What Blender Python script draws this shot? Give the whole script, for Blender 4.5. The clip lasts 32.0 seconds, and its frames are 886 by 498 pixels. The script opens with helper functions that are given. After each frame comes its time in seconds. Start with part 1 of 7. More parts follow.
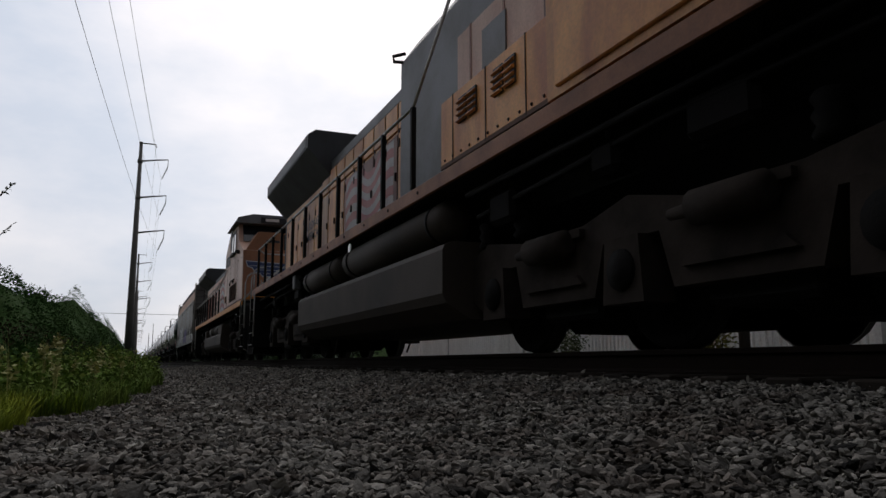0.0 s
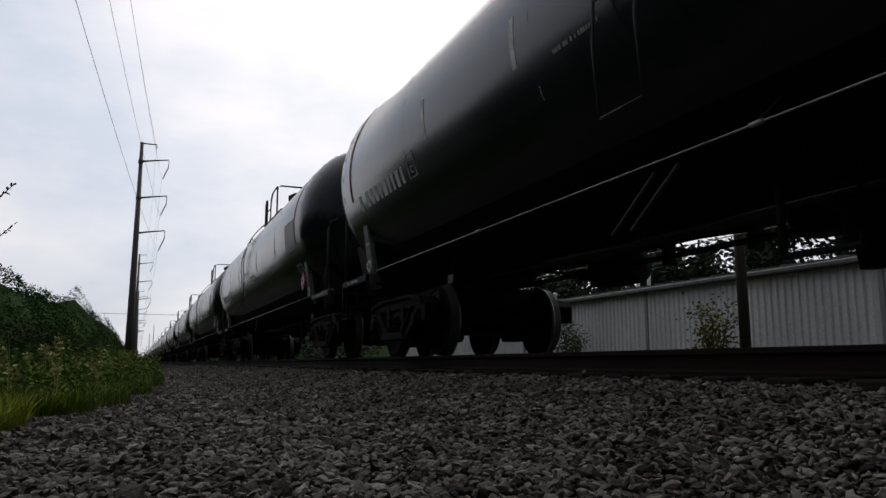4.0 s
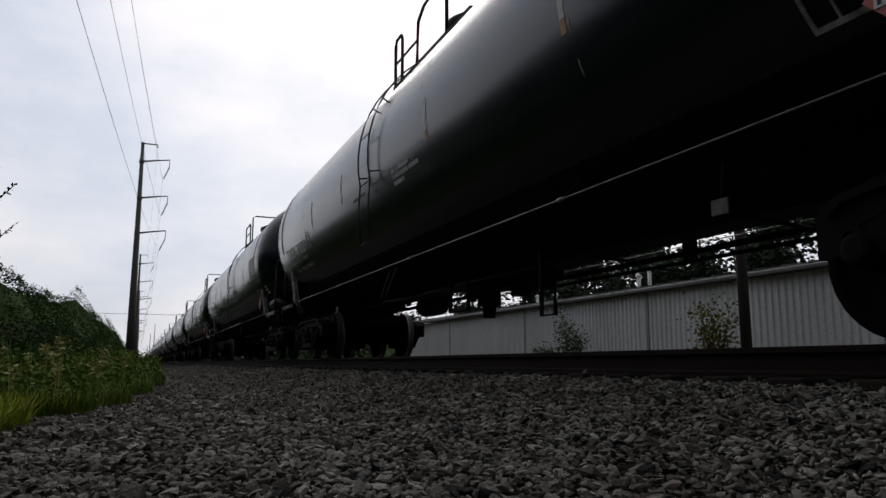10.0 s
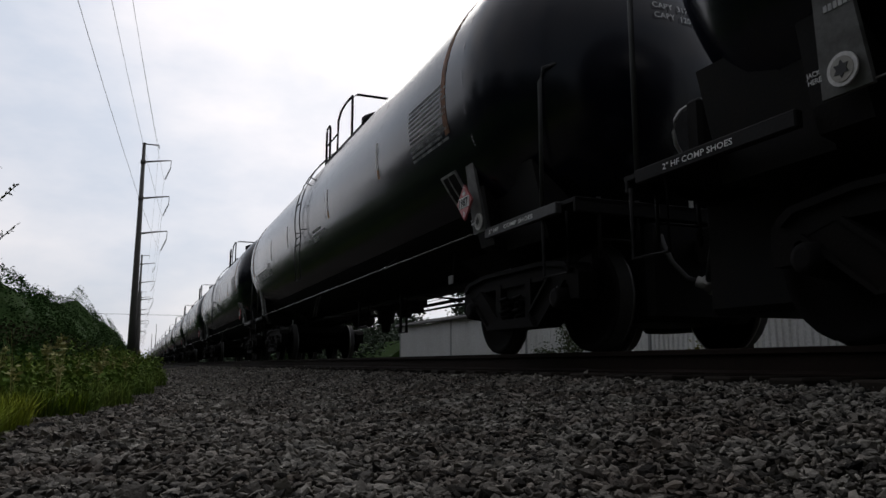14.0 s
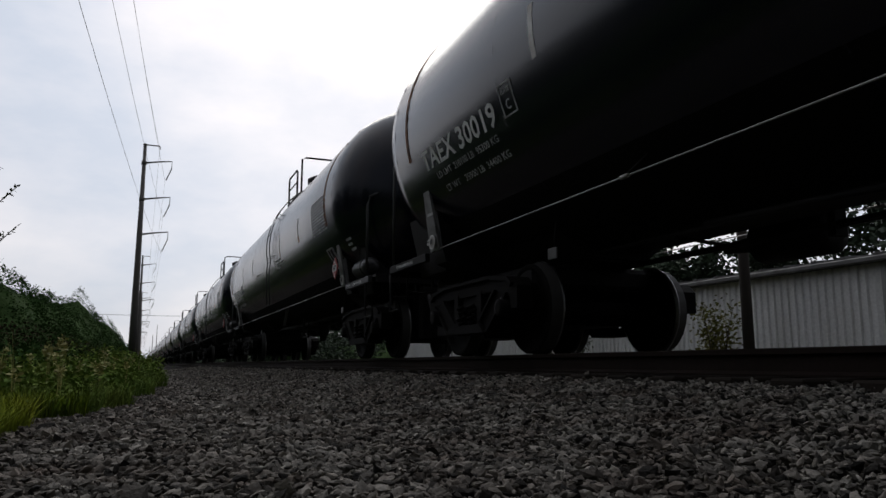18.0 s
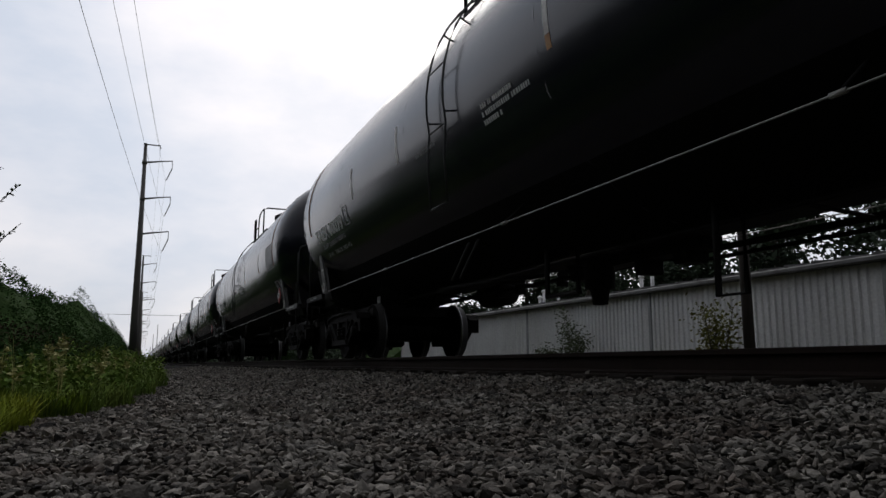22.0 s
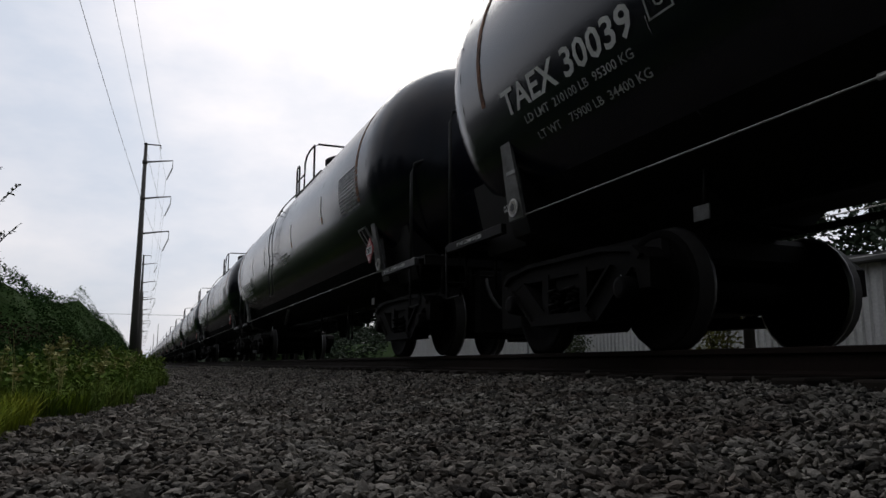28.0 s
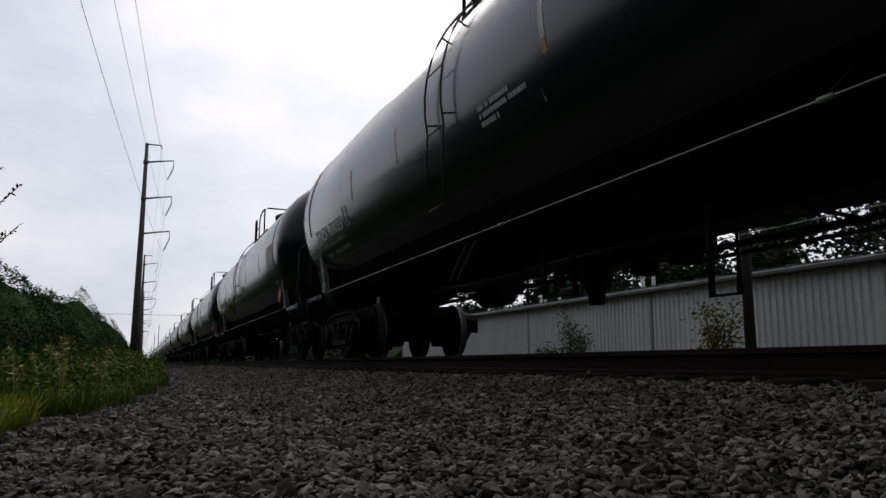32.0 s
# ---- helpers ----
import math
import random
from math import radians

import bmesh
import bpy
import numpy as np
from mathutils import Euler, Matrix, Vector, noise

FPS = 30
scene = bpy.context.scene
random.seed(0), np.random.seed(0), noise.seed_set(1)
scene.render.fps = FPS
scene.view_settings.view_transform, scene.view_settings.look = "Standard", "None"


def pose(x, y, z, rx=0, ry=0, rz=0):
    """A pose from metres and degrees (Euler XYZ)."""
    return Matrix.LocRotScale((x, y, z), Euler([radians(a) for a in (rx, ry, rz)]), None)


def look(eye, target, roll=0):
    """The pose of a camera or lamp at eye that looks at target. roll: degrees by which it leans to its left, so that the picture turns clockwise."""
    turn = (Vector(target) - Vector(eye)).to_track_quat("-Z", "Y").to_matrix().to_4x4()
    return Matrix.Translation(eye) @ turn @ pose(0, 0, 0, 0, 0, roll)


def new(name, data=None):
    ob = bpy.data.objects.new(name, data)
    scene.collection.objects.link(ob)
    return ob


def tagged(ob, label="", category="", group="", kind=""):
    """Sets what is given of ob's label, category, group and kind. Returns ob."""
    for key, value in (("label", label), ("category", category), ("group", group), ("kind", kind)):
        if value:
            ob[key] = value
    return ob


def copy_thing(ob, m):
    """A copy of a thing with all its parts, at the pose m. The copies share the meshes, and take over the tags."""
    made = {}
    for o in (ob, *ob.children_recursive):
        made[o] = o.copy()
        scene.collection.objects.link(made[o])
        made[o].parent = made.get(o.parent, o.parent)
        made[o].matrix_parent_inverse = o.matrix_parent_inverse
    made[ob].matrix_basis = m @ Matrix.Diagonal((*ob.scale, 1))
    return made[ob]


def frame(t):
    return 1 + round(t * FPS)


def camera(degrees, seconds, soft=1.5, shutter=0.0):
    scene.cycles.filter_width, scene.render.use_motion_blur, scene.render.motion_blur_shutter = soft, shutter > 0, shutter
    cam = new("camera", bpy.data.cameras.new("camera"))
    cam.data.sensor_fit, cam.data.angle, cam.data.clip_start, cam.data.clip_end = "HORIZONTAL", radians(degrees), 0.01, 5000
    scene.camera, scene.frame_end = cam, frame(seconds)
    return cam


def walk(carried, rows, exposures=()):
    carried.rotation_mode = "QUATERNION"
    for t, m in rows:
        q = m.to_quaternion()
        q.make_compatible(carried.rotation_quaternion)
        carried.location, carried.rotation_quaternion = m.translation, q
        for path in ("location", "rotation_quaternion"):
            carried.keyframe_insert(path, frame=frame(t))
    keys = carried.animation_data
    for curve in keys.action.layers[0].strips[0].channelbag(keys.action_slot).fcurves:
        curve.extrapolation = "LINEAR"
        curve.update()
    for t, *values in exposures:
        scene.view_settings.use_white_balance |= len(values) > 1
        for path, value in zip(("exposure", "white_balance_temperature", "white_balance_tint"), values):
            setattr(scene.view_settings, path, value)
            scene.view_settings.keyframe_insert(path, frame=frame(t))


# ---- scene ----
from functools import lru_cache

# ---------------------------------------------------------------- camera
# The camera sits low on the ballast beside a straight track that runs along +y.
EYE_Z = 0.35
LENS = 62.2
YAW, TILT = 22.41, 8.83
SWAY = ((0, 0, 0), (0.5, 0.039, 0), (1, 0.05, 0), (2, 0.039, 0), (3, 0.039, -0.013), (3.5, 0.038, 0), (5.5, 0.1, 0.03), (6, 0.063, 0.013),
        (6.5, 0.063, 0.013), (7, 0.063, 0.07), (7.5, 0.087, 0.04), (8, 0.123, 0.075), (8.5, 0.185, 0.013), (9, 0.063, 0.013),
        (9.5, 0.185, 0.04), (10, 0.11, 0.013), (10.5, 0.196, 0.055), (11, 0.074, 0.013), (11.5, 0.098, 0.013), (12, 0, 0.055),
        (12.5, 0.295, 0.081), (13, 0.27, 0.1), (13.5, 0.258, 0.068), (14, 0.208, 0.041), (14.5, 0.22, 0.08), (16.5, 0.319, 0.1),
        (17, 0.258, 0.08), (17.5, 0.208, 0.041), (18, 0.27, 0.1), (18.5, 0.234, 0.08), (19, 0.247, 0.041), (20, 0.208, 0.041),
        (21, 0.208, 0.041), (22, 0.307, 0.068), (23, 0.356, 0.068), (24, 0.293, 0.055), (24.5, 0.196, 0.041), (25, 0.295, 0.041),
        (25.5, 0.27, 0.041), (27.5, 0.33, 0.041), (28, 0.33, 0.041), (29, 0.33, 0.041), (29.5, 0.258, 0.055), (30, 0.27, 0.041),
        (30.5, 0.33, 0.041), (31, 0.282, 0.041), (31.5, 0.307, 0.068), (32, 0.392, 0.041))
cam = camera(LENS, 32.0, soft=1.5, shutter=0.0)
walk(cam, [(t, pose(0, 0, EYE_Z, 90 + TILT + v, 0, -(YAW - h))) for t, h, v in SWAY])

# ---------------------------------------------------------------- light
# A bright overcast sky: thin cloud over a pale blue, the veiled sun high behind the train.
SUN_ELEV, SUN_AZ, SKY_GAIN = 37.0, 20.0, 11.2
world = bpy.data.worlds.new("overcast")
scene.world = world
world.use_nodes = True
wn, wl = world.node_tree.nodes, world.node_tree.links
wn.clear()
sky = wn.new("ShaderNodeTexSky")
sky.sky_type, sky.sun_disc = "NISHITA", False
sky.sun_elevation, sky.sun_rotation = radians(SUN_ELEV), radians(SUN_AZ)
sky.air_density, sky.dust_density, sky.ozone_density = 1.0, 3.0, 1.0
tc = wn.new("ShaderNodeTexCoord")
stretch = wn.new("ShaderNodeMapping")
stretch.inputs["Scale"].default_value = (1.0, 1.0, 2.2)
stretch.inputs["Location"].default_value = (0.3, 0.1, 0.2)
wl.new(tc.outputs["Generated"], stretch.inputs["Vector"])
clouds = wn.new("ShaderNodeTexNoise")
clouds.inputs["Scale"].default_value, clouds.inputs["Detail"].default_value, clouds.inputs["Roughness"].default_value = 2.6, 6, 0.55
wl.new(stretch.outputs["Vector"], clouds.inputs["Vector"])
cover = wn.new("ShaderNodeValToRGB")
cover.color_ramp.elements[0].position, cover.color_ramp.elements[0].color = 0.36, (0.69, 0.755, 0.88, 1)
cover.color_ramp.elements[1].position, cover.color_ramp.elements[1].color = 0.62, (1.02, 1.0, 1.05, 1)
wl.new(clouds.outputs["Fac"], cover.inputs["Fac"])
# thin cloud is brightest round the hidden sun and falls off smoothly to the far side of the sky
sun_dir = Vector((math.sin(radians(SUN_AZ)) * math.cos(radians(SUN_ELEV)), math.cos(radians(SUN_AZ)) * math.cos(radians(SUN_ELEV)), math.sin(radians(SUN_ELEV))))
unit = wn.new("ShaderNodeVectorMath")
unit.operation = "NORMALIZE"
wl.new(tc.outputs["Generated"], unit.inputs[0])
facing = wn.new("ShaderNodeVectorMath")
facing.operation = "DOT_PRODUCT"
facing.inputs[1].default_value = sun_dir
wl.new(unit.outputs["Vector"], facing.inputs[0])
fall = wn.new("ShaderNodeValToRGB")
stops = fall.color_ramp
stops.interpolation = "B_SPLINE"
stops.elements[0].position, stops.elements[0].color = 0.0, (0.05, 0.05, 0.05, 1)
stops.elements[1].position, stops.elements[1].color = 1.0, (1.0, 1.0, 1.0, 1)
for spot, level in ((0.45, 0.15), (0.68, 0.40), (0.80, 0.65), (0.90, 0.88)):
    stops.elements.new(spot).color = (level, level, level, 1)
half = wn.new("ShaderNodeMapRange")
half.inputs["From Min"].default_value, half.inputs["From Max"].default_value = -1, 1
wl.new(facing.outputs["Value"], half.inputs["Value"])
wl.new(half.outputs["Result"], fall.inputs["Fac"])
veil = wn.new("ShaderNodeVectorMath")
veil.operation = "MULTIPLY"
wl.new(cover.outputs["Color"], veil.inputs[0])
wl.new(fall.outputs["Color"], veil.inputs[1])
gain = wn.new("ShaderNodeVectorMath")
gain.operation = "SCALE"
gain.inputs["Scale"].default_value = SKY_GAIN
wl.new(veil.outputs["Vector"], gain.inputs[0])
toned = wn.new("ShaderNodeMix")
toned.data_type = "RGBA"
toned.inputs["Factor"].default_value = 0.90
wl.new(sky.outputs["Color"], toned.inputs[6])
wl.new(gain.outputs["Vector"], toned.inputs[7])
back = wn.new("ShaderNodeBackground")
back.inputs["Strength"].default_value = 0.09
wl.new(toned.outputs[2], back.inputs["Color"])
wout = wn.new("ShaderNodeOutputWorld")
wl.new(back.outputs["Background"], wout.inputs["Surface"])

sun = new("sun", bpy.data.lights.new("sun", "SUN"))
sun.data.energy, sun.data.angle, sun.data.color = 0.5, radians(30), (1.0, 0.96, 0.9)
sun.matrix_world = look(sun_dir * 50, (0, 0, 0))
scene.view_settings.exposure = 0.0

# ---------------------------------------------------------------- materials


def material(name, base, rough=0.6, metal=0.0, other=None, scale=3.0, share=0.5, grain=40.0, bump=0.15, depth=0.01, islands=0.0, objects=0.0, spec=0.5, stretch_to=(1, 1, 1), rough_var=0.1):
    """A surface with two scales of variation: large stains towards the colour other, fine grain in tone and relief."""
    m = bpy.data.materials.new(name)
    m.use_nodes = True
    n, l = m.node_tree.nodes, m.node_tree.links
    b = n["Principled BSDF"]
    b.inputs["Metallic"].default_value = metal
    b.inputs["Specular IOR Level"].default_value = spec
    co = n.new("ShaderNodeTexCoord")
    mp = n.new("ShaderNodeMapping")
    mp.inputs["Scale"].default_value = stretch_to
    l.new(co.outputs["Object"], mp.inputs["Vector"])
    big = n.new("ShaderNodeTexNoise")
    big.inputs["Scale"].default_value, big.inputs["Detail"].default_value, big.inputs["Roughness"].default_value = scale, 5, 0.6
    l.new(mp.outputs["Vector"], big.inputs["Vector"])
    fine = n.new("ShaderNodeTexNoise")
    fine.inputs["Scale"].default_value, fine.inputs["Detail"].default_value = grain, 3
    l.new(co.outputs["Object"], fine.inputs["Vector"])
    ramp = n.new("ShaderNodeMapRange")
    ramp.inputs["From Min"].default_value, ramp.inputs["From Max"].default_value = 0.40, 0.68
    ramp.inputs["To Max"].default_value = share
    l.new(big.outputs["Fac"], ramp.inputs["Value"])
    mix = n.new("ShaderNodeMix")
    mix.data_type = "RGBA"
    mix.inputs[6].default_value = (*base, 1)
    mix.inputs[7].default_value = (*(other or [c * 0.6 for c in base]), 1)
    l.new(ramp.outputs["Result"], mix.inputs["Factor"])
    tone = n.new("ShaderNodeMapRange")
    tone.inputs["To Min"].default_value, tone.inputs["To Max"].default_value = 0.75, 1.25
    l.new(fine.outputs["Fac"], tone.inputs["Value"])
    last = tone.outputs["Result"]
    for amount, kind in ((islands, "geo"), (objects, "obj")):
        if amount:
            src = n.new("ShaderNodeNewGeometry" if kind == "geo" else "ShaderNodeObjectInfo")
            r = n.new("ShaderNodeMapRange")
            r.inputs["To Min"].default_value, r.inputs["To Max"].default_value = 1 - amount, 1 + amount
            l.new(src.outputs["Random Per Island" if kind == "geo" else "Random"], r.inputs["Value"])
            mul = n.new("ShaderNodeMath")
            mul.operation = "MULTIPLY"
            l.new(last, mul.inputs[0])
            l.new(r.outputs["Result"], mul.inputs[1])
            last = mul.outputs[0]
    sc = n.new("ShaderNodeVectorMath")
    sc.operation = "SCALE"
    l.new(mix.outputs[2], sc.inputs[0])
    l.new(last, sc.inputs["Scale"])
    l.new(sc.outputs["Vector"], b.inputs["Base Color"])
    rr = n.new("ShaderNodeMapRange")
    rr.inputs["To Min"].default_value, rr.inputs["To Max"].default_value = max(0, rough - rough_var), min(1, rough + rough_var)
    l.new(big.outputs["Fac"], rr.inputs["Value"])
    l.new(rr.outputs["Result"], b.inputs["Roughness"])
    if bump:
        bp = n.new("ShaderNodeBump")
        bp.inputs["Strength"].default_value, bp.inputs["Distance"].default_value = bump, depth
        l.new(fine.outputs["Fac"], bp.inputs["Height"])
        l.new(bp.outputs["Normal"], b.inputs["Normal"])
    return m


M = {}
M["tank_black"] = material("tank_black_paint", (0.0045, 0.0058, 0.0130), 0.20, other=(0.0075, 0.0085, 0.0150), scale=0.8, share=0.7, grain=30, bump=0.04, stretch_to=(1, 2.5, 0.35), rough_var=0.045, spec=0.56)
# rougher, less glossy black for the lowest part of the tank
M["tank_dull"] = material("dull_tank_underside", (0.008, 0.0076, 0.0076), 0.9, other=(0.012, 0.0105, 0.009), scale=2, spec=0.1)
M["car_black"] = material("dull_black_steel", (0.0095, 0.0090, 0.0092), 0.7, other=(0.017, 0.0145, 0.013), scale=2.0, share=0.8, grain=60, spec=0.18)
# near-black: grime, with the dimness under the cars put into the tone
M["truck_steel"] = material("grimy_cast_steel_in_painted_shade", (0.0048, 0.0043, 0.0040), 0.85, other=(0.010, 0.008, 0.0065), scale=3.0, share=0.8, grain=50, bump=0.3, spec=0.15)
M["reservoir"] = material("satin_black_reservoir", (0.03, 0.03, 0.032), 0.4, other=(0.02, 0.02, 0.02), scale=5)
M["deck_paint"] = material("worn_deck_paint", (0.045, 0.045, 0.045), 0.6, other=(0.025, 0.024, 0.023), scale=5, share=0.9)
# wheel faces darkened past their grime to paint in the shadow they stand in
M["wheel_steel"] = material("grimy_wheel_face_in_painted_shade", (0.0048, 0.0043, 0.0040), 0.9, other=(0.009, 0.007, 0.006), scale=5, spec=0.12)
M["hose_rubber"] = material("dusty_hose_rubber", (0.030, 0.029, 0.028), 0.55, other=(0.015, 0.015, 0.015), scale=8, share=0.9)
M["dead_stem"] = material("dead_brown_stem", (0.055, 0.036, 0.022), 0.9, other=(0.04, 0.035, 0.02), scale=2, share=0.9, bump=0, islands=0.3, spec=0.05)
# tread colour lowered as well, holding the shadow under the car
M["tread"] = material("worn_tread_in_painted_shade", (0.028, 0.026, 0.024), 0.7, metal=0.2, scale=8, grain=60, bump=0.05)
M["flange"] = material("polished_wheel_flange", (0.26, 0.255, 0.25), 0.35, metal=1.0, scale=8, grain=60, bump=0.05)
M["white_mark"] = material("stencil_white_paint", (0.86, 0.86, 0.84), 0.6, other=(0.62, 0.62, 0.60), scale=6, share=0.7, grain=70, bump=0.05)
M["grey_mark"] = material("faded_stencil_paint", (0.58, 0.58, 0.57), 0.6, other=(0.16, 0.16, 0.16), scale=8, share=0.9, grain=70, bump=0.05)
M["grey_plate"] = material("weathered_grey_plate", (0.17, 0.17, 0.165), 0.6, other=(0.07, 0.065, 0.06), scale=6, share=0.8)
M["rod"] = material("worn_rod", (0.40, 0.39, 0.37), 0.45, metal=0.5, other=(0.20, 0.18, 0.16), scale=4)
M["rust_stain"] = material("rust_stain", (0.30, 0.125, 0.055), 0.75, other=(0.05, 0.028, 0.018), scale=4, share=0.9, bump=0.2)
M["strip_white"] = material("faded_white_reflector", (0.80, 0.79, 0.76), 0.6, other=(0.55, 0.50, 0.45), scale=6, share=0.8, bump=0)
M["rust_pale"] = material("faded_orange_reflector", (0.62, 0.33, 0.15), 0.6, other=(0.25, 0.13, 0.07), scale=6, share=0.8)
M["placard_red"] = material("placard_red", (0.50, 0.10, 0.10), 0.5, other=(0.40, 0.12, 0.11), scale=8)
M["placard_white"] = material("placard_white", (0.72, 0.70, 0.68), 0.5, scale=8)
M["ballast"] = material("crushed_ballast", (0.192, 0.179, 0.156), 0.9, other=(0.080, 0.062, 0.050), scale=2.6, share=0.9, grain=90, bump=0.7, islands=0.95, spec=0.2)
# bed far darker than its stones: the shade in their gaps is painted here
M["ballast_bed_gap_shade"] = material("ballast_bed_gap_shade", (0.030, 0.027, 0.023), 0.95, other=(0.022, 0.019, 0.016), scale=14, share=1.0, grain=45, bump=1.0, depth=0.05, spec=0.1)
M["soil"] = material("soil_and_grass", (0.05, 0.055, 0.026), 0.95, other=(0.042, 0.038, 0.022), scale=1.5, share=0.9, grain=30, bump=0.8, depth=0.05, spec=0.2)
M["tie"] = material("creosoted_tie", (0.028, 0.022, 0.017), 0.9, other=(0.015, 0.012, 0.010), scale=4, grain=60, bump=0.5, objects=0.3, spec=0.15)
M["rail"] = material("rusty_rail", (0.020, 0.013, 0.010), 0.9, other=(0.013, 0.009, 0.007), scale=3, bump=0.2, spec=0.15)
M["rail_head"] = material("polished_rail_head", (0.40, 0.39, 0.37), 0.35, metal=1.0, scale=3)
M["siding"] = material("white_metal_siding", (0.86, 0.86, 0.85), 0.5, other=(0.72, 0.71, 0.68), scale=0.8, share=0.7, grain=20, bump=0.05, stretch_to=(1, 1, 0.3))
M["gutter"] = material("grimy_gutter", (0.16, 0.16, 0.155), 0.6, other=(0.08, 0.075, 0.07), scale=2, share=0.9)
M["roof"] = material("galvanised_roof", (0.42, 0.43, 0.43), 0.45, metal=0.5, other=(0.30, 0.29, 0.28), scale=1.2)
M["pole_wood"] = material("weathered_pole_wood", (0.055, 0.045, 0.038), 0.9, other=(0.035, 0.03, 0.025), scale=3, stretch_to=(4, 4, 0.4), grain=60, bump=0.4)
M["pole_steel"] = material("weathering_steel_pole", (0.15, 0.14, 0.13), 0.75, other=(0.11, 0.10, 0.09), scale=1.5)
M["wire"] = material("wire", (0.12, 0.12, 0.12), 0.6, metal=0.5, bump=0)
M["insulator"] = material("grey_insulator", (0.22, 0.22, 0.23), 0.4, bump=0)
M["leaf_dark"] = material("dark_leaf", (0.038, 0.080, 0.024), 0.95, other=(0.056, 0.098, 0.030), scale=1.2, share=0.9, grain=15, bump=0, islands=0.14, spec=0.02)
M["leaf_bright"] = material("bright_grass_leaf", (0.20, 0.28, 0.025), 0.8, other=(0.29, 0.31, 0.035), scale=1.5, share=0.9, grain=15, bump=0, islands=0.4, spec=0.1)
M["seed_head"] = material("dry_seed_head", (0.42, 0.40, 0.16), 0.8, islands=0.3, bump=0)
M["leaf_tree"] = material("tree_leaf", (0.024, 0.042, 0.020), 0.85, other=(0.034, 0.055, 0.025), scale=1, share=0.9, bump=0, islands=0.4)
M["leaf_sapling"] = material("sapling_leaf", (0.15, 0.16, 0.04), 0.7, other=(0.19, 0.165, 0.045), scale=4, share=0.9, bump=0, islands=0.4, spec=0.1)
# fill for bushes and scrub, their inner shade put into the colour
M["thicket"] = material("thicket_painted_shade", (0.030, 0.060, 0.016), 0.95, other=(0.04, 0.07, 0.02), scale=3, share=0.9, grain=20, bump=0.8, depth=0.05, spec=0.03)
M["leaf_weed"] = material("weed_leaf", (0.100, 0.170, 0.030), 0.85, other=(0.17, 0.21, 0.040), scale=2, share=0.9, bump=0, islands=0.35, spec=0.1)
M["leaf_grey"] = material("grey_green_leaf", (0.085, 0.11, 0.055), 0.7, other=(0.12, 0.14, 0.08), scale=3, share=0.9, bump=0, islands=0.4, spec=0.1)
M["bark"] = material("bark", (0.07, 0.055, 0.042), 0.95, other=(0.04, 0.032, 0.026), scale=4, stretch_to=(3, 3, 0.6), grain=40, bump=0.6)
M["loco_yellow"] = material("faded_armour_yellow", (0.64, 0.29, 0.08), 0.5, other=(0.31, 0.10, 0.045), scale=1.5, share=0.8, grain=35, bump=0.06, stretch_to=(1, 1, 0.35), objects=0.35)
M["loco_pale"] = material("sun_bleached_yellow", (0.72, 0.46, 0.34), 0.5, other=(0.44, 0.21, 0.14), scale=1.2, share=0.85, grain=35, bump=0.06, stretch_to=(1, 1, 0.3), objects=0.2)
# nose tone set below the cab's: shade behind the lead unit is painted in
M["loco_nose"] = material("nose_paint_with_painted_shade", (0.41, 0.17, 0.072), 0.55, other=(0.26, 0.10, 0.05), scale=1.4, share=0.9, grain=35, bump=0.06, stretch_to=(1, 1, 0.35))
M["loco_maroon"] = material("rust_stained_red_door", (0.26, 0.095, 0.06), 0.55, other=(0.12, 0.05, 0.04), scale=1.6, share=0.9, grain=35, bump=0.06, stretch_to=(1, 1, 0.3), objects=0.25)
M["door_gap"] = material("dark_door_gap", (0.035, 0.016, 0.012), 0.8)
M["loco_sill"] = material("rusty_orange_sill", (0.33, 0.12, 0.045), 0.6, other=(0.12, 0.05, 0.03), scale=2, share=0.8)
M["loco_stripe"] = material("orange_yellow_stripe", (0.72, 0.28, 0.035), 0.55, other=(0.45, 0.14, 0.03), scale=2, share=0.7)
M["loco_rust"] = material("rusty_grille", (0.14, 0.07, 0.045), 0.8, other=(0.09, 0.05, 0.035), scale=5)
M["truck_cast"] = material("dusty_cast_frame", (0.040, 0.030, 0.024), 0.9, other=(0.014, 0.011, 0.009), scale=2.5, share=0.9, grain=40, bump=0.2, spec=0.2)
M["loco_grey"] = material("harbor_grey_paint", (0.16, 0.16, 0.17), 0.55, other=(0.09, 0.085, 0.08), scale=1.2, share=0.8)
M["loco_dark"] = material("sooty_dark_grey", (0.045, 0.045, 0.048), 0.6, other=(0.03, 0.026, 0.024), scale=1.5, share=0.8)
M["loco_tank"] = material("grimy_brown_tank", (0.052, 0.037, 0.027), 0.75, other=(0.035, 0.028, 0.023), scale=1.0, share=0.9)
M["rail_silver"] = material("pale_handrail_paint", (0.42, 0.40, 0.37), 0.5, other=(0.22, 0.2, 0.18), scale=6)
M["glass"] = material("dark_cab_glass", (0.02, 0.025, 0.03), 0.08, bump=0, spec=0.8, rough_var=0.02)
M["flag_red"] = material("faded_flag_red", (0.34, 0.06, 0.05), 0.5, other=(0.24, 0.06, 0.05), scale=2)
M["flag_white"] = material("faded_flag_white", (0.36, 0.29, 0.27), 0.5, scale=2)
M["stripe_grey"] = material("weathered_white_line", (0.50, 0.50, 0.52), 0.6, other=(0.32, 0.30, 0.29), scale=5, share=0.8, bump=0)
M["flag_blue"] = material("faded_flag_blue", (0.03, 0.05, 0.15), 0.5, other=(0.05, 0.06, 0.12), scale=2)
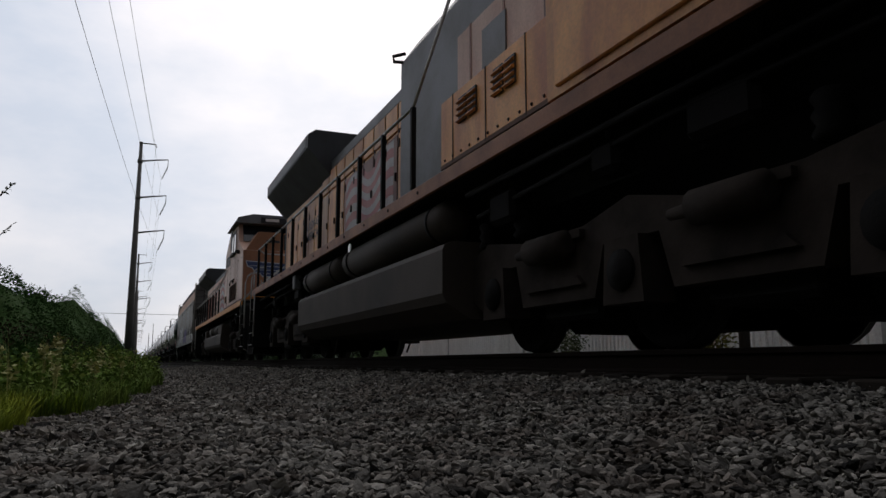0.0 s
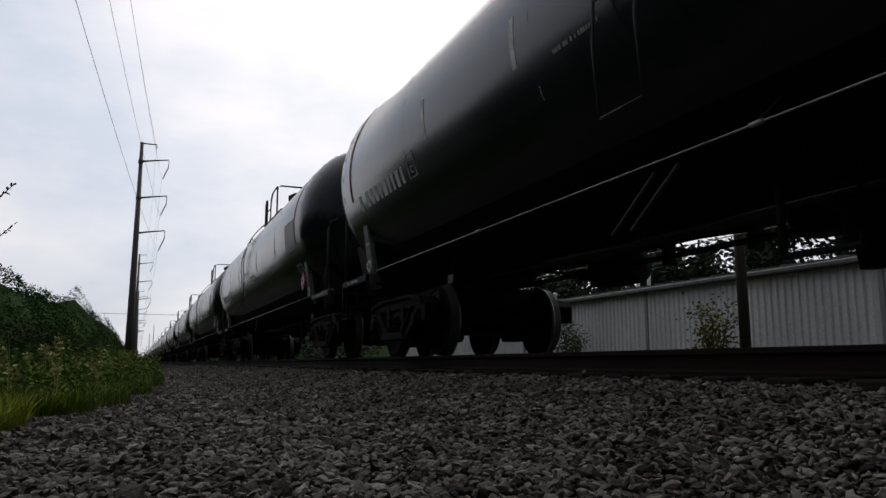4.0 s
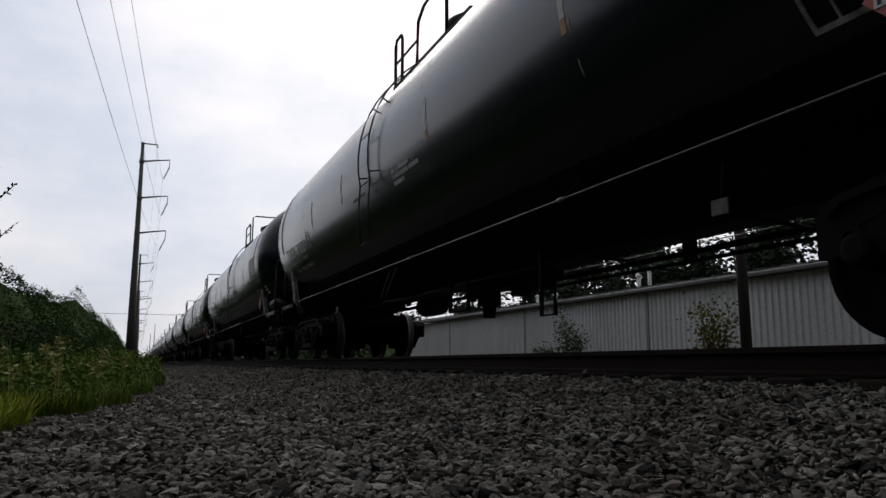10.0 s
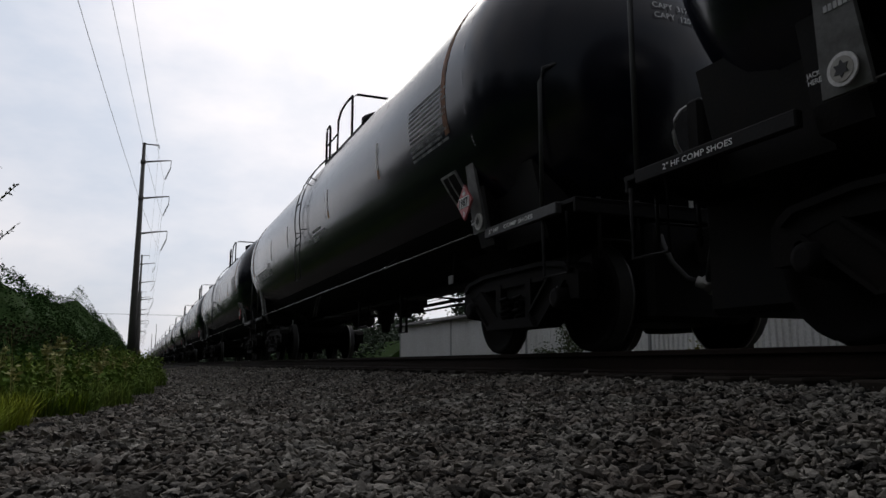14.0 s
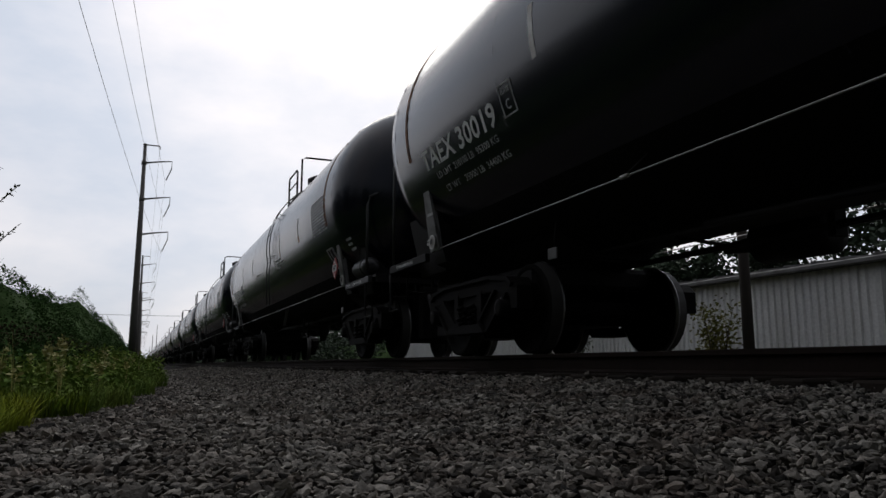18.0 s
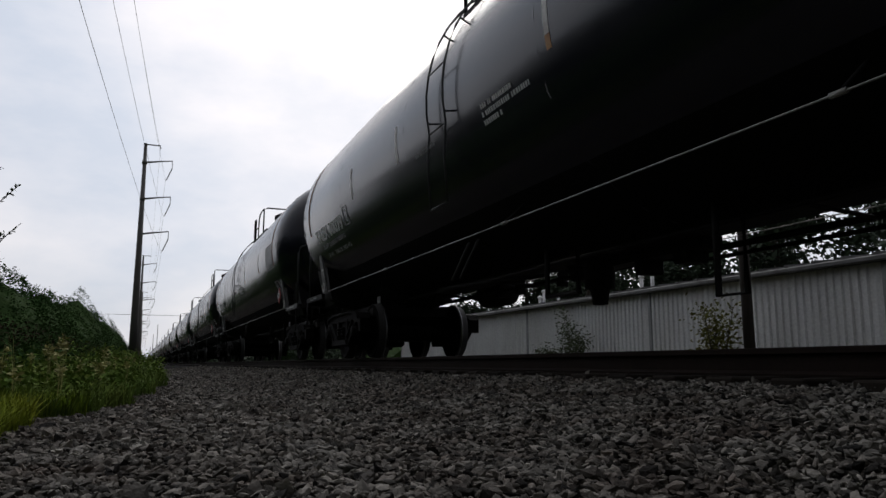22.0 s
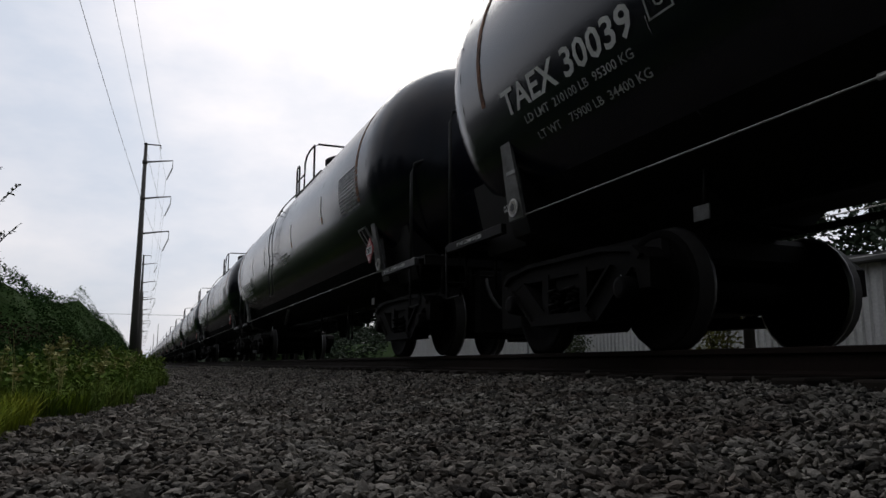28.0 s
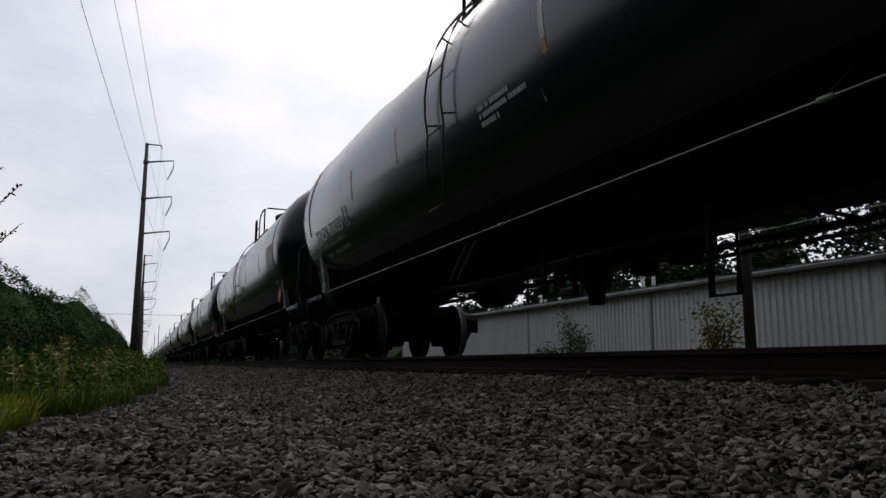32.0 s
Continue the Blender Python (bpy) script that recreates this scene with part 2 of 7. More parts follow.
M["hopper"] = material("weathered_grey_hopper", (0.30, 0.30, 0.285), 0.6, other=(0.22, 0.175, 0.14), scale=0.9, share=0.85, grain=30, bump=0.08, stretch_to=(1, 1, 0.25))
M["hopper_bay"] = material("grimy_hopper_bay", (0.040, 0.036, 0.024), 0.8, other=(0.022, 0.018, 0.013), scale=1.5, share=0.9)
# hopper grey darkened so that the shade on the ends is in the colour
M["hopper_end"] = material("hopper_grey_with_painted_shade", (0.14, 0.135, 0.13), 0.8, other=(0.075, 0.06, 0.052), scale=1.5, share=0.9)
M["hopper_band"] = material("faded_orange_band", (0.46, 0.225, 0.12), 0.6, other=(0.30, 0.19, 0.14), scale=1.2, share=0.9, stretch_to=(1, 1, 0.4))
M["graffiti"] = material("silver_spray_paint", (0.50, 0.51, 0.52), 0.5, other=(0.36, 0.36, 0.36), scale=5, share=0.8, grain=25)
M["panel_pale"] = material("pale_number_panel", (0.40, 0.39, 0.36), 0.6, other=(0.30, 0.27, 0.23), scale=3, share=0.8)
M["spray_black"] = material("black_spray_paint", (0.015, 0.015, 0.017), 0.6)
M["spray_violet"] = material("violet_spray_paint", (0.11, 0.085, 0.27), 0.6, other=(0.18, 0.15, 0.31), scale=3)
M["lamp_lens"] = material("clear_lamp_lens", (0.7, 0.7, 0.68), 0.15, bump=0, spec=0.8)

# ---------------------------------------------------------------- mesh helpers


def box(bm, x0, x1, y0, y1, z0, z1, bevel=0.0):
    """A block, its long edges bevelled where asked."""
    vs = [bm.verts.new((x, y, z)) for x in (x0, x1) for y in (y0, y1) for z in (z0, z1)]
    fs = [bm.faces.new([vs[i] for i in q]) for q in ((0, 1, 3, 2), (4, 6, 7, 5), (0, 4, 5, 1), (2, 3, 7, 6), (0, 2, 6, 4), (1, 5, 7, 3))]
    if bevel:
        bmesh.ops.bevel(bm, geom=list({e for f in fs for e in f.edges}), offset=bevel, segments=1, affect="EDGES")
    return bm


def ring(bm, centre, u, v, ru, rv, seg):
    return [bm.verts.new(centre + u * (ru * math.cos(2 * math.pi * i / seg)) + v * (rv * math.sin(2 * math.pi * i / seg))) for i in range(seg)]


def bridge(bm, a, b, smooth=True):
    for i in range(len(a)):
        bm.faces.new((a[i], a[(i + 1) % len(a)], b[(i + 1) % len(a)], b[i])).smooth = smooth


def tube(bm, points, r, seg=6, r_end=None, caps=True):
    """A round bar along a line of points."""
    pts = [Vector(p) for p in points]
    rings = []
    for i, p in enumerate(pts):
        d = (pts[min(i + 1, len(pts) - 1)] - pts[max(i - 1, 0)]).normalized()
        u = d.orthogonal().normalized() if abs(d.z) > 0.95 else d.cross(Vector((0, 0, 1))).normalized()
        v = d.cross(u)
        rad = r if r_end is None else r + (r_end - r) * i / (len(pts) - 1)
        rings.append(ring(bm, p, u, v, rad, rad, seg))
    for a, b in zip(rings, rings[1:]):
        bridge(bm, a, b)
    if caps:
        bm.faces.new(rings[0][::-1])
        bm.faces.new(rings[-1])
    return bm


def lathe(bm, profile, centre, axis="y", seg=32):
    """A body of revolution: profile of (along, radius) round an axis through centre."""
    d = {"x": Vector((1, 0, 0)), "y": Vector((0, 1, 0)), "z": Vector((0, 0, 1))}[axis]
    u = Vector((0, 0, 1)) if axis != "z" else Vector((1, 0, 0))
    v = d.cross(u)
    rings = [ring(bm, Vector(centre) + d * a, u, v, max(r, 0.001), max(r, 0.001), seg) for a, r in profile]
    for a, b in zip(rings, rings[1:]):
        bridge(bm, a, b)
    bm.faces.new(rings[0][::-1])
    bm.faces.new(rings[-1])
    return bm


def prism(bm, outline, axis, a, b):
    """A flat outline of (p, q) pulled along an axis from a to b. x: (y, z), y: (x, z), z: (x, y)."""
    def at(p, q, s):
        return {"x": (s, p, q), "y": (p, s, q), "z": (p, q, s)}[axis]
    lo = [bm.verts.new(at(p, q, a)) for p, q in outline]
    hi = [bm.verts.new(at(p, q, b)) for p, q in outline]
    bm.faces.new(lo[::-1])
    bm.faces.new(hi)
    for i in range(len(lo)):
        j = (i + 1) % len(lo)
        bm.faces.new((lo[i], lo[j], hi[j], hi[i]))
    return bm


def link(name, bm, mat):
    me = bpy.data.meshes.new(name)
    bmesh.ops.recalc_face_normals(bm, faces=bm.faces)
    bm.to_mesh(me)
    bm.free()
    for m in (mat if isinstance(mat, (list, tuple)) else [mat]):
        me.materials.append(M[m])
    return new(name, me)


def part(name, bm, mat, parent, label=""):
    ob = link(name, bm, mat)
    ob.parent = parent
    return tagged(ob, label) if label else ob


def again(ob, offset, parent=None, turn=0.0):
    """Another part on the same mesh, moved in its thing's space."""
    o = ob.copy()
    scene.collection.objects.link(o)
    o.parent = parent or ob.parent
    o.matrix_basis = Matrix.Translation(offset) @ Matrix.Rotation(radians(turn), 4, "Z") @ ob.matrix_basis
    for c in ob.children:
        k = c.copy()
        scene.collection.objects.link(k)
        k.parent = o
    return o


def B():
    return bmesh.new()


def mesh_from(name, verts, faces, mat, smooth=False):
    me = bpy.data.meshes.new(name)
    me.from_pydata(verts.tolist() if hasattr(verts, "tolist") else verts, [], faces.tolist() if hasattr(faces, "tolist") else faces)
    for m in (mat if isinstance(mat, (list, tuple)) else [mat]):
        me.materials.append(M[m])
    if smooth:
        me.shade_smooth()
    return me


@lru_cache(maxsize=None)
def letters(text, size, bold=0.0):
    """Flat lettering in the built-in font: vertices and faces, lying in x, y from the origin."""
    cu = bpy.data.curves.new("lettering", "FONT")
    cu.body, cu.size, cu.resolution_u, cu.offset = text, size, 2, bold
    ob = bpy.data.objects.new("lettering", cu)
    scene.collection.objects.link(ob)
    me = bpy.data.meshes.new_from_object(ob.evaluated_get(bpy.context.evaluated_depsgraph_get()))
    vs = [tuple(v.co) for v in me.vertices]
    fs = [tuple(p.vertices) for p in me.polygons]
    bpy.data.objects.remove(ob)
    bpy.data.curves.remove(cu)
    bpy.data.meshes.remove(me)
    return vs, fs

# ---------------------------------------------------------------- the plan
TRACK_X = 4.4          # centre line of the track; the camera stands at x = 0
RAIL = 0.45           # top of the rails over the ground at the camera
WALL_X = 11.4          # face of the pale metal building
FAR = 1500.0


def ground_z(x):
    """The cross profile of the ground: flat verge, ballast shoulder, track bed, far ditch."""
    pts = ((-400, 0.6), (-9, 0.35), (-3, 0.1), (-0.6, 0.0), (1.3, 0.0), (3.15, 0.215), (6.05, 0.225), (7.6, -0.25), (12, -0.45), (400, -0.2))
    for (x0, z0), (x1, z1) in zip(pts, pts[1:]):
        if x <= x1:
            return z0 + (z1 - z0) * max(0.0, (x - x0) / (x1 - x0))
    return pts[-1][1]


# ground: one sheet out to the horizon
XS = (-FAR, -400, -150, -60, -25, -9, -5, -3, -1.6, -0.6, 0.4, 1.3, 1.9, 2.5, 3.15, 4.0, 5.2, 6.05, 6.8, 7.6, 9, 12, 40, 150, 400, FAR)
YS = (-FAR, -300, -60, -20, -8, -4, 0, 3, 6, 10, 16, 25, 40, 70, 120, 250, 600, FAR)
bm = B()
grid = [[bm.verts.new((x, y, ground_z(x))) for y in YS] for x in XS]
for i in range(len(XS) - 1):
    for j in range(len(YS) - 1):
        f = bm.faces.new((grid[i][j], grid[i + 1][j], grid[i + 1][j + 1], grid[i][j + 1]))
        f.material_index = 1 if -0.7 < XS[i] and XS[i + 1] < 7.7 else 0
ground = tagged(link("ground", bm, ["soil", "ballast_bed_gap_shade"]), "grassy verge and grey crushed-stone railway bed", "ground", kind="structure")

# track: two rails on tarred wooden ties
track = tagged(new("track"), "single railway track with rusty rails on wooden ties", "railway track", kind="structure")
track.location = (TRACK_X, 0, 0)
RAIL_FORM = ((-0.07, 0), (0.07, 0), (0.07, 0.012), (0.012, 0.03), (0.009, 0.125), (0.036, 0.135), (0.036, 0.165), (0.03, 0.172), (-0.03, 0.172), (-0.036, 0.165), (-0.036, 0.135), (-0.009, 0.125), (-0.012, 0.03), (-0.07, 0.012))
for side in (-0.755, 0.755):
    bm = B()
    prism(bm, [(side + p, RAIL - 0.172 + q) for p, q in RAIL_FORM], "y", -200, 1200)
    for f in bm.faces:
        if f.calc_center_median().z > RAIL - 0.003:
            f.material_index = 1
    part("rail", bm, ["rail", "rail_head"], track)

# pale metal building behind the track
BAY, RIB = 6.2, 0.1676
VENTS = ((21.87, 12.6, 2.78), (22.15, 12.6, 2.60), (20.93, 12.6, 2.57), (16.07, 12.6, 2.83), (16.54, 12.6, 2.70))
WALL_Y0, WALL_Y1, WALL_TOP = 33.3, -16.3, 2.10
building = tagged(new("storage_building"), "long low storage building with white ribbed metal siding", "building")
bm = B()
box(bm, WALL_X + 0.04, WALL_X + 12, WALL_Y1, WALL_Y0, -0.6, WALL_TOP - 0.06)
part("wall", bm, "siding", building)
for b in range(int((WALL_Y0 - WALL_Y1) / BAY) + 1):
    bm = B()
    y0 = WALL_Y0 - b * BAY
    pts = []
    for k in range(int(BAY / RIB)):
        y = y0 - k * RIB
        pts += [(WALL_X + 0.036, y - 0.012), (WALL_X + 0.036, y - RIB + 0.085), (WALL_X - 0.006, y - RIB + 0.072), (WALL_X - 0.006, y - RIB + 0.006)]
    pts += [(WALL_X + 0.036, y0 - BAY + 0.02), (WALL_X + 0.05, y0 - BAY + 0.02), (WALL_X + 0.05, y0 - 0.02)]
    prism(bm, pts, "z", -0.55, WALL_TOP - 0.05)
    part("panel", bm, "siding", building)
    bm = B()
    box(bm, WALL_X - 0.012, WALL_X + 0.03, y0 - 0.05, y0 + 0.05, -0.55, WALL_TOP - 0.05, 0.008)
    part("trim", bm, "roof", building, "grey downpipe trim between panels")
bm = B()
prism(bm, [(WALL_X - 0.16, WALL_TOP), (WALL_X - 0.16, WALL_TOP + 0.07), (WALL_X + 6, WALL_TOP + 0.75), (WALL_X + 12.2, WALL_TOP + 0.05), (WALL_X + 12.2, WALL_TOP), (WALL_X + 6, WALL_TOP + 0.68)], "y", WALL_Y1 - 0.2, WALL_Y0 + 0.2)
part("roof", bm, "gutter", building, "grey ribbed metal roof")
bm = B()
box(bm, WALL_X - 0.20, WALL_X - 0.05, WALL_Y1 - 0.2, WALL_Y0 + 0.2, WALL_TOP - 0.05, WALL_TOP + 0.05, 0.02)
part("gutter", bm, "gutter", building, "narrow grimy eaves gutter")
bm = B()
for k in range(80):
    y = WALL_Y0 - 0.62 * k
    prism(bm, [(WALL_X - 0.17, WALL_TOP + 0.07), (WALL_X - 0.17, WALL_TOP + 0.105), (WALL_X + 6, WALL_TOP + 0.79), (WALL_X + 6, WALL_TOP + 0.75)], "y", y - 0.05, y + 0.05)
tagged(part("roof_rib", bm, "gutter", building), kind="stuff")
for y, x, z in VENTS:
    pipe = part("vent_pipe", tube(B(), [(x, y, WALL_TOP), (x, y, z)], 0.05, 10), "siding", building)
    part("vent_cap", lathe(B(), [(z - 0.02, 0.05), (z, 0.09), (z + 0.05, 0.07), (z + 0.08, 0.01)], (x, y, 0), "z", 10), "siding", pipe)

# wooden utility pole beside the building
post = tagged(new("utility_pole"), "dark weathered wooden utility pole beside the tracks", "pole")
post.location = (10.5, 10.65, -0.4)
part("shaft", tube(B(), [(0, 0, 0), (0, 0, 3), (0, 0, 9)], 0.108, 14, 0.09), "pole_wood", post)

# ---------------------------------------------------------------- power line
LINE_X, SPAN, FIRST = -0.92, 90.0, 84.0


def power_pole():
    top = 24.0
    p = tagged(new("power_pole"), "tall slender steel transmission pole with three arms", "power pole", "power line")
    part("shaft", tube(B(), [(0, 0, -0.3), (0, 0, top * 0.5), (0, 0, top)], 0.43, 16, 0.17), "pole_steel", p)
    for z, reach in ((21.9, 2.85), (17.85, 2.85), (14.0, 2.85)):
        bm = tube(B(), [(0, 0, z), (reach * 0.55, 0, z + 0.28), (reach, 0, z + 0.46)], 0.11, 8, 0.055)
        arm = part("arm", bm, "pole_steel", p)
        part("bracket", lathe(B(), [(-0.2, 0.27), (0.2, 0.27)], (0, 0, z), "z", 16), "pole_steel", p)
        bm = B()
        tube(bm, [(reach, 0, z + 0.44), (reach - 0.02, 0, z - 0.4)], 0.035, 6)
        for k in range(9):
            a, b = Vector((reach - 0.02, 0, z - 0.4)), Vector((reach - 0.55, 0, z - 1.75))
            c = a.lerp(b, k / 9)
            tube(bm, [c, a.lerp(b, (k + 0.55) / 9)], 0.075, 8)
            tube(bm, [c, a.lerp(b, (k + 1) / 9)], 0.03, 6)
        part("insulator", bm, "insulator", p)
    part("top_arm", tube(B(), [(0, 0, top - 0.05), (1.5, 0, top - 0.05), (1.55, 0, top - 0.4)], 0.07, 6), "pole_steel", p)
    part("cap", lathe(B(), [(0, 0.22), (0.12, 0.2), (0.2, 0.05)], (0, 0, top - 0.1), "z", 12), "pole_steel", p)
    return p


pole = power_pole()
SPOTS = [(-6.37, FIRST - SPAN)] + [(LINE_X, FIRST + SPAN * k) for k in range(7)]
pole.matrix_basis = pose(*SPOTS[1], 0.1)
for k, (x, y) in enumerate(SPOTS):
    if k != 1:
        copy_thing(pole, pose(x, y, 0.1))
wires = tagged(new("power_line_wires"), "sagging overhead conductors strung between the poles", "power line")
for dx, z in ((2.22, 20.15), (2.22, 16.1), (2.22, 12.25), (1.5, 23.6)):
    for (x0, y0), (x1, y1) in zip(SPOTS, SPOTS[1:6]):
        pts = [(x0 + (x1 - x0) * i / 14 + dx, y0 + (y1 - y0) * i / 14, z + 0.1 - 1.3 * (1 - (i / 7 - 1) ** 2)) for i in range(15)]
        part("wire", tube(B(), pts, 0.010, 5), "wire", wires)
# a service line on wooden poles crosses the track far off
cross = tagged(new("crossing_line"), "thin service wire on wooden poles crossing the track far away", "power line")
part("wire", tube(B(), [(-60 + 8 * i, 128, 8.75 - 0.6 * (1 - ((i - 7.5) / 7.5) ** 2)) for i in range(16)], 0.03, 5), "wire", cross)
for x in (-60, 60):
    part("pole", tube(B(), [(x, 128, -0.5), (x, 128, 9.0)], 0.16, 10, 0.11), "pole_wood", cross)
for x, y, h in ((13.5, 800, 40), (10.0, 820, 31), (8.6, 900, 20)):
    mast = tagged(new("far_mast"), "slender mast on the horizon beyond the train", "mast", "far masts")
    mast.location = (x, y, -0.3)
    part("shaft", tube(B(), [(0, 0, 0), (0, 0, h * 0.5), (0, 0, h)], 0.5, 8, 0.25), "pole_steel", mast)

# ---------------------------------------------------------------- the train
# Each vehicle stands with its origin on the rail tops at its middle; -y is its leading end.
R_TANK, Z_TANK, BOLSTER, SILL_X, SILL_Z = 1.64, 2.68, 7.05, 1.29, 1.22
SEAM_Y = 7.44


def wheelset(parent, y, r=0.4572, name="wheelset"):
    bm = B()
    lathe(bm, [(-0.98, 0.07), (-0.80, 0.075), (-0.79, 0.09), (0.79, 0.09), (0.80, 0.075), (0.98, 0.07)], (0, 0, 0), "x", 12)
    for s in (-1, 1):
        prof = [(s * 0.655, r + 0.0), (s * 0.672, r + 0.028), (s * 0.69, r + 0.024), (s * 0.702, r + 0.004), (s * 0.80, r - 0.004), (s * 0.806, r - 0.03), (s * 0.80, r - 0.065), (s * 0.765, r - 0.085), (s * 0.745, 0.19), (s * 0.80, 0.15), (s * 0.815, 0.10)]
        inner = [(s * 0.655, r - 0.08), (s * 0.70, r - 0.10), (s * 0.69, 0.17)]
        lathe(bm, inner[::-1] + prof, (0, 0, 0), "x", 26)
    for f in bm.faces:
        c = f.calc_center_median()
        d = math.hypot(c.y, c.z)
        if d > r - 0.012 and abs(c.x) > 0.69:
            f.material_index = 1
        elif d > r + 0.003:
            f.material_index = 2
    ob = part(name, bm, ["wheel_steel", "tread", "flange"], parent)
    ob.location = (0, y, r)
    return ob


def side_frame():
    """One cast side frame of a freight truck, standing in the y, z plane: arched top chord, broad raking arms, spring seat."""
    bm = B()
    upper = [(-1.16, 0.44), (-1.16, 0.66), (-1.02, 0.75), (-0.60, 0.80), (0.60, 0.80), (1.02, 0.75), (1.16, 0.66), (1.16, 0.44), (1.03, 0.44), (1.0, 0.56), (0.74, 0.64), (-0.74, 0.64), (-1.0, 0.56), (-1.03, 0.44)]
    prism(bm, upper, "x", -0.09, 0.09)
    prism(bm, [(-1.10, 0.69), (-1.0, 0.76), (-0.60, 0.81), (0.60, 0.81), (1.0, 0.76), (1.10, 0.69), (1.06, 0.655), (0.97, 0.72), (0.58, 0.77), (-0.58, 0.77), (-0.97, 0.72), (-1.06, 0.655)], "x", -0.125, 0.125)
    for s in (-1, 1):
        leg = [(s * 0.98, 0.60), (s * 0.70, 0.65), (s * 0.34, 0.36), (s * 0.34, 0.23), (s * 0.52, 0.23)]
        prism(bm, leg, "x", -0.085, 0.085)
        for (p0, q0), (p1, q1) in (((0.98, 0.60), (0.52, 0.23)), ((0.72, 0.65), (0.36, 0.36))):
            prism(bm, [(s * p0, q0), (s * (p0 - 0.045), q0), (s * (p1 - 0.045), q1), (s * p1, q1)], "x", -0.12, 0.12)
        prism(bm, [(s * 0.36, 0.68), (s * 0.25, 0.68), (s * 0.25, 0.28), (s * 0.36, 0.28)], "x", -0.10, 0.10)
    prism(bm, [(-0.50, 0.23), (0.50, 0.23), (0.40, 0.32), (-0.40, 0.32)], "x", -0.15, 0.15)
    return bm


def frame_stencil():
    """A short line of unreadable stencil up one raking arm of the side frame."""
    rnd = random.Random(4)
    bm = B()
    for k in range(9):
        y, z = -(0.55 + 0.033 * k), 0.28 + 0.034 * k
        h = rnd.uniform(0.010, 0.016)
        prism(bm, [(y - h, z - 0.004), (y, z - 0.014), (y + h, z + 0.004), (y, z + 0.014)], "x", -0.088, -0.084)
    return bm


def freight_truck(parent, y):
    """Bolster with two side frames, springs, bearings and two wheelsets."""
    bm = B()
    box(bm, -1.05, 1.05, -0.22, 0.22, 0.50, 0.80, 0.03)
    lathe(bm, [(0, 0.33), (0.10, 0.33)], (0, 0, 0.78), "z", 20)
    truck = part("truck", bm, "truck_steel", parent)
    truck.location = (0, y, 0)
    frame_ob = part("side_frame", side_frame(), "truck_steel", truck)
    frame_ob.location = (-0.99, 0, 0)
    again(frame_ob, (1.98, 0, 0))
    stencil = tagged(part("frame_stencil", frame_stencil(), "grey_mark", truck), kind="stuff")
    stencil.location = (-0.99, 0, 0)
    bm = B()
    for dx in (-0.09, 0.09):
        for dy in (-0.14, 0.14):
            pts = [(dx + 0.055 * math.cos(a * 0.9), dy + 0.055 * math.sin(a * 0.9), 0.31 + a * 0.0085) for a in range(0, 28, 2)]
            tube(bm, pts, 0.019, 4)
    coil = tagged(part("coil_spring", bm, "truck_steel", truck), kind="stuff")
    coil.location = (-1.0, 0, 0)
    again(coil, (2.0, 0, 0))
    cap = part("bearing_cap", lathe(B(), [(-1.16, 0.05), (-1.15, 0.085), (-1.06, 0.10), (-0.92, 0.12), (-0.90, 0.12)], (0, 0, 0.4572), "x", 16), "truck_steel", truck)
    cap.location = (0, -0.889, 0)
    again(cap, (0, 1.778, 0))
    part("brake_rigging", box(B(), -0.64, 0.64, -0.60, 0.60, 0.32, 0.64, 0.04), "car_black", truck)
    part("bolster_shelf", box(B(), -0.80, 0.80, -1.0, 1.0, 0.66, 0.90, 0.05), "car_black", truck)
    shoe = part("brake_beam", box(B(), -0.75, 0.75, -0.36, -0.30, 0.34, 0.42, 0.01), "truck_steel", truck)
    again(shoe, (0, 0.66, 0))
    wheelset(truck, -0.889)
    wheelset(truck, 0.889)
    return truck


def fitted(text, size, width, bold=0.0):
    """Lettering narrowed or widened to the given width."""
    vs, fs = letters(text, size, bold)
    k = width / max(v[0] for v in vs)
    return [(u * k, v, w) for u, v, w in vs], fs


def on_tank(text_mesh, y_left, z_base, lift=0.006):
    """Lettering laid on the near side of the tank: it reads from +y to -y, its base line at z_base."""
    vs, fs = text_mesh
    a0 = math.asin((z_base - Z_TANK) / R_TANK)
    r = R_TANK + lift
    out = []
    for u, v, _ in vs:
        a = a0 + v / R_TANK
        out.append((-r * math.cos(a), y_left - u, Z_TANK + r * math.sin(a)))
    return out, fs


def patch(y0, y1, z0, z1, lift, n=6):
    """A curved plate on the near side of the tank."""
    a0, a1 = math.asin((z0 - Z_TANK) / R_TANK), math.asin((z1 - Z_TANK) / R_TANK)
    bm = B()
    rows = []
    for r in (R_TANK + lift, R_TANK - 0.01):
        rows.append([[bm.verts.new((-r * math.cos(a0 + (a1 - a0) * i / n), y, Z_TANK + r * math.sin(a0 + (a1 - a0) * i / n))) for y in (y0, y1)] for i in range(n + 1)])
    for i in range(n):
        bm.faces.new((rows[0][i][0], rows[0][i][1], rows[0][i + 1][1], rows[0][i + 1][0]))
        for j in (0, 1):
            bm.faces.new((rows[0][i][j], rows[0][i + 1][j], rows[1][i + 1][j], rows[1][i][j]))
    return bm


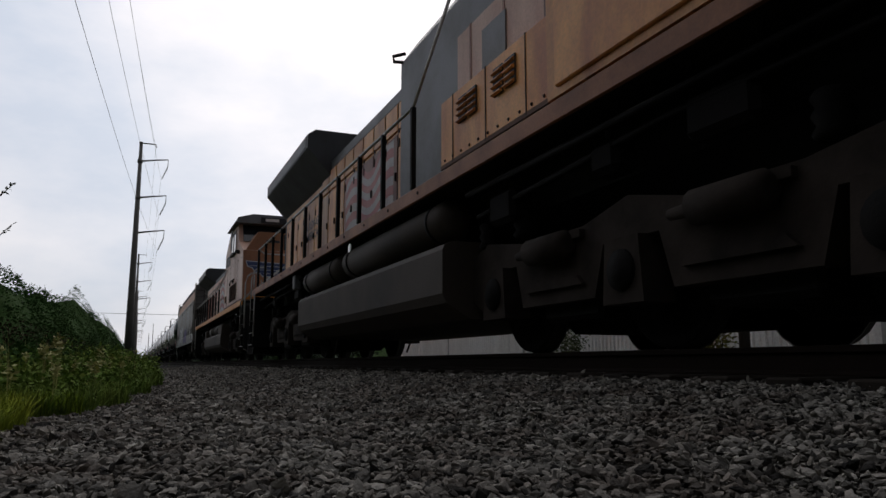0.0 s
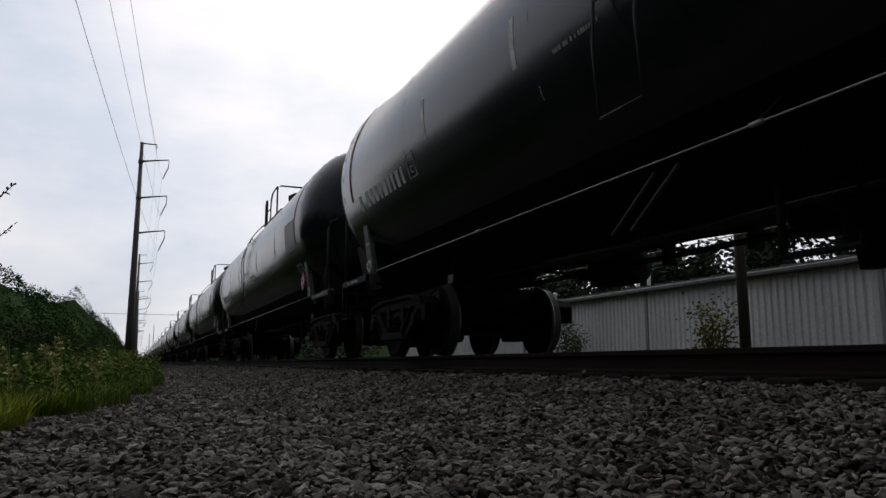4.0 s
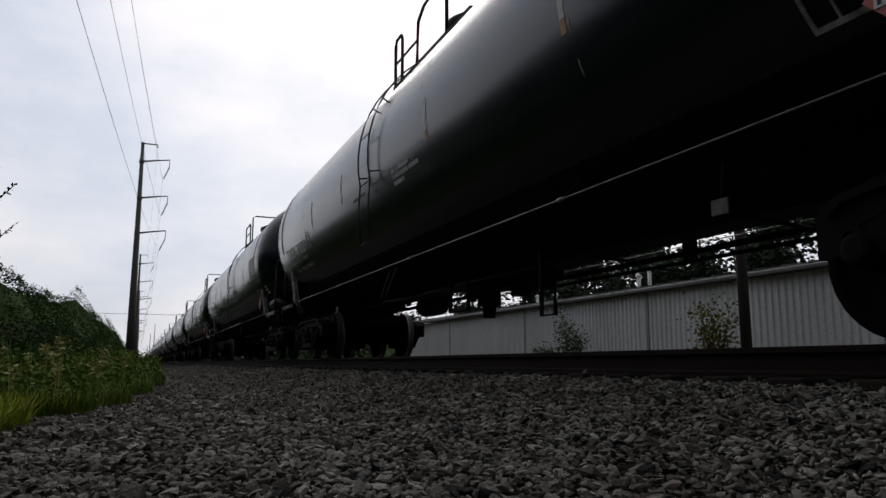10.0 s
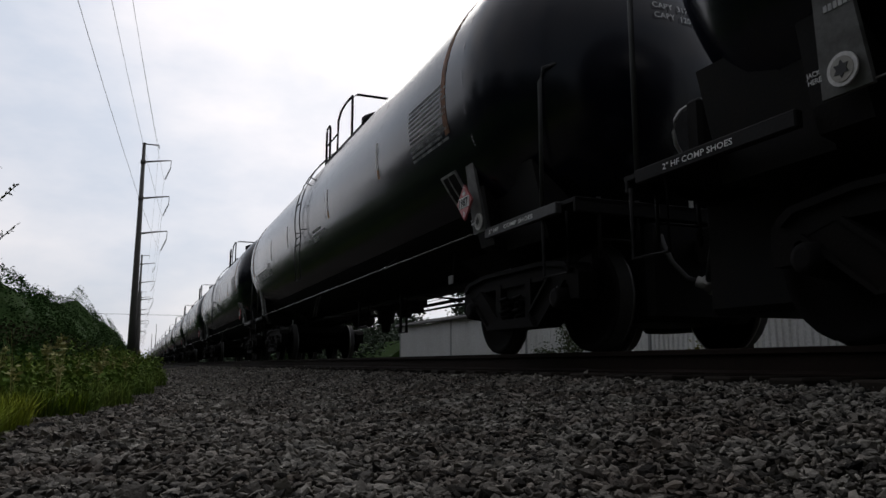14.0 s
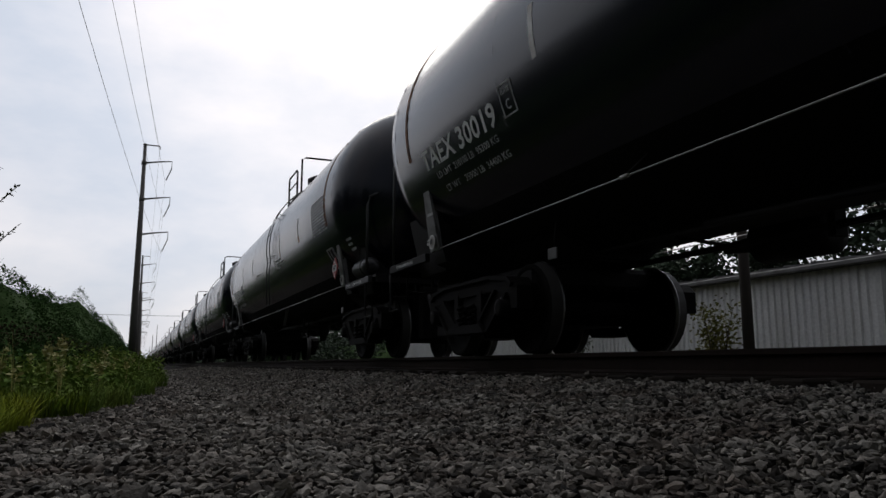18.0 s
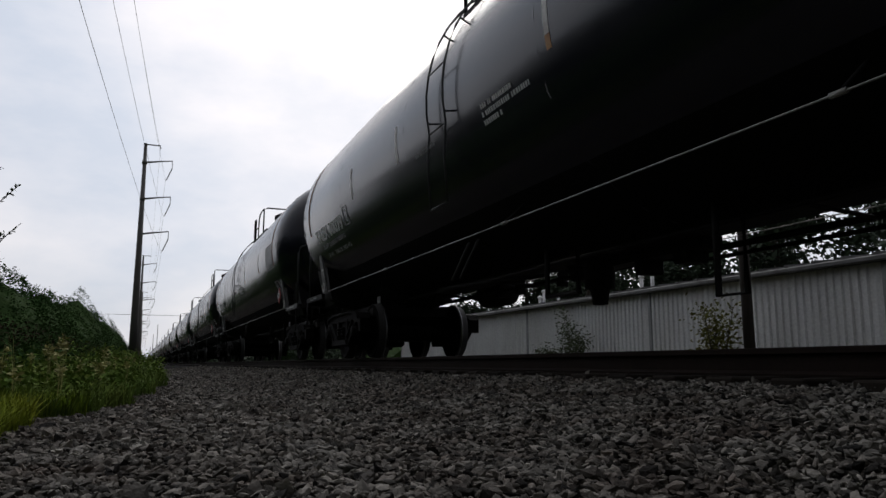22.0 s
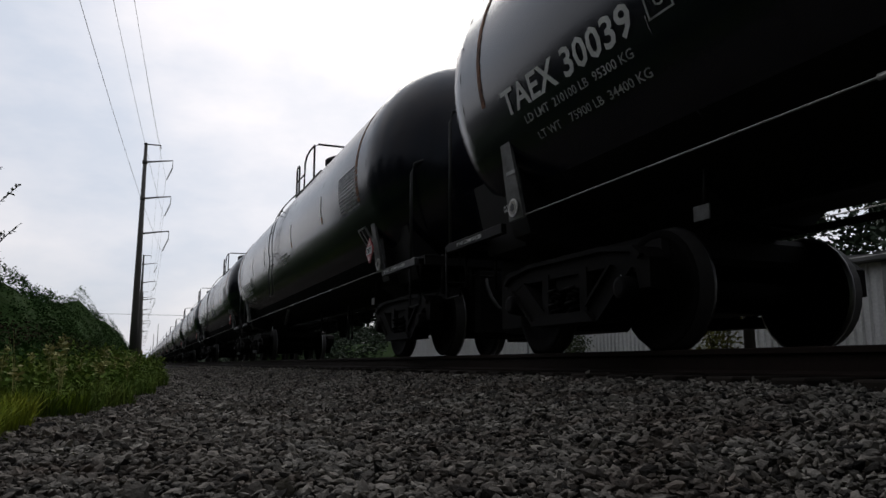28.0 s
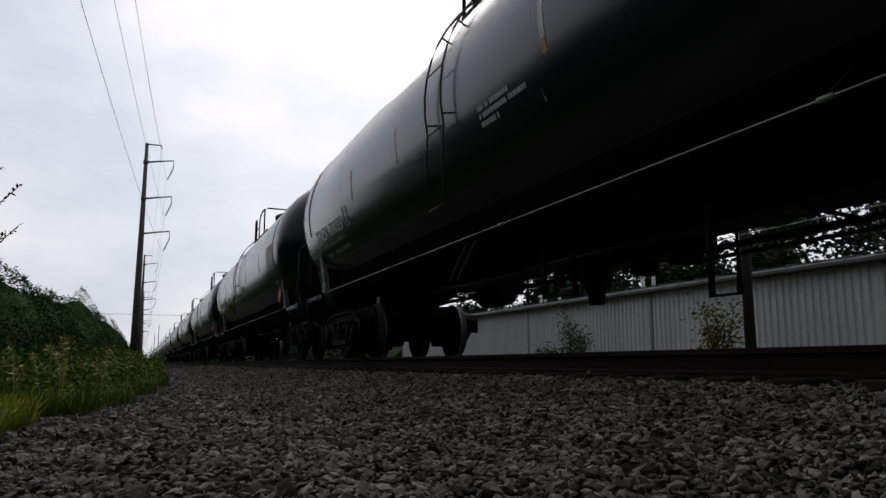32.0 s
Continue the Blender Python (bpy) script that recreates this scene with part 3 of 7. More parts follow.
def text_bars(lines, y_left, z_top, size, gap):
    """Unreadable stencil lines: rows of short curved bars."""
    rnd = random.Random(len(lines) * 7 + int(size * 1000))
    bm = B()
    for k, width in enumerate(lines):
        z = z_top - k * (size + gap)
        u = 0.0
        while u < width:
            w = rnd.uniform(0.25, 0.65) * size
            w = min(w, width - u)
            sub = patch(y_left - u - w, y_left - u, z - size, z, 0.006, 1)
            me = bpy.data.meshes.new("bar")
            sub.to_mesh(me)
            sub.free()
            bm.from_mesh(me)
            bpy.data.meshes.remove(me)
            u += w + size * rnd.choice((0.4, 0.45, 0.5, 0.5, 1.1))
    return bm


def on_head(vs):
    """Points (x, z) laid on the leading tank head."""
    out = []
    for x, z in vs:
        k = max(0.02, 1 - (x * x + (z - Z_TANK) ** 2) / R_TANK ** 2)
        out.append((x, -SEAM_Y - 1.126 * math.sqrt(k) - 0.006, z))
    return out


def coupler(parent, y, s, z=0.86):
    bm = B()
    box(bm, -0.09, 0.09, min(y, y - s * 0.7), max(y, y - s * 0.7), z - 0.09, z + 0.09, 0.02)
    prism(bm, [(-0.16, y - s * 0.02), (-0.17, y + s * 0.16), (-0.04, y + s * 0.20), (0.02, y + s * 0.06), (0.15, y + s * 0.12), (0.13, y - s * 0.05)], "z", z - 0.14, z + 0.14)
    return part("coupler", bm, "truck_steel", parent)


def hose(parent, y, s):
    """A dusty air hose hanging beside the coupler, a metal coupling at its end."""
    h = part("air_hose", tube(B(), [(-0.40, y - s * 0.15, 1.02), (-0.42, y - s * 0.08, 0.88), (-0.40, y, 0.72), (-0.34, y + s * 0.10, 0.58), (-0.24, y + s * 0.22, 0.52)], 0.026, 8), "hose_rubber", parent)
    bm = tube(B(), [(-0.30, y + s * 0.16, 0.555), (-0.20, y + s * 0.26, 0.50)], 0.045, 8)
    tube(bm, [(-0.23, y + s * 0.20, 0.56), (-0.20, y + s * 0.23, 0.45)], 0.03, 6)
    part("hose_coupling", bm, "rod", h)
    return h


def tank_car(reservoir):
    car = tagged(new("tank_car"), "long black tank car with white stencils on two freight trucks", "tank car", "tank cars of the train")
    bm = B()
    prof = [(-SEAM_Y - 1.12 * math.sin(a), R_TANK * math.cos(a)) for a in [math.pi / 2 * k / 8 for k in range(8, -1, -1)]]
    prof += [(y, R_TANK) for y in (-4.7, -1.6, 1.6, 4.7)]
    prof += [(SEAM_Y + 1.12 * math.sin(a), R_TANK * math.cos(a)) for a in [math.pi / 2 * k / 8 for k in range(9)]]
    lathe(bm, prof, (0, 0, Z_TANK), "y", 64)
    for f in bm.faces:
        if f.calc_center_median().z < Z_TANK - 1.15:
            f.material_index = 1
    part("tank_shell", bm, ["tank_black", "tank_dull"], car, "glossy black tank with a dull black underside")
    for y in (-SEAM_Y, SEAM_Y):
        seam = part("weld_seam", lathe(B(), [(-0.02, R_TANK - 0.01), (-0.008, R_TANK + 0.003), (0.008, R_TANK + 0.003), (0.02, R_TANK - 0.01)], (0, y, Z_TANK), "y", 32), "tank_black", car)
    for y in (-4.7, -1.6, 1.6, 4.7):
        again(seam, (0, y - SEAM_Y, 0))
    # stub sills, bolsters, end decks
    for s in (-1, 1):
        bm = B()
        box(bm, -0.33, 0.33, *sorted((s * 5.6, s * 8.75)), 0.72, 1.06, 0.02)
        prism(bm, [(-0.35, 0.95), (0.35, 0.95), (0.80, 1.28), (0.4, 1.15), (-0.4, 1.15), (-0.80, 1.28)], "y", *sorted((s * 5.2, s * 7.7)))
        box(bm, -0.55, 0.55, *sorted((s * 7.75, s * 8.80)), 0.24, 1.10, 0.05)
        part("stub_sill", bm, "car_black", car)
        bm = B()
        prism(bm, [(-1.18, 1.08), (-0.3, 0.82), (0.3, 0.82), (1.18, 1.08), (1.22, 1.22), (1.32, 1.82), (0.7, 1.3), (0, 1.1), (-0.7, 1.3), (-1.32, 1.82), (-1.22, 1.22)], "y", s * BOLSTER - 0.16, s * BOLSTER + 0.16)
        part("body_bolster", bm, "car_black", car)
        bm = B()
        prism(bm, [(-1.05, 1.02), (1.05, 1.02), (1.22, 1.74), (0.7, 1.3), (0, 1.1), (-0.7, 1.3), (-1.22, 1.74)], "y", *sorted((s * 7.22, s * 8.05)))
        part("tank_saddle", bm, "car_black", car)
        pl = BOLSTER + 0.07 if s < 0 else BOLSTER - 0.12
        for side in (-1, 1):
            bm = B()
            prism(bm, [(side * 1.31, 1.20), (side * 1.435, 1.89), (side * 1.405, 1.89), (side * 1.28, 1.20)], "y", s * pl - 0.14, s * pl + 0.14)
            for v in bm.verts:
                if v.co.z > 1.5:
                    v.co.y = s * pl + (v.co.y - s * pl) * 0.62 - 0.03
            part("jacking_plate", bm, "grey_plate", car, "grey weathered bolster end plate")
            bm = B()
            box(bm, *sorted((side * 1.31, side * 1.25)), *sorted((s * 7.24, s * 8.6)), 1.12, 1.22, 0.008)
            part("deck_edge", bm, "deck_paint" if s < 0 else "car_black", car, "worn grey deck edge")
            bm = B()
            tube(bm, [(side * 1.27, s * 8.7, 1.12), (side * 1.27, s * 8.7, 0.62), (side * 1.27, s * 8.32, 0.62), (side * 1.27, s * 8.32, 1.12)], 0.016, 6)
            part("sill_step", bm, "car_black", car)
        bm = B()
        box(bm, -1.25, 1.25, *sorted((s * 7.95, s * 8.80)), 1.19, 1.225)
        box(bm, -1.25, 1.25, *sorted((s * 8.76, s * 8.80)), 1.10, 1.23, 0.01)
        part("end_deck", bm, "car_black", car)
        bm = B()
        yy, top = (-8.26, 2.58) if s < 0 else (8.66, 2.86)
        tube(bm, [(-1.24, yy, 1.2), (-1.24, yy, top - 0.2), (-1.2, yy, top - 0.06), (-1.08, yy, top), (1.08, yy, top), (1.2, yy, top - 0.06), (1.24, yy, top - 0.2), (1.24, yy, 1.2)], 0.02, 8)
        part("end_handrail", bm, "deck_paint", car)
        bm = B()
        for xx in (-1.0, -0.62):
            tube(bm, [(xx, s * 8.76, 0.75), (xx, s * 8.76, 1.25)], 0.018, 6)
        for zz in (0.9, 1.2):
            tube(bm, [(-1.0, s * 8.76, zz), (-0.62, s * 8.76, zz)], 0.012, 5)
        part("end_step", bm, "car_black", car)
        coupler(car, s * 8.95, s)
        hose(car, s * 8.9, s)
    bm = lathe(B(), [(8.86, 0.05), (8.90, 0.06), (8.92, 0.03)], (-0.45, 0, 1.66), "y", 12)
    brake = part("brake_wheel", bm, "rod", car, "worn steel hand-brake wheel")
    part("rim", tube(B(), [(-0.45 + 0.25 * math.cos(a), 8.90, 1.66 + 0.25 * math.sin(a)) for a in [2 * math.pi * k / 16 for k in range(17)]], 0.016, 5), "rod", brake)
    part("brake_housing", box(B(), -0.62, -0.28, 8.70, 8.86, 1.24, 1.90, 0.03), "car_black", car)
    # side rods
    for side in (-1, 1):
        bm = B()
        tube(bm, [(side * SILL_X, y, SILL_Z) for y in (-6.9, -3, 0, 3, 6.9)], 0.0065, 6)
        for y in (-4.0, -0.35, 3.3):
            tube(bm, [(side * SILL_X, y - 0.05, SILL_Z), (side * SILL_X, y + 0.05, SILL_Z)], 0.017, 6)
        part("side_rod", bm, "rod", car, "thin pale handrail rod along the side")
        for y in (-4.0, -0.35, 3.3):
            part("rod_bracket", tube(B(), [(side * SILL_X, y, SILL_Z), (side * 1.02, y, 1.46)], 0.014, 5), "car_black", car)
    # side ladder and top platform
    rails = (-1.61, -1.17) if reservoir else (0.15, 0.61)
    for side in (-1, 1):
        bm = B()
        rr = R_TANK + 0.08
        line = [(side * 1.66, 1.30 if reservoir else 1.50), (side * 1.70, 2.0)] + [(side * rr * math.cos(q), Z_TANK + rr * math.sin(q)) for q in [math.radians(-12 + 73 * k / 10) for k in range(11)]]
        for y in rails:
            tube(bm, [(x, y, z) for x, z in line], 0.012, 6)
        for k, (x, z) in enumerate(line):
            if k in (0, 2, 5, 8, 11):
                tube(bm, [(x, rails[0], z), (x, rails[1], z)], 0.009, 6)
        for q in (-8, 28, 56):
            for y in rails:
                c, e = math.cos(math.radians(q)), math.sin(math.radians(q))
                tube(bm, [(side * (R_TANK - 0.01) * c, y, Z_TANK + (R_TANK - 0.01) * e), (side * rr * c, y, Z_TANK + rr * e)], 0.012, 5)
        part("ladder", bm, "deck_paint", car)
    g = -1.03 if reservoir else 0.0
    bm = B()
    for x0, x1 in ((-1.0, -0.5), (0.5, 1.0)):
        box(bm, x0, x1, -1.6, 1.25 + g, 4.04, 4.11)
    for y0, y1 in ((-1.6, -1.2), (0.85 + g, 1.25 + g)):
        box(bm, -0.5, 0.5, y0, y1, 4.27, 4.31)
    for y in (-1.4, -0.4, 0.1, 1.1 + g):
        for x in (-0.85, 0.85):
            tube(bm, [(x, y, 3.92), (x, y, 4.08)], 0.03, 5)
    part("top_platform", bm, "car_black", car)
    for side in (-1, 1):
        x = side * 0.98
        bm = B()
        if reservoir:
            tube(bm, [(x, 0.16, 4.02), (x, 0.16, 4.75), (x, 0.10, 4.80), (x, -0.85, 4.80), (x, -0.95, 4.74), (x, -0.96, 4.06)], 0.024, 6)
            tube(bm, [(x, 0.16, 4.48), (x, -0.95, 4.48)], 0.018, 6)
            tube(bm, [(x, -1.50, 4.06), (x, -1.52, 4.92), (x * 0.9, -1.52, 4.97), (0, -1.52, 4.97)], 0.024, 6)
        else:
            tube(bm, [(x, -0.84, 4.06), (x, -0.84, 4.86), (x * 0.9, -0.84, 4.92), (0, -0.84, 4.92)], 0.024, 6)
            tube(bm, [(x, -0.84, 4.88), (x, -0.35, 4.90), (x, 0.0, 4.86), (x, 0.22, 4.72), (x, 0.26, 4.08)], 0.024, 6)
            tube(bm, [(x, 0.26, 4.46), (x, 1.2, 4.46)], 0.018, 6)
        part("top_handrail", bm, "car_black", car)
        if not reservoir:
            bm = B()
            tube(bm, [(x, 1.21, 4.02), (x, 1.21, 4.76), (x, 1.16, 4.84), (x, 0.95, 4.84), (x, 0.90, 4.76), (x, 0.90, 4.08)], 0.024, 6)
            part("ladder_gate", bm, "car_black", car)
    bm = lathe(B(), [(0, 0.40), (0.58, 0.40), (0.60, 0.45), (0.72, 0.45), (0.80, 0.30)], (0, 0.35, 4.20), "z", 20)
    part("valve_housing", bm, "car_black", car)
    bm = lathe(B(), [(0, 0.28), (0.34, 0.28), (0.36, 0.32), (0.44, 0.32), (0.48, 0.1)], (0, -0.75, 4.22), "z", 18)
    part("manway", bm, "car_black", car)
    # underside: outlet valve with its guard, brake gear
    bm = lathe(B(), [(-0.55, 0.08), (-0.40, 0.10), (-0.38, 0.16), (-0.14, 0.16), (-0.1, 0.30), (0.1, 0.34)], (0, 0, 1.06), "z", 16)
    part("outlet_valve", bm, "car_black", car)
    bm = B()
    tube(bm, [(-0.45, -0.3, 1.2), (-0.45, -0.3, 0.60), (-0.45, 0.3, 0.60), (-0.45, 0.3, 1.2)], 0.035, 6)
    part("valve_guard", bm, "car_black", car)
    bm = B()
    tube(bm, [(0.35, -6.2, 0.93), (0.35, 6.2, 0.93)], 0.03, 6)
    tube(bm, [(-0.3, -6.2, 0.98), (-0.3, 6.2, 0.98)], 0.022, 6)
    part("brake_pipe", bm, "car_black", car)
    bm = lathe(B(), [(-0.45, 0.1), (-0.42, 0.2), (0.25, 0.2), (0.3, 0.08), (0.7, 0.05)], (0.55, 3.6, 0.95), "y", 14)
    part("brake_cylinder", bm, "car_black", car)
    bm = B()
    by = -1.95 if reservoir else 0.0
    tube(bm, [(-1.22, by + 0.38, 1.18), (-1.18, by + 0.95, 0.84)], 0.016, 6)
    tube(bm, [(-1.22, by + 0.62, 1.18), (-1.18, by + 1.18, 0.84)], 0.016, 6)
    part("sill_brace", bm, "deck_paint", car)
    bm = B()
    hy = -4.45 if reservoir else -2.2
    tube(bm, [(-0.45, hy, 1.15), (-0.45, hy, 0.40), (-0.45, hy - 0.28, 0.40), (-0.45, hy - 0.28, 1.15)], 0.028, 6)
    part("step_hanger", bm, "car_black", car)
    bm = B()
    box(bm, -0.22, 0.22, -5.6, 5.6, 1.0, 1.08, 0.02)
    for y in (2.4, 2.95, -3.62, -0.9, 1.3):
        box(bm, 0.28, 0.40, y - 0.035, y + 0.035, 0.84, 1.08)
    box(bm, 0.02, 0.30, -1.5, 0.7, 0.90, 1.06, 0.03)
    for y, w, z in ((-1.2, 0.22, 0.80), (-0.6, 0.16, 0.76), (0.5, 0.3, 0.82)):
        box(bm, 0.05, 0.30, y - w / 2, y + w / 2, z, 0.92, 0.02)
    part("conduit_tray", bm, "car_black", car)
    bm = B()
    for y in (-5.1, -3.0, 1.9, 3.9, 5.2):
        tube(bm, [(-0.3, y, 1.10), (-0.3, y + 0.06, 0.95), (0.35, y + 0.06, 0.91)], 0.018, 5)
    tube(bm, [(0.42, -6.0, 0.86), (0.42, -1.0, 0.86), (0.30, -0.6, 0.93), (0.30, 6.0, 0.93)], 0.02, 6)
    tube(bm, [(-0.4, 3.5, 0.98), (-0.5, 2.2, 0.92), (-0.2, 0.8, 0.90)], 0.026, 6)
    part("brake_gear", bm, "car_black", car)
    for y in (-5.30, 5.05):
        tag = part("tag_plate", box(B(), -0.86, -0.845, y - 0.08, y + 0.08, 0.88, 0.99, 0.004), "grey_plate", car, "small pale tag plate beside the truck")
        part("tag_hanger", tube(B(), [(-0.83, y, 0.98), (-0.80, y, 1.30)], 0.014, 5), "car_black", tag)
    if reservoir:
        bm = lathe(B(), [(-0.42, 0.03), (-0.40, 0.08), (-0.35, 0.125), (-0.28, 0.14), (0.28, 0.14), (0.35, 0.125), (0.40, 0.08), (0.42, 0.03)], (-1.14, -7.84, 1.43), "y", 18)
        tank = part("air_reservoir", bm, "reservoir", car, "black air reservoir with a soft sheen")
        part("reservoir_strap", lathe(B(), [(-0.02, 0.138), (-0.02, 0.146), (0.02, 0.146), (0.02, 0.138)], (-1.14, -8.02, 1.43), "y", 18), "car_black", tank)
        bm = text_bars((0.26, 0.20, 0.24), -7.74, 1.90, 0.036, 0.04)
        part("valve_stencil", bm, "grey_mark", car, "four short lines of unreadable stencil")["kind"] = "stuff"
    # markings on the near side
    for y in (-4.62, -2.48 if reservoir else -1.78, 1.88, 4.0):
        strip = part("reflector_strip", patch(y - 0.036, y + 0.036, 2.44 if y < 0 else 2.34, 2.80, 0.003, 4), "strip_white", car, "faded white reflector strip")
        if y < 0:
            part("orange_end", patch(y - 0.036, y + 0.036, 2.32, 2.438, 0.003, 2), "rust_pale", strip)
    for y, w in ((-6.95, 0.055), (7.02, 0.03)):
        part("rust_stripe", patch(y - w, y + w, 2.25, 3.75, 0.005, 12), "rust_stain", car, "rusty brown stripe round the tank end")
    part("data_panel", text_bars((0.98, 1.12, 1.05, 1.12, 0.95, 1.12, 1.08, 0.85, 1.0, 1.1, 0.9, 1.05), -5.90, 2.80, 0.026, 0.026), "grey_mark", car, "small unreadable stencil lines")["kind"] = "stuff"
    part("coating_stencil", text_bars((0.62, 0.9, 0.35), -1.83 if reservoir else -0.49, 2.30, 0.045, 0.03), "white_mark", car, "three short lines of unreadable stencil")["kind"] = "stuff"
    part("class_stencil", text_bars((0.6,), 1.30, 2.28, 0.035, 0.03), "grey_mark", car)
    holder = part("card_holder", patch(-6.82, -6.48, 1.60, 1.90, 0.012, 3), "car_black", car, "empty framed card holder")
    for y0, y1, z0, z1 in ((-6.84, -6.46, 1.885, 1.91), (-6.84, -6.46, 1.59, 1.615), (-6.84, -6.815, 1.59, 1.91), (-6.485, -6.46, 1.59, 1.91), (-6.635, -6.62, 1.60, 1.90)):
        part("frame_bar", patch(y0, y1, z0, z1, 0.022, 3), "grey_mark", holder)
    plac = B()
    c, h = (-BOLSTER - 0.02, 1.51), 0.185
    prism(plac, [(c[0] - h, c[1]), (c[0], c[1] - h), (c[0] + h, c[1]), (c[0], c[1] + h)], "x", -1.455, -1.435)
    placard = part("placard", plac, "placard_red", car, "red diamond hazard placard")
    part("placard_flame", prism(B(), [(c[0] - 0.03, c[1] + 0.075), (c[0] + 0.03, c[1] + 0.075), (c[0] + 0.035, c[1] + 0.10), (c[0] + 0.01, c[1] + 0.11), (c[0], c[1] + 0.135), (c[0] - 0.012, c[1] + 0.11), (c[0] - 0.035, c[1] + 0.10)], "x", -1.459, -1.45), "placard_white", placard)
    part("placard_band", box(B(), -1.461, -1.452, c[0] - 0.125, c[0] + 0.125, c[1] - 0.055, c[1] + 0.055), "placard_white", placard)
    vs, fs = letters("1987", 0.115, 0.004)
    part_mesh = mesh_from("placard_number", [(-1.464, c[0] + 0.125 - u, c[1] - 0.04 + v) for u, v, _ in vs], fs, "spray_black")
    ob = new("placard_number", part_mesh)
    ob.parent = placard
    vs, fs = letters("3", 0.07, 0.003)
    ob = new("placard_class", mesh_from("placard_class", [(-1.458, c[0] + 0.02 - u, c[1] - 0.145 + v) for u, v, _ in vs], fs, "placard_white"))
    ob.parent = placard
    for s in (-1, 1):
        disc = lathe(B(), [(-0.012, 0.085), (0.0, 0.085)], (-1.345, s * BOLSTER - 0.14, 1.30), "x", 20)
        decal = part("round_decal", disc, "placard_white", car, "round white decal with a dark ring")
        part("decal_ring", lathe(B(), [(-0.016, 0.064), (-0.011, 0.064)], (-1.345, s * BOLSTER - 0.14, 1.30), "x", 20), "panel_pale", decal)
        star = [((0.046 if q % 2 else 0.026) * math.cos(q * math.pi / 6), (0.046 if q % 2 else 0.026) * math.sin(q * math.pi / 6)) for q in range(12)]
        part("decal_centre", prism(B(), [(s * BOLSTER - 0.14 + u, 1.30 + v) for u, v in star], "x", -1.365, -1.36), "spray_black", decal)
        vs, fs = letters("JACK\nHERE", 0.036, 0.0005)
        ob = new("jack_stencil", mesh_from("jack_stencil", [(-1.318 - 0.12 * (0.13 + v), s * BOLSTER + 0.08 - u, 1.33 + v) for u, v, _ in vs], fs, "white_mark"))
        ob.parent = car
        if s > 0:
            bm = B()
            for j in range(6):
                prism(bm, [(6.96 - 0.028 * j, 1.60), (6.94 - 0.028 * j, 1.60), (6.94 - 0.028 * j, 1.635), (6.96 - 0.028 * j, 1.635)], "x", -1.389, -1.383)
            tagged(part("plate_mark", bm, "grey_mark", car), kind="stuff")
        vs, fs = fitted('2" HF COMP SHOES', 0.055, 0.62, 0.0005) if s > 0 else fitted('2" HF    COMP SHOES', 0.055, 0.88, 0.0005)
        ob = new("shoe_stencil", mesh_from("shoe_stencil", [(-1.3155, (8.3 if s > 0 else -7.34) - u, 1.15 + v) for u, v, _ in vs], fs, "white_mark"))
        ob.parent = car
    # stencils on the leading tank head and a small hazard board on the deck
    for text, size, width, x, z in (("CAPY  31720 US GAL", 0.085, 0.86, -0.16, 3.20), ("CAPY  120095 L", 0.085, 0.66, -0.16, 3.09)):
        vs, fs = fitted(text, size, width, 0.001)
        ob = new("capacity_stencil", mesh_from("capacity_stencil", on_head([(x + u, z + v) for u, v, _ in vs]), fs, "white_mark"))
        ob.parent = car
    rnd = random.Random(12)
    vs, fs = [], []
    for k in range(6):
        u = 0.55
        while u < 1.15 - 0.04 * k:
            w = rnd.uniform(0.05, 0.14)
            z = 2.72 - 0.085 * k
            vs += [(u, z), (u + w, z), (u + w, z + 0.05), (u, z + 0.05)]
            fs.append((len(vs) - 4, len(vs) - 3, len(vs) - 2, len(vs) - 1))
            u += w + 0.035
    ob = tagged(new("brake_stencil", mesh_from("brake_stencil", on_head(vs), fs, "grey_mark")), kind="stuff")
    ob.parent = car
    bm = box(B(), -0.21, 0.01, -8.84, -8.825, 1.31, 1.50)
    box(bm, -0.12, -0.08, -8.824, -8.81, 1.22, 1.46)
    board = part("end_board", bm, "placard_white", car, "small white hazard number board")
    vs, fs = fitted("1987", 0.17, 0.19, 0.004)
    ob = new("board_number", mesh_from("board_number", [(-0.195 + u, -8.8425, 1.345 + v) for u, v, _ in vs], fs, "spray_black"))
    ob.parent = board
    plate_stencil(car)
    freight_truck(car, -BOLSTER - 0.34)
    freight_truck(car, BOLSTER - 0.54)
    return car


def car_number(car, text, weights):
    vs, fs = on_tank(fitted(text, 0.31, 1.86, 0.006), 6.68, 2.06)
    ob = new("reporting_mark", mesh_from("reporting_mark", vs, fs, "white_mark"))
    ob.parent = car
    vs, fs = fitted(text, 0.19, 0.98, 0.003)
    ob = new("head_mark", mesh_from("head_mark", on_head([(-0.26 + u, 3.32 + v) for u, v, _ in vs]), fs, "white_mark"))
    ob.parent = car
    for k, line in enumerate(weights):
        vs, fs = on_tank(fitted(line, 0.10, 1.50, 0.001), 6.42 - 0.08 * k, 1.93 - 0.15 * k)
        ob = tagged(new("weight_stencil", mesh_from("weight_stencil", vs, fs, "grey_mark")), kind="stuff")
        ob.parent = car


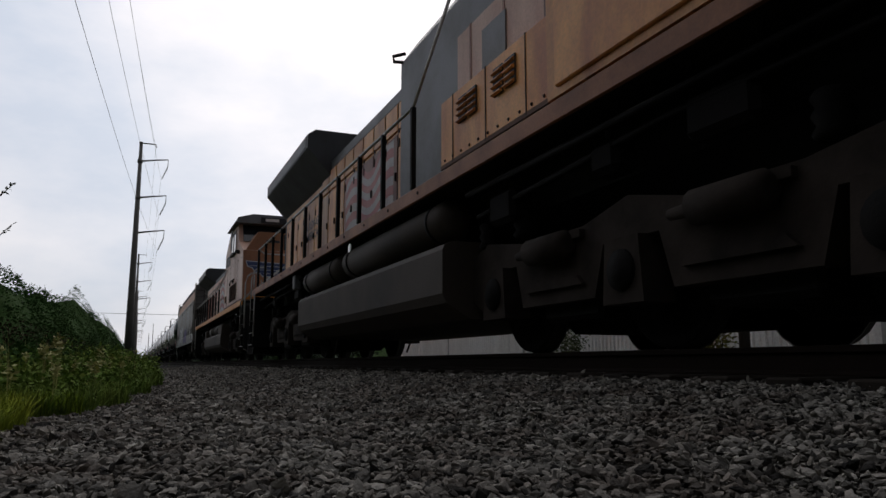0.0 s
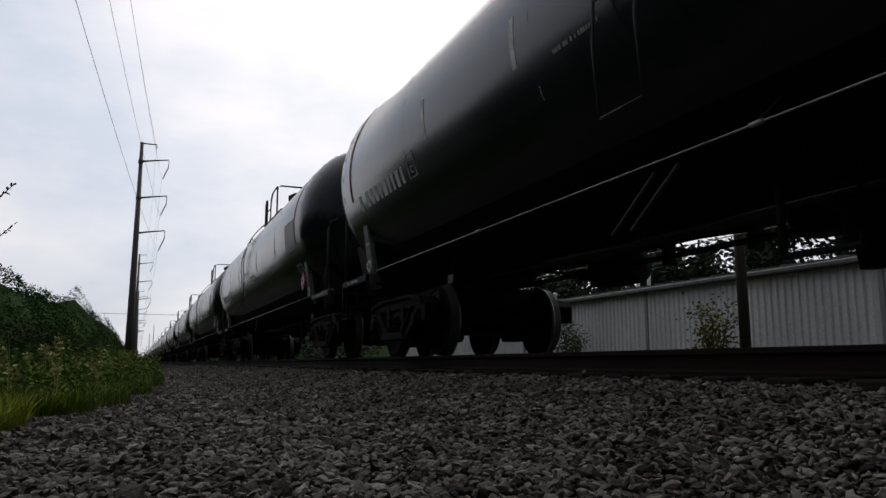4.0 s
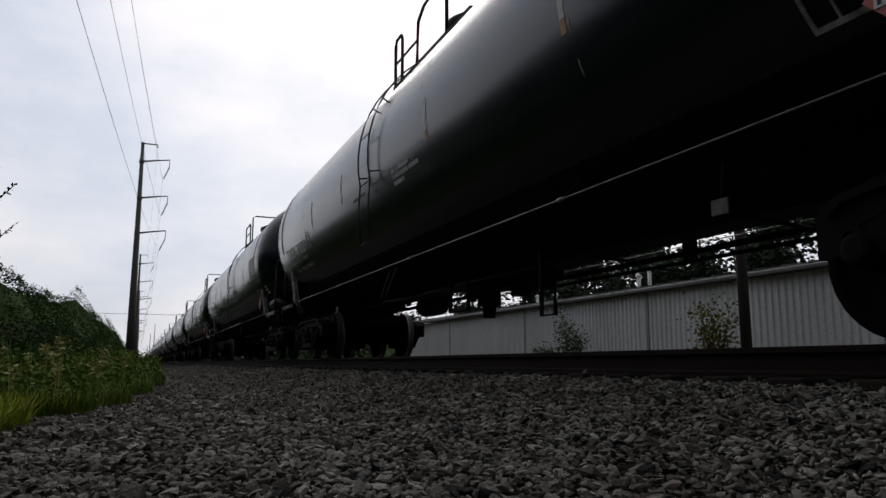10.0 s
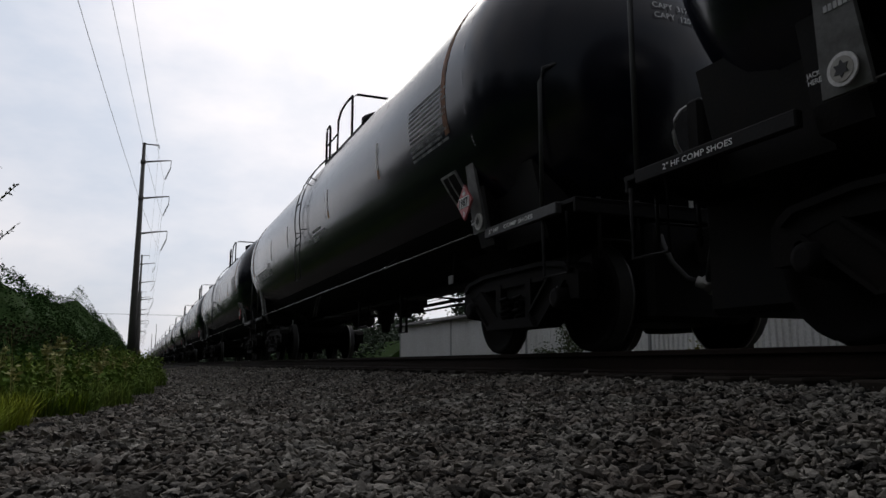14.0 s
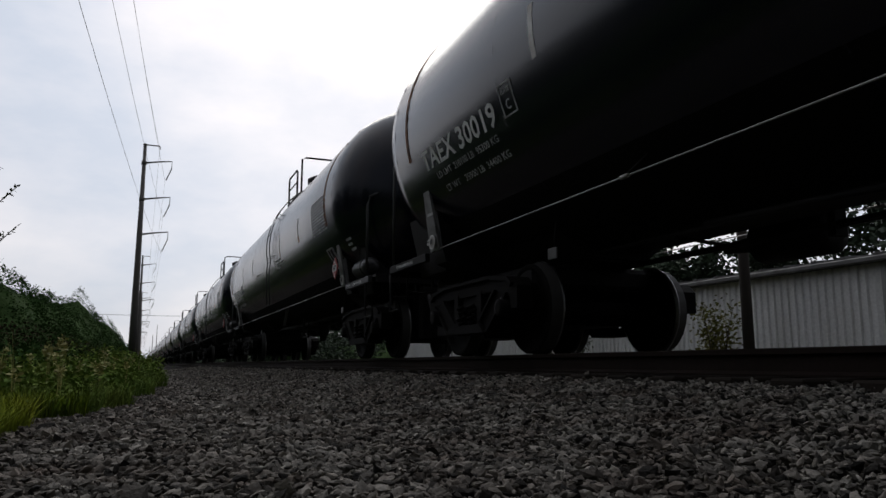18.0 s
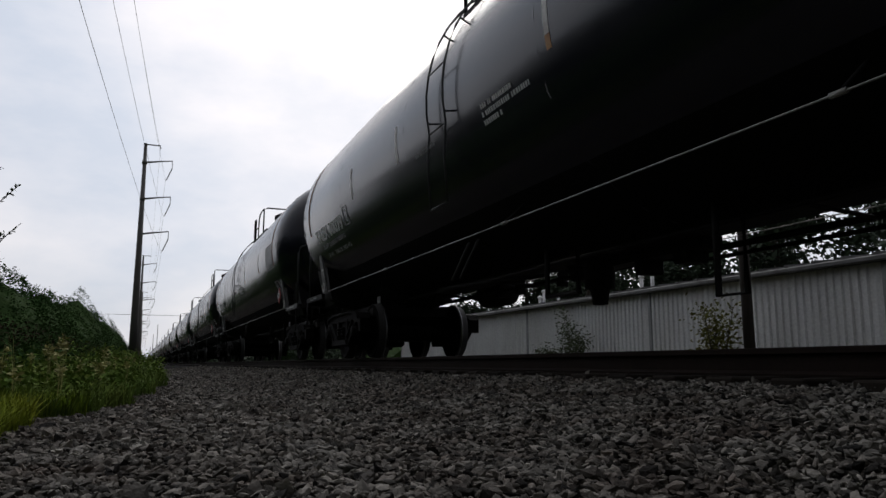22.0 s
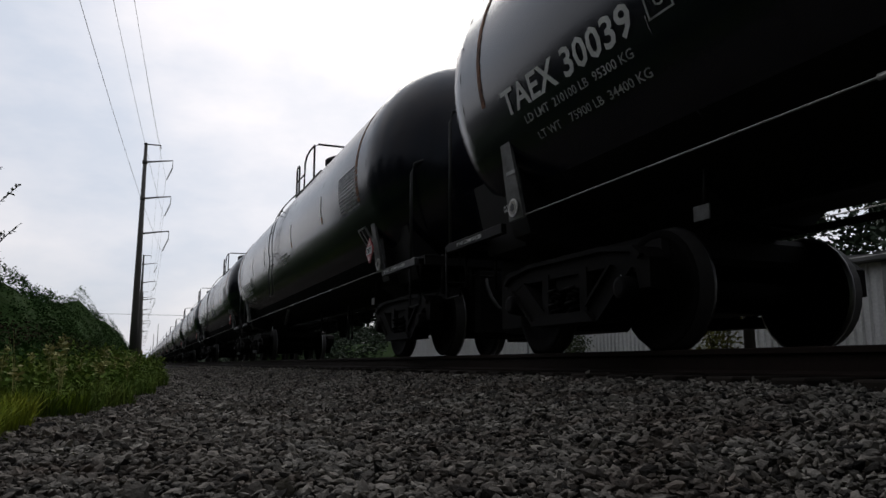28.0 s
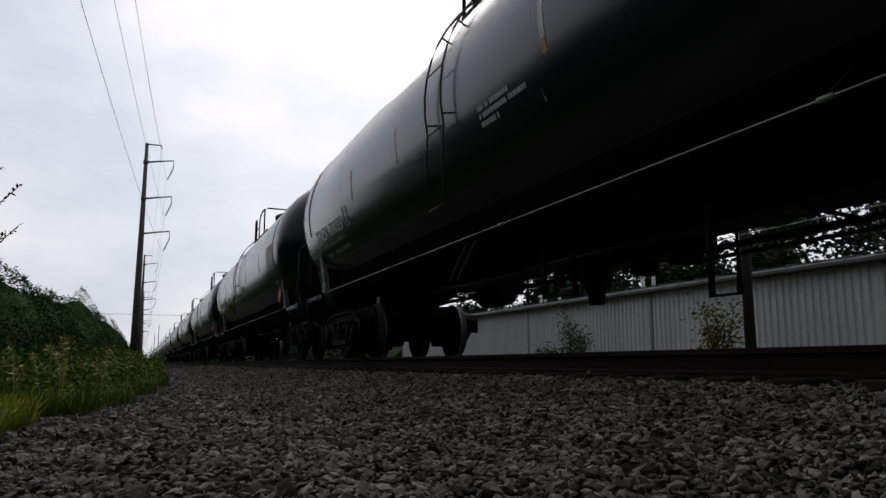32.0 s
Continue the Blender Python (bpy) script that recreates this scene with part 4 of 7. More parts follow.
def plate_stencil(car):
    """The outlined PLATE C stencil after the number."""
    bm = B()
    y0, y1, z0, z1, w = 4.68, 4.44, 2.06, 2.34, 0.012
    for a0, a1, b0, b1 in ((y1, y0, z0, z0 + w), (y1, y0, z1 - w, z1), (y0 - w, y0, z0, z1), (y1, y1 + w, z0, z1)):
        sub = patch(a0, a1, b0, b1, 0.006, 3)
        me = bpy.data.meshes.new("bar")
        sub.to_mesh(me)
        sub.free()
        bm.from_mesh(me)
        bpy.data.meshes.remove(me)
    border = part("plate_stencil", bm, "grey_mark", car)
    for text, size, width, y, z in (("PLATE", 0.065, 0.16, 4.64, 2.25), ("C", 0.13, 0.085, 4.60, 2.11)):
        vs, fs = on_tank(fitted(text, size, width, 0.002), y, z)
        ob = new("plate_letters", mesh_from("plate_letters", vs, fs, "grey_mark"))
        ob.parent = border


PITCH, FIRST_TANK = 18.25, 73.45
plain, other = tank_car(False), tank_car(True)
TANKS = []
WITH_RESERVOIR = {7, 8, 14, 15, 16, 19, 20, 25}
for k in range(46):
    proto = other if k in WITH_RESERVOIR else plain
    used = any(t is proto for t in TANKS)
    c = copy_thing(proto, pose(TRACK_X, FIRST_TANK + PITCH * k, RAIL)) if used else proto
    c.matrix_basis = pose(TRACK_X, FIRST_TANK + PITCH * k, RAIL)
    TANKS.append(c)
W = {300: ("LD LMT  210100 LB  95300 KG", "LT WT    75900 LB  34400 KG"), 350: ("LD LMT  210200 LB  95350 KG", "LT WT    75800 LB  34350 KG"),
     250: ("LD LMT  210000 LB  95250 KG", "LT WT    76000 LB  34450 KG"), 200: ("LD LMT  209900 LB  95200 KG", "LT WT    76100 LB  34500 KG")}
MARKS = {20: (30022, 300), 2: (30086, 250), 3: (30081, 300), 4: (30040, 300), 5: (30004, 350), 6: (30029, 350), 7: (30035, 300), 8: (30026, 250), 9: (30020, 200), 12: (30089, 350),
         13: (30019, 300), 14: (30066, 300), 15: (30082, 350), 16: (30074, 200), 17: (30079, 350), 18: (30056, 350), 19: (30015, 300), 22: (30039, 300), 23: (30072, 200),
         24: (30049, 300), 25: (30053, 250), 26: (30023, 300)}
bars = text_bars((1.86,), 6.72, 2.26, 0.20, 0.02)
for k, c in enumerate(TANKS):
    if k in MARKS:
        car_number(c, "TAEX %d" % MARKS[k][0], W[MARKS[k][1]])
    elif bars:
        mark = tagged(part("reporting_mark", bars, "white_mark", c), kind="stuff")
        bars = None
    else:
        ob = tagged(new("reporting_mark", mark.data), kind="stuff")
        ob.parent = c

# ---------------------------------------------------------------- hopper and locomotives


def mark_mesh(name, vs, fs, mat, parent, label=""):
    ob = new(name, mesh_from(name, vs, fs, mat))
    ob.parent = parent
    return tagged(ob, label) if label else ob


def loop_outline(bm, pts, x, w, depth=0.003):
    """A closed painted line of width w along pts (y, z) on a side at x."""
    n = len(pts)
    for i in range(n):
        a, b = Vector(pts[i]), Vector(pts[(i + 1) % n])
        d = (b - a)
        if d.length < 1e-4:
            continue
        d.normalize()
        o = Vector((-d.y, d.x)) * w / 2
        q = [a - o - d * w / 2, b - o + d * w / 2, b + o + d * w / 2, a + o - d * w / 2]
        prism(bm, [tuple(p) for p in q], "x", x - depth, x + 0.001)
    return bm


def hopper_car():
    car = tagged(new("hopper_car"), "weathered grey covered hopper car with graffiti and an orange top band", "hopper car")
    sides = [(-1.50, 1.58), (-1.50, 2.2), (-1.507, 2.8), (-1.51, 3.2), (-1.49, 3.48), (-1.38, 4.15), (-1.18, 4.45), (-0.6, 4.58), (0.6, 4.58), (1.18, 4.45), (1.38, 4.15), (1.49, 3.48), (1.51, 3.2), (1.507, 2.8), (1.50, 2.2), (1.50, 1.58)]
    bm = B()
    stations = (-9.0, -8.0, -4.0, 0.0, 4.0, 8.0, 9.0)
    rings = []
    for y in stations:
        rings.append([bm.verts.new((x, y, z)) for x, z in sides])
    for a, b in zip(rings, rings[1:]):
        bridge(bm, a, b)
    # end faces take the darker grey that paints in their shade
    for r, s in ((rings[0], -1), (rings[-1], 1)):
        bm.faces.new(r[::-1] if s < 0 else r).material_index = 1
    for v in bm.verts:
        z = v.co.z
        if v.co.y > 8.9 and z < 3.1:
            v.co.y = 8.22 + 0.79 * max(0, z - 1.6) / 1.4
        elif v.co.y < -8.9:
            v.co.y = -8.20 - 0.27 * max(0, z - 1.6) / 1.2 if z < 2.85 else -8.47 - 0.65 * min(1, (z - 2.8) / 1.2)
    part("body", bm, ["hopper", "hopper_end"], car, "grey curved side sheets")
    for side in (-1, 1):
        bm = B()
        prism(bm, [(side * 1.505, 3.50), (side * 1.395, 4.16), (side * 1.20, 4.46), (side * 1.17, 4.44), (side * 1.36, 4.12), (side * 1.47, 3.48)], "y", -8.95, 8.95)
        part("top_band", bm, "hopper_band", car, "faded orange band under the roof edge")
        bm = B()
        prism(bm, [(side * 1.53, 3.44), (side * 1.53, 3.52), (side * 1.47, 3.52), (side * 1.47, 3.44)], "y", -8.9, 8.9)
        part("side_ridge", bm, "hopper", car)
        bm = B()
        prism(bm, [(-9.25, 1.20), (-9.10, 1.11), (-8.8, 1.10), (8.8, 1.10), (9.15, 1.105), (9.28, 1.14), (9.22, 1.20), (8.36, 1.60), (8.25, 1.62), (-8.15, 1.62), (-8.25, 1.61), (-9.15, 1.30), (-9.24, 1.26)], "x", *sorted((side * 1.44, side * 1.53)))
        part("side_sill", bm, "hopper", car, "grey side sill with rounded lightening holes")
        bm = B()
        prism(bm, [(side * 1.22, 4.44), (side * 1.25, 4.60), (side * 1.10, 4.60), (side * 1.10, 4.44)], "y", -8.9, 8.9)
        part("roof_walk", bm, "car_black", car)
        for y in (-7.9, 8.0):
            part("sill_hole", lathe(B(), [(-0.002, 0.11), (0.002, 0.11)], (side * 1.532, y, 1.34), "x", 18), "spray_black", car)
    for s in (-1, 1):
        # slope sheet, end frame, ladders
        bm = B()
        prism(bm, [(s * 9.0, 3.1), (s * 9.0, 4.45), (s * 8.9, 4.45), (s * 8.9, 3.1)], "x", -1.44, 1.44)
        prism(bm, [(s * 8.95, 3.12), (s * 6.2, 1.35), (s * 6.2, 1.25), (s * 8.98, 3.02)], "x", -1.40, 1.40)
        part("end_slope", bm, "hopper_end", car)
        for side in (-1, 1):
            x = side * 1.47
            bm = B()
            tube(bm, [(x, s * 9.16, 1.14), (x, s * 9.20, 4.36), (x, s * 9.12, 4.48), (x * 0.93, s * 8.7, 4.56)], 0.03, 8)
            tube(bm, [(x, s * 8.52, 1.58), (x, s * 8.56, 2.72)], 0.022, 8)
            for z in (1.62, 2.04, 2.46):
                tube(bm, [(x, s * 9.17, z), (x, s * 8.53, z + 0.02)], 0.014, 6)
            part("corner_ladder", bm, "hopper", car, "grey corner post with side rungs")
        bm = B()
        for zz in (1.62, 2.04, 2.46, 2.88, 3.3, 3.72, 4.1):
            tube(bm, [(-1.47, s * 9.18, zz), (-0.98, s * 9.2, zz)], 0.013, 6)
        tube(bm, [(-0.98, s * 9.2, 1.0), (-0.98, s * 9.2, 4.45)], 0.022, 6)
        part("end_ladder", bm, "car_black", car)
        for k in range(4):
            part("end_brace", tube(B(), [(-1.0, s * 9.1, 1.8 + 0.7 * k), (1.40, s * 9.1, 1.8 + 0.7 * k)], 0.02, 5), "hopper", car)
        part("shear_plate", box(B(), -1.42, 1.42, *sorted((s * 5.0, s * 9.0)), 1.12, 1.22), "car_black", car)
        part("end_bulkhead", box(B(), -1.40, 1.40, *sorted((s * 5.9, s * 6.0)), 1.05, 1.6), "car_black", car)
        bm = box(B(), -0.35, 0.35, *sorted((s * 5.6, s * 9.1)), 0.76, 1.14, 0.02)
        part("centre_sill", bm, "car_black", car)
        bm = box(B(), -1.45, 1.45, *sorted((s * 9.0, s * 9.14)), 1.0, 1.25, 0.02)
        part("end_sill", bm, "car_black", car)
        part("sill_step", tube(B(), [(-1.48, s * 9.0, 1.12), (-1.48, s * 9.0, 0.55), (-1.48, s * 8.6, 0.55), (-1.48, s * 8.6, 1.12)], 0.018, 6), "rod", car)
        coupler(car, s * 9.05, s)
        hose(car, s * 9.0, s)
    # discharge hoppers between the trucks
    for y, top_l, bot_l in ((-5.3, 1.0, 0.5), (-2.25, 1.85, 0.6), (1.65, 1.85, 0.6), (4.7, 1.0, 0.5)):
        bm = B()
        top = [bm.verts.new(p) for p in ((-1.0, y - top_l, 1.14), (1.0, y - top_l, 1.14), (1.0, y + top_l, 1.14), (-1.0, y + top_l, 1.14))]
        bot = [bm.verts.new(p) for p in ((-0.3, y - bot_l, 0.22), (0.3, y - bot_l, 0.22), (0.3, y + bot_l, 0.22), (-0.3, y + bot_l, 0.22))]
        bridge(bm, bot, top, False)
        bm.faces.new(bot)
        bm.faces.new(top[::-1])
        bay = part("discharge_hopper", bm, "hopper_bay", car, "grimy brown discharge hopper")
        bm = box(B(), -0.42, 0.42, y - bot_l - 0.25, y + bot_l + 0.1, 0.15, 0.23, 0.015)
        part("gate", bm, "car_black", bay)
        part("gate_shaft", tube(B(), [(-0.75, y + bot_l + 0.2, 0.30), (0.75, y + bot_l + 0.2, 0.30)], 0.03, 6), "truck_steel", bay)
        part("gate_capstan", lathe(B(), [(-0.86, 0.03), (-0.84, 0.075), (-0.72, 0.075), (-0.70, 0.03)], (0, y + bot_l + 0.2, 0.30), "x", 10), "truck_steel", bay)
    # markings and graffiti on the near side
    x = -1.515
    bm = prism(B(), [(7.95, 2.03), (7.95, 2.88), (6.75, 2.88), (6.75, 2.03)], "x", x - 0.004, x + 0.01)
    panel = part("number_panel", bm, "panel_pale", car, "pale panel with a stencilled reporting mark")
    for text, z, h, w in (("AEX", 2.52, 0.26, 0.72), ("10951", 2.16, 0.26, 0.9)):
        vs, fs = fitted(text, h * 1.35, w, 0.006)
        mark_mesh("number_letters", [(x - 0.008, 7.80 - u, z + v) for u, v, _ in vs], fs, "spray_black", panel)
    bm = B()
    loop_outline(bm, [(-6.43, 1.66), (-6.43, 2.06), (-6.95, 2.06), (-6.95, 1.66)], x - 0.002, 0.025)
    for k in range(4):
        for j in range(3):
            prism(bm, [(-6.49 - 0.15 * j, 1.71 + 0.085 * k), (-6.59 - 0.15 * j, 1.71 + 0.085 * k), (-6.59 - 0.15 * j, 1.76 + 0.085 * k), (-6.49 - 0.15 * j, 1.76 + 0.085 * k)], "x", x - 0.004, x + 0.004)
    part("inspection_stencil", bm, "white_mark", car, "framed block of unreadable stencil")
    for y in (-6.1, -3.05, 0.0, 2.6, 5.55):
        part("panel_seam", box(B(), -1.5145, -1.50, y - 0.007, y + 0.007, 1.63, 3.43), "hopper_end", car)
    part("paper_card", box(B(), -1.537, -1.528, -6.75, -6.57, 1.36, 1.53), "placard_white", car)

    # rounded spray-painted letters, read from +y to -y; u runs across a letter and v up it
    SHAPES = {
        "d": [[(0.12, 0.05), (0.05, 0.95), (0.55, 0.98), (0.95, 0.62), (0.80, 0.22), (0.25, 0.04), (0.12, 0.3)]],
        "r": [[(0.10, -0.02), (0.12, 0.92), (0.68, 1.0), (0.88, 0.72), (0.35, 0.48), (0.60, 0.30), (1.0, 0.0)]],
        "k": [[(0.06, 0.02), (0.10, 1.02)], [(0.92, 1.0), (0.34, 0.52), (0.60, 0.30), (1.0, -0.02)]],
        "v": [[(0.0, 1.04), (0.22, 0.5), (0.46, 0.02), (0.70, 0.52), (1.02, 1.0)]],
        "e": [[(0.95, 0.92), (0.35, 0.98), (0.08, 0.70), (0.60, 0.52), (0.12, 0.34), (0.20, 0.02), (1.0, 0.08)]],
        "c": [[(0.95, 0.85), (0.55, 1.02), (0.08, 0.62), (0.10, 0.25), (0.50, 0.0), (1.0, 0.16)]],
        "a": [[(0.02, -0.02), (0.40, 1.02), (0.62, 1.0), (1.0, -0.02)], [(0.30, 0.36), (0.76, 0.36)]],
        "b": [[(0.10, 0.0), (0.08, 0.98), (0.92, 0.94)], [(0.10, 0.5), (0.85, 0.5)], [(0.10, 0.02), (0.95, 0.06)]],
        "m": [[(0.04, 0.0), (0.10, 0.98), (0.45, 0.40), (0.80, 1.02), (0.96, 0.0)]],
        "s": [[(0.95, 0.95), (0.40, 1.0), (0.10, 0.75), (0.75, 0.42), (0.90, 0.15), (0.45, -0.02), (0.02, 0.12)]]}

    def side_x(z):
        """Outer face of the side at height z: the sill below, the sheet above."""
        sheet = -1.502 - 0.009 * min(1.0, max(0.0, (z - 2.2) / 0.8))
        k = min(1.0, max(0.0, (z - 1.615) / 0.02))
        return -1.533 * (1 - k) + sheet * k

    def smooth(pts, n=9):
        out = []
        ext = [pts[0]] + list(pts) + [pts[-1]]
        for p0, p1, p2, p3 in zip(ext, ext[1:], ext[2:], ext[3:]):
            for k in range(n):
                t = k / n
                out.append(tuple(0.5 * (2 * b + (c - a) * t + (2 * a - 5 * b + 4 * c - d) * t * t + (3 * b - a - 3 * c + d) * t ** 3) for a, b, c, d in zip(p0, p1, p2, p3)))
        return out + [tuple(pts[-1])]

    def ribbon(bm, pts, w, lift):
        """A sprayed stroke of width w with round ends, lying on the side."""
        pts = smooth(pts)
        rows = []
        n = len(pts)
        length = sum(math.dist(p, q) for p, q in zip(pts, pts[1:]))
        run = 0.0
        for i, p in enumerate(pts):
            a, b = pts[max(0, i - 1)], pts[min(n - 1, i + 1)]
            run += math.dist(pts[max(0, i - 1)], p)
            d = math.dist(a, b) or 1.0
            ny, nz = -(b[1] - a[1]) / d, (b[0] - a[0]) / d
            edge = min(run, length - run)
            half = w / 2 * (math.sqrt(max(0.06, 1 - (1 - min(1, edge / (w / 2))) ** 2)))
            half *= 1 + 0.06 * math.sin(run * 9)
            row = []
            for j in range(9):
                o = (j / 4 - 1) * half
                y, z = p[0] + ny * o, max(1.105, p[1] + nz * o)
                row.append(bm.verts.new((side_x(z) - lift - 0.00005 * i, y, z)))
            rows.append(row)
        for r0, r1 in zip(rows, rows[1:]):
            for j in range(8):
                bm.faces.new((r0[j], r0[j + 1], r1[j + 1], r1[j]))
        return bm

    def sprayed(kind, y0, y1, z0, z1, lean, fat, fill, rim, inner, shine):
        place = lambda u, v: (y0 + (y1 - y0) * (u + lean * v), z0 + (z1 - z0) * v)
        strokes = [[place(u, v) for u, v in q] for q in SHAPES[kind]]
        body, edge, hi = B(), B(), B()
        for q in strokes:
            ribbon(body, q, fat, 0.010)
            ribbon(edge, q, fat + 0.085, 0.004)
            k = max(2, len(q) - 1)
            ribbon(hi, [(y - 0.22 * fat, z + 0.20 * fat) for y, z in q[:k]], shine, 0.018)
        letter = part("graffiti_letter", body, fill, car, "rounded spray-painted letter shape")
        part("graffiti_outline", edge, rim, letter)
        part("graffiti_line", hi, inner, letter)

    for kind, a, b, z0, z1 in (("b", 4.80, 4.02, 1.30, 2.16), ("r", 3.90, 3.08, 1.26, 2.22), ("a", 3.02, 2.20, 1.26, 2.30), ("v", 2.18, 1.38, 1.30, 2.34), ("b", 1.30, 0.50, 1.27, 2.26)):
        sprayed(kind, a, b, z0, z1, 0.08, 0.33, "graffiti", "spray_black", "spray_black", 0.016)
    for kind, a, b, z0, z1 in (("c", -0.62, -1.25, 1.30, 1.95), ("m", -1.35, -2.05, 1.28, 2.02), ("v", -2.05, -2.75, 1.32, 2.02), ("s", -2.85, -3.50, 1.30, 1.95)):
        sprayed(kind, a, b, z0, z1, 0.12, 0.27, "spray_violet", "spray_black", "flag_white", 0.026)
    # thin tags: looping scrawls on the sill and the sheet
    rnd = random.Random(5)
    for y, z, w, h, n in ((-7.20, 1.36, 1.15, 0.20, 5), (-7.12, 1.80, 0.70, 0.30, 4), (-5.3, 1.95, 0.4, 0.3, 2), (7.15, 1.20, 0.95, 0.26, 5), (5.3, 1.32, 0.45, 0.24, 3), (-8.25, 1.34, 0.4, 0.14, 2)):
        bm = B()
        for k in range(n):
            u = w / n
            y0 = y - u * k
            up = [(y0 - u * 0.1, z), (y0 - u * rnd.uniform(0.05, 0.3), z + h * rnd.uniform(0.7, 1.1))]
            loop = [up[1], (y0 - u * rnd.uniform(0.6, 0.95), z + h * rnd.uniform(0.6, 1.0)), (y0 - u * rnd.uniform(0.3, 0.6), z + h * 0.5), (y0 - u * rnd.uniform(0.7, 1.05), z + h * rnd.uniform(-0.1, 0.15))]
            ribbon(bm, up, 0.018, 0.006)
            ribbon(bm, loop, 0.016, 0.007)
        tagged(part("scrawl", bm, "spray_black", car, "thin looping spray tag"), kind="stuff")
    for k in range(26):
        y, z, r = rnd.gauss(-5.8, 0.9), rnd.uniform(1.75, 2.6), rnd.uniform(0.012, 0.04)
        part("paint_chip", ribbon(B(), [(y, z - r), (y + 0.01, z + r * 0.5), (y, z + r * 2)], r * 1.4, 0.005), "spray_black", car)
    for y0, y1, z0, z1 in ((-7.89, -8.02, 2.52, 1.68), (8.41, 8.27, 2.55, 1.72)):
        part("reflector_strip", ribbon(B(), [(y0, z0), ((y0 + y1) / 2, (z0 + z1) / 2), (y1, z1)], 0.06, 0.006), "rust_stain", car, "rusted orange reflector strip")
    part("routing_board", box(B(), -1.545, -1.528, 7.53, 7.80, 1.24, 1.46, 0.006), "car_black", car)
    part("pull_ring", tube(B(), [(-1.55, -7.9 + 0.09 * math.cos(q), 1.27 + 0.13 * math.sin(q)) for q in [math.pi / 8 * k for k in range(17)]], 0.014, 6), "hopper", car)
    freight_truck(car, -6.9)
    freight_truck(car, 6.9)
    return car


def loco_truck(loco, y):
    bm = B()
    box(bm, -0.7, 0.7, -2.3, 2.3, 0.55, 0.95, 0.05)
    truck = part("truck", bm, "truck_steel", loco)
    truck.location = (0, y, 0)
    for side in (-1, 1):
        bm = B()
        frame_line = [(-2.80, 0.95), (-2.35, 1.10), (-1.55, 0.99), (-0.6, 0.99), (0, 1.12), (0.6, 0.99), (1.55, 0.99), (2.35, 1.10), (2.80, 0.95), (2.80, 0.58), (2.48, 0.42), (2.40, 0.80), (1.74, 0.80), (1.62, 0.40), (0.46, 0.40), (0.33, 0.80), (-0.33, 0.80), (-0.46, 0.40), (-1.62, 0.40), (-1.74, 0.80), (-2.40, 0.80), (-2.48, 0.42), (-2.80, 0.58)]
        prism(bm, frame_line, "x", *sorted((side * 0.98, side * 1.14)))
        for y0, y1 in ((-1.50, -0.58), (0.58, 1.50)):
            prism(bm, [(y0, 0.52), (y1, 0.52), (y1 - 0.08, 0.60), (y0 + 0.08, 0.60)], "x", *sorted((side * 1.14, side * 1.18)))
            prism(bm, [(y0, 0.90), (y1, 0.90), (y1, 0.96), (y0, 0.96)], "x", *sorted((side * 1.14, side * 1.19)))
        frame_ob = part("side_frame", bm, "truck_cast", truck)
        for yy in (-2.07, 0.0, 2.07):
            part("bearing_cap", lathe(B(), [(1.21, 0.16), (1.245, 0.15), (1.25, 0.10), (1.27, 0.08), (1.272, 0.01)] if side > 0 else [(-1.272, 0.01), (-1.27, 0.08), (-1.25, 0.10), (-1.245, 0.15), (-1.21, 0.16)], (0, yy, 0.56), "x", 16), "truck_steel", frame_ob)
        for yy in (-2.07, 0.0, 2.07):
            bm = B()
            prism(bm, [(yy - 0.24, 0.32), (yy + 0.24, 0.32), (yy + 0.20, 0.80), (yy - 0.20, 0.80)], "x", *sorted((side * 0.95, side * 1.22)))
            jb = part("journal_box", bm, "truck_cast", truck)
            if yy != 0:
                for dy in (-0.38, 0.38):
                    bm = B()
                    lathe(bm, [(1.06, 0.09), (1.10, 0.12), (1.15, 0.09), (1.20, 0.12), (1.25, 0.09), (1.30, 0.12), (1.34, 0.09)], (side * 1.06, yy + dy, 0), "z", 12)
                    part("spring", bm, "truck_steel", truck)
        for yy in (-1.05, 1.05):
            bm = lathe(B(), [(-0.35, 0.07), (-0.3, 0.12), (0.25, 0.12), (0.3, 0.05), (0.5, 0.04)], (side * 1.22, yy, 0.86), "y", 12)
            part("brake_cylinder", bm, "truck_cast", truck)
        part("sand_pipe", tube(B(), [(side * 1.0, -2.7, 1.2), (side * 0.95, -2.72, 0.6), (side * 0.8, -2.66, 0.12)], 0.025, 6), "truck_steel", truck)
    for yy in (-2.07, 0.0, 2.07):
        wheelset(truck, yy, 0.533)
    for yy in (-1.3, 0.75, 1.35):
        part("traction_motor", box(B(), -0.6, 0.6, yy - 0.55, yy + 0.45, 0.17, 0.75, 0.08), "car_black", truck)
    for yy in (-1.04, 1.04):
        part("brake_rigging", box(B(), -1.0, 1.0, yy - 0.45, yy + 0.45, 0.26, 0.52, 0.04), "car_black", truck)
    return truck


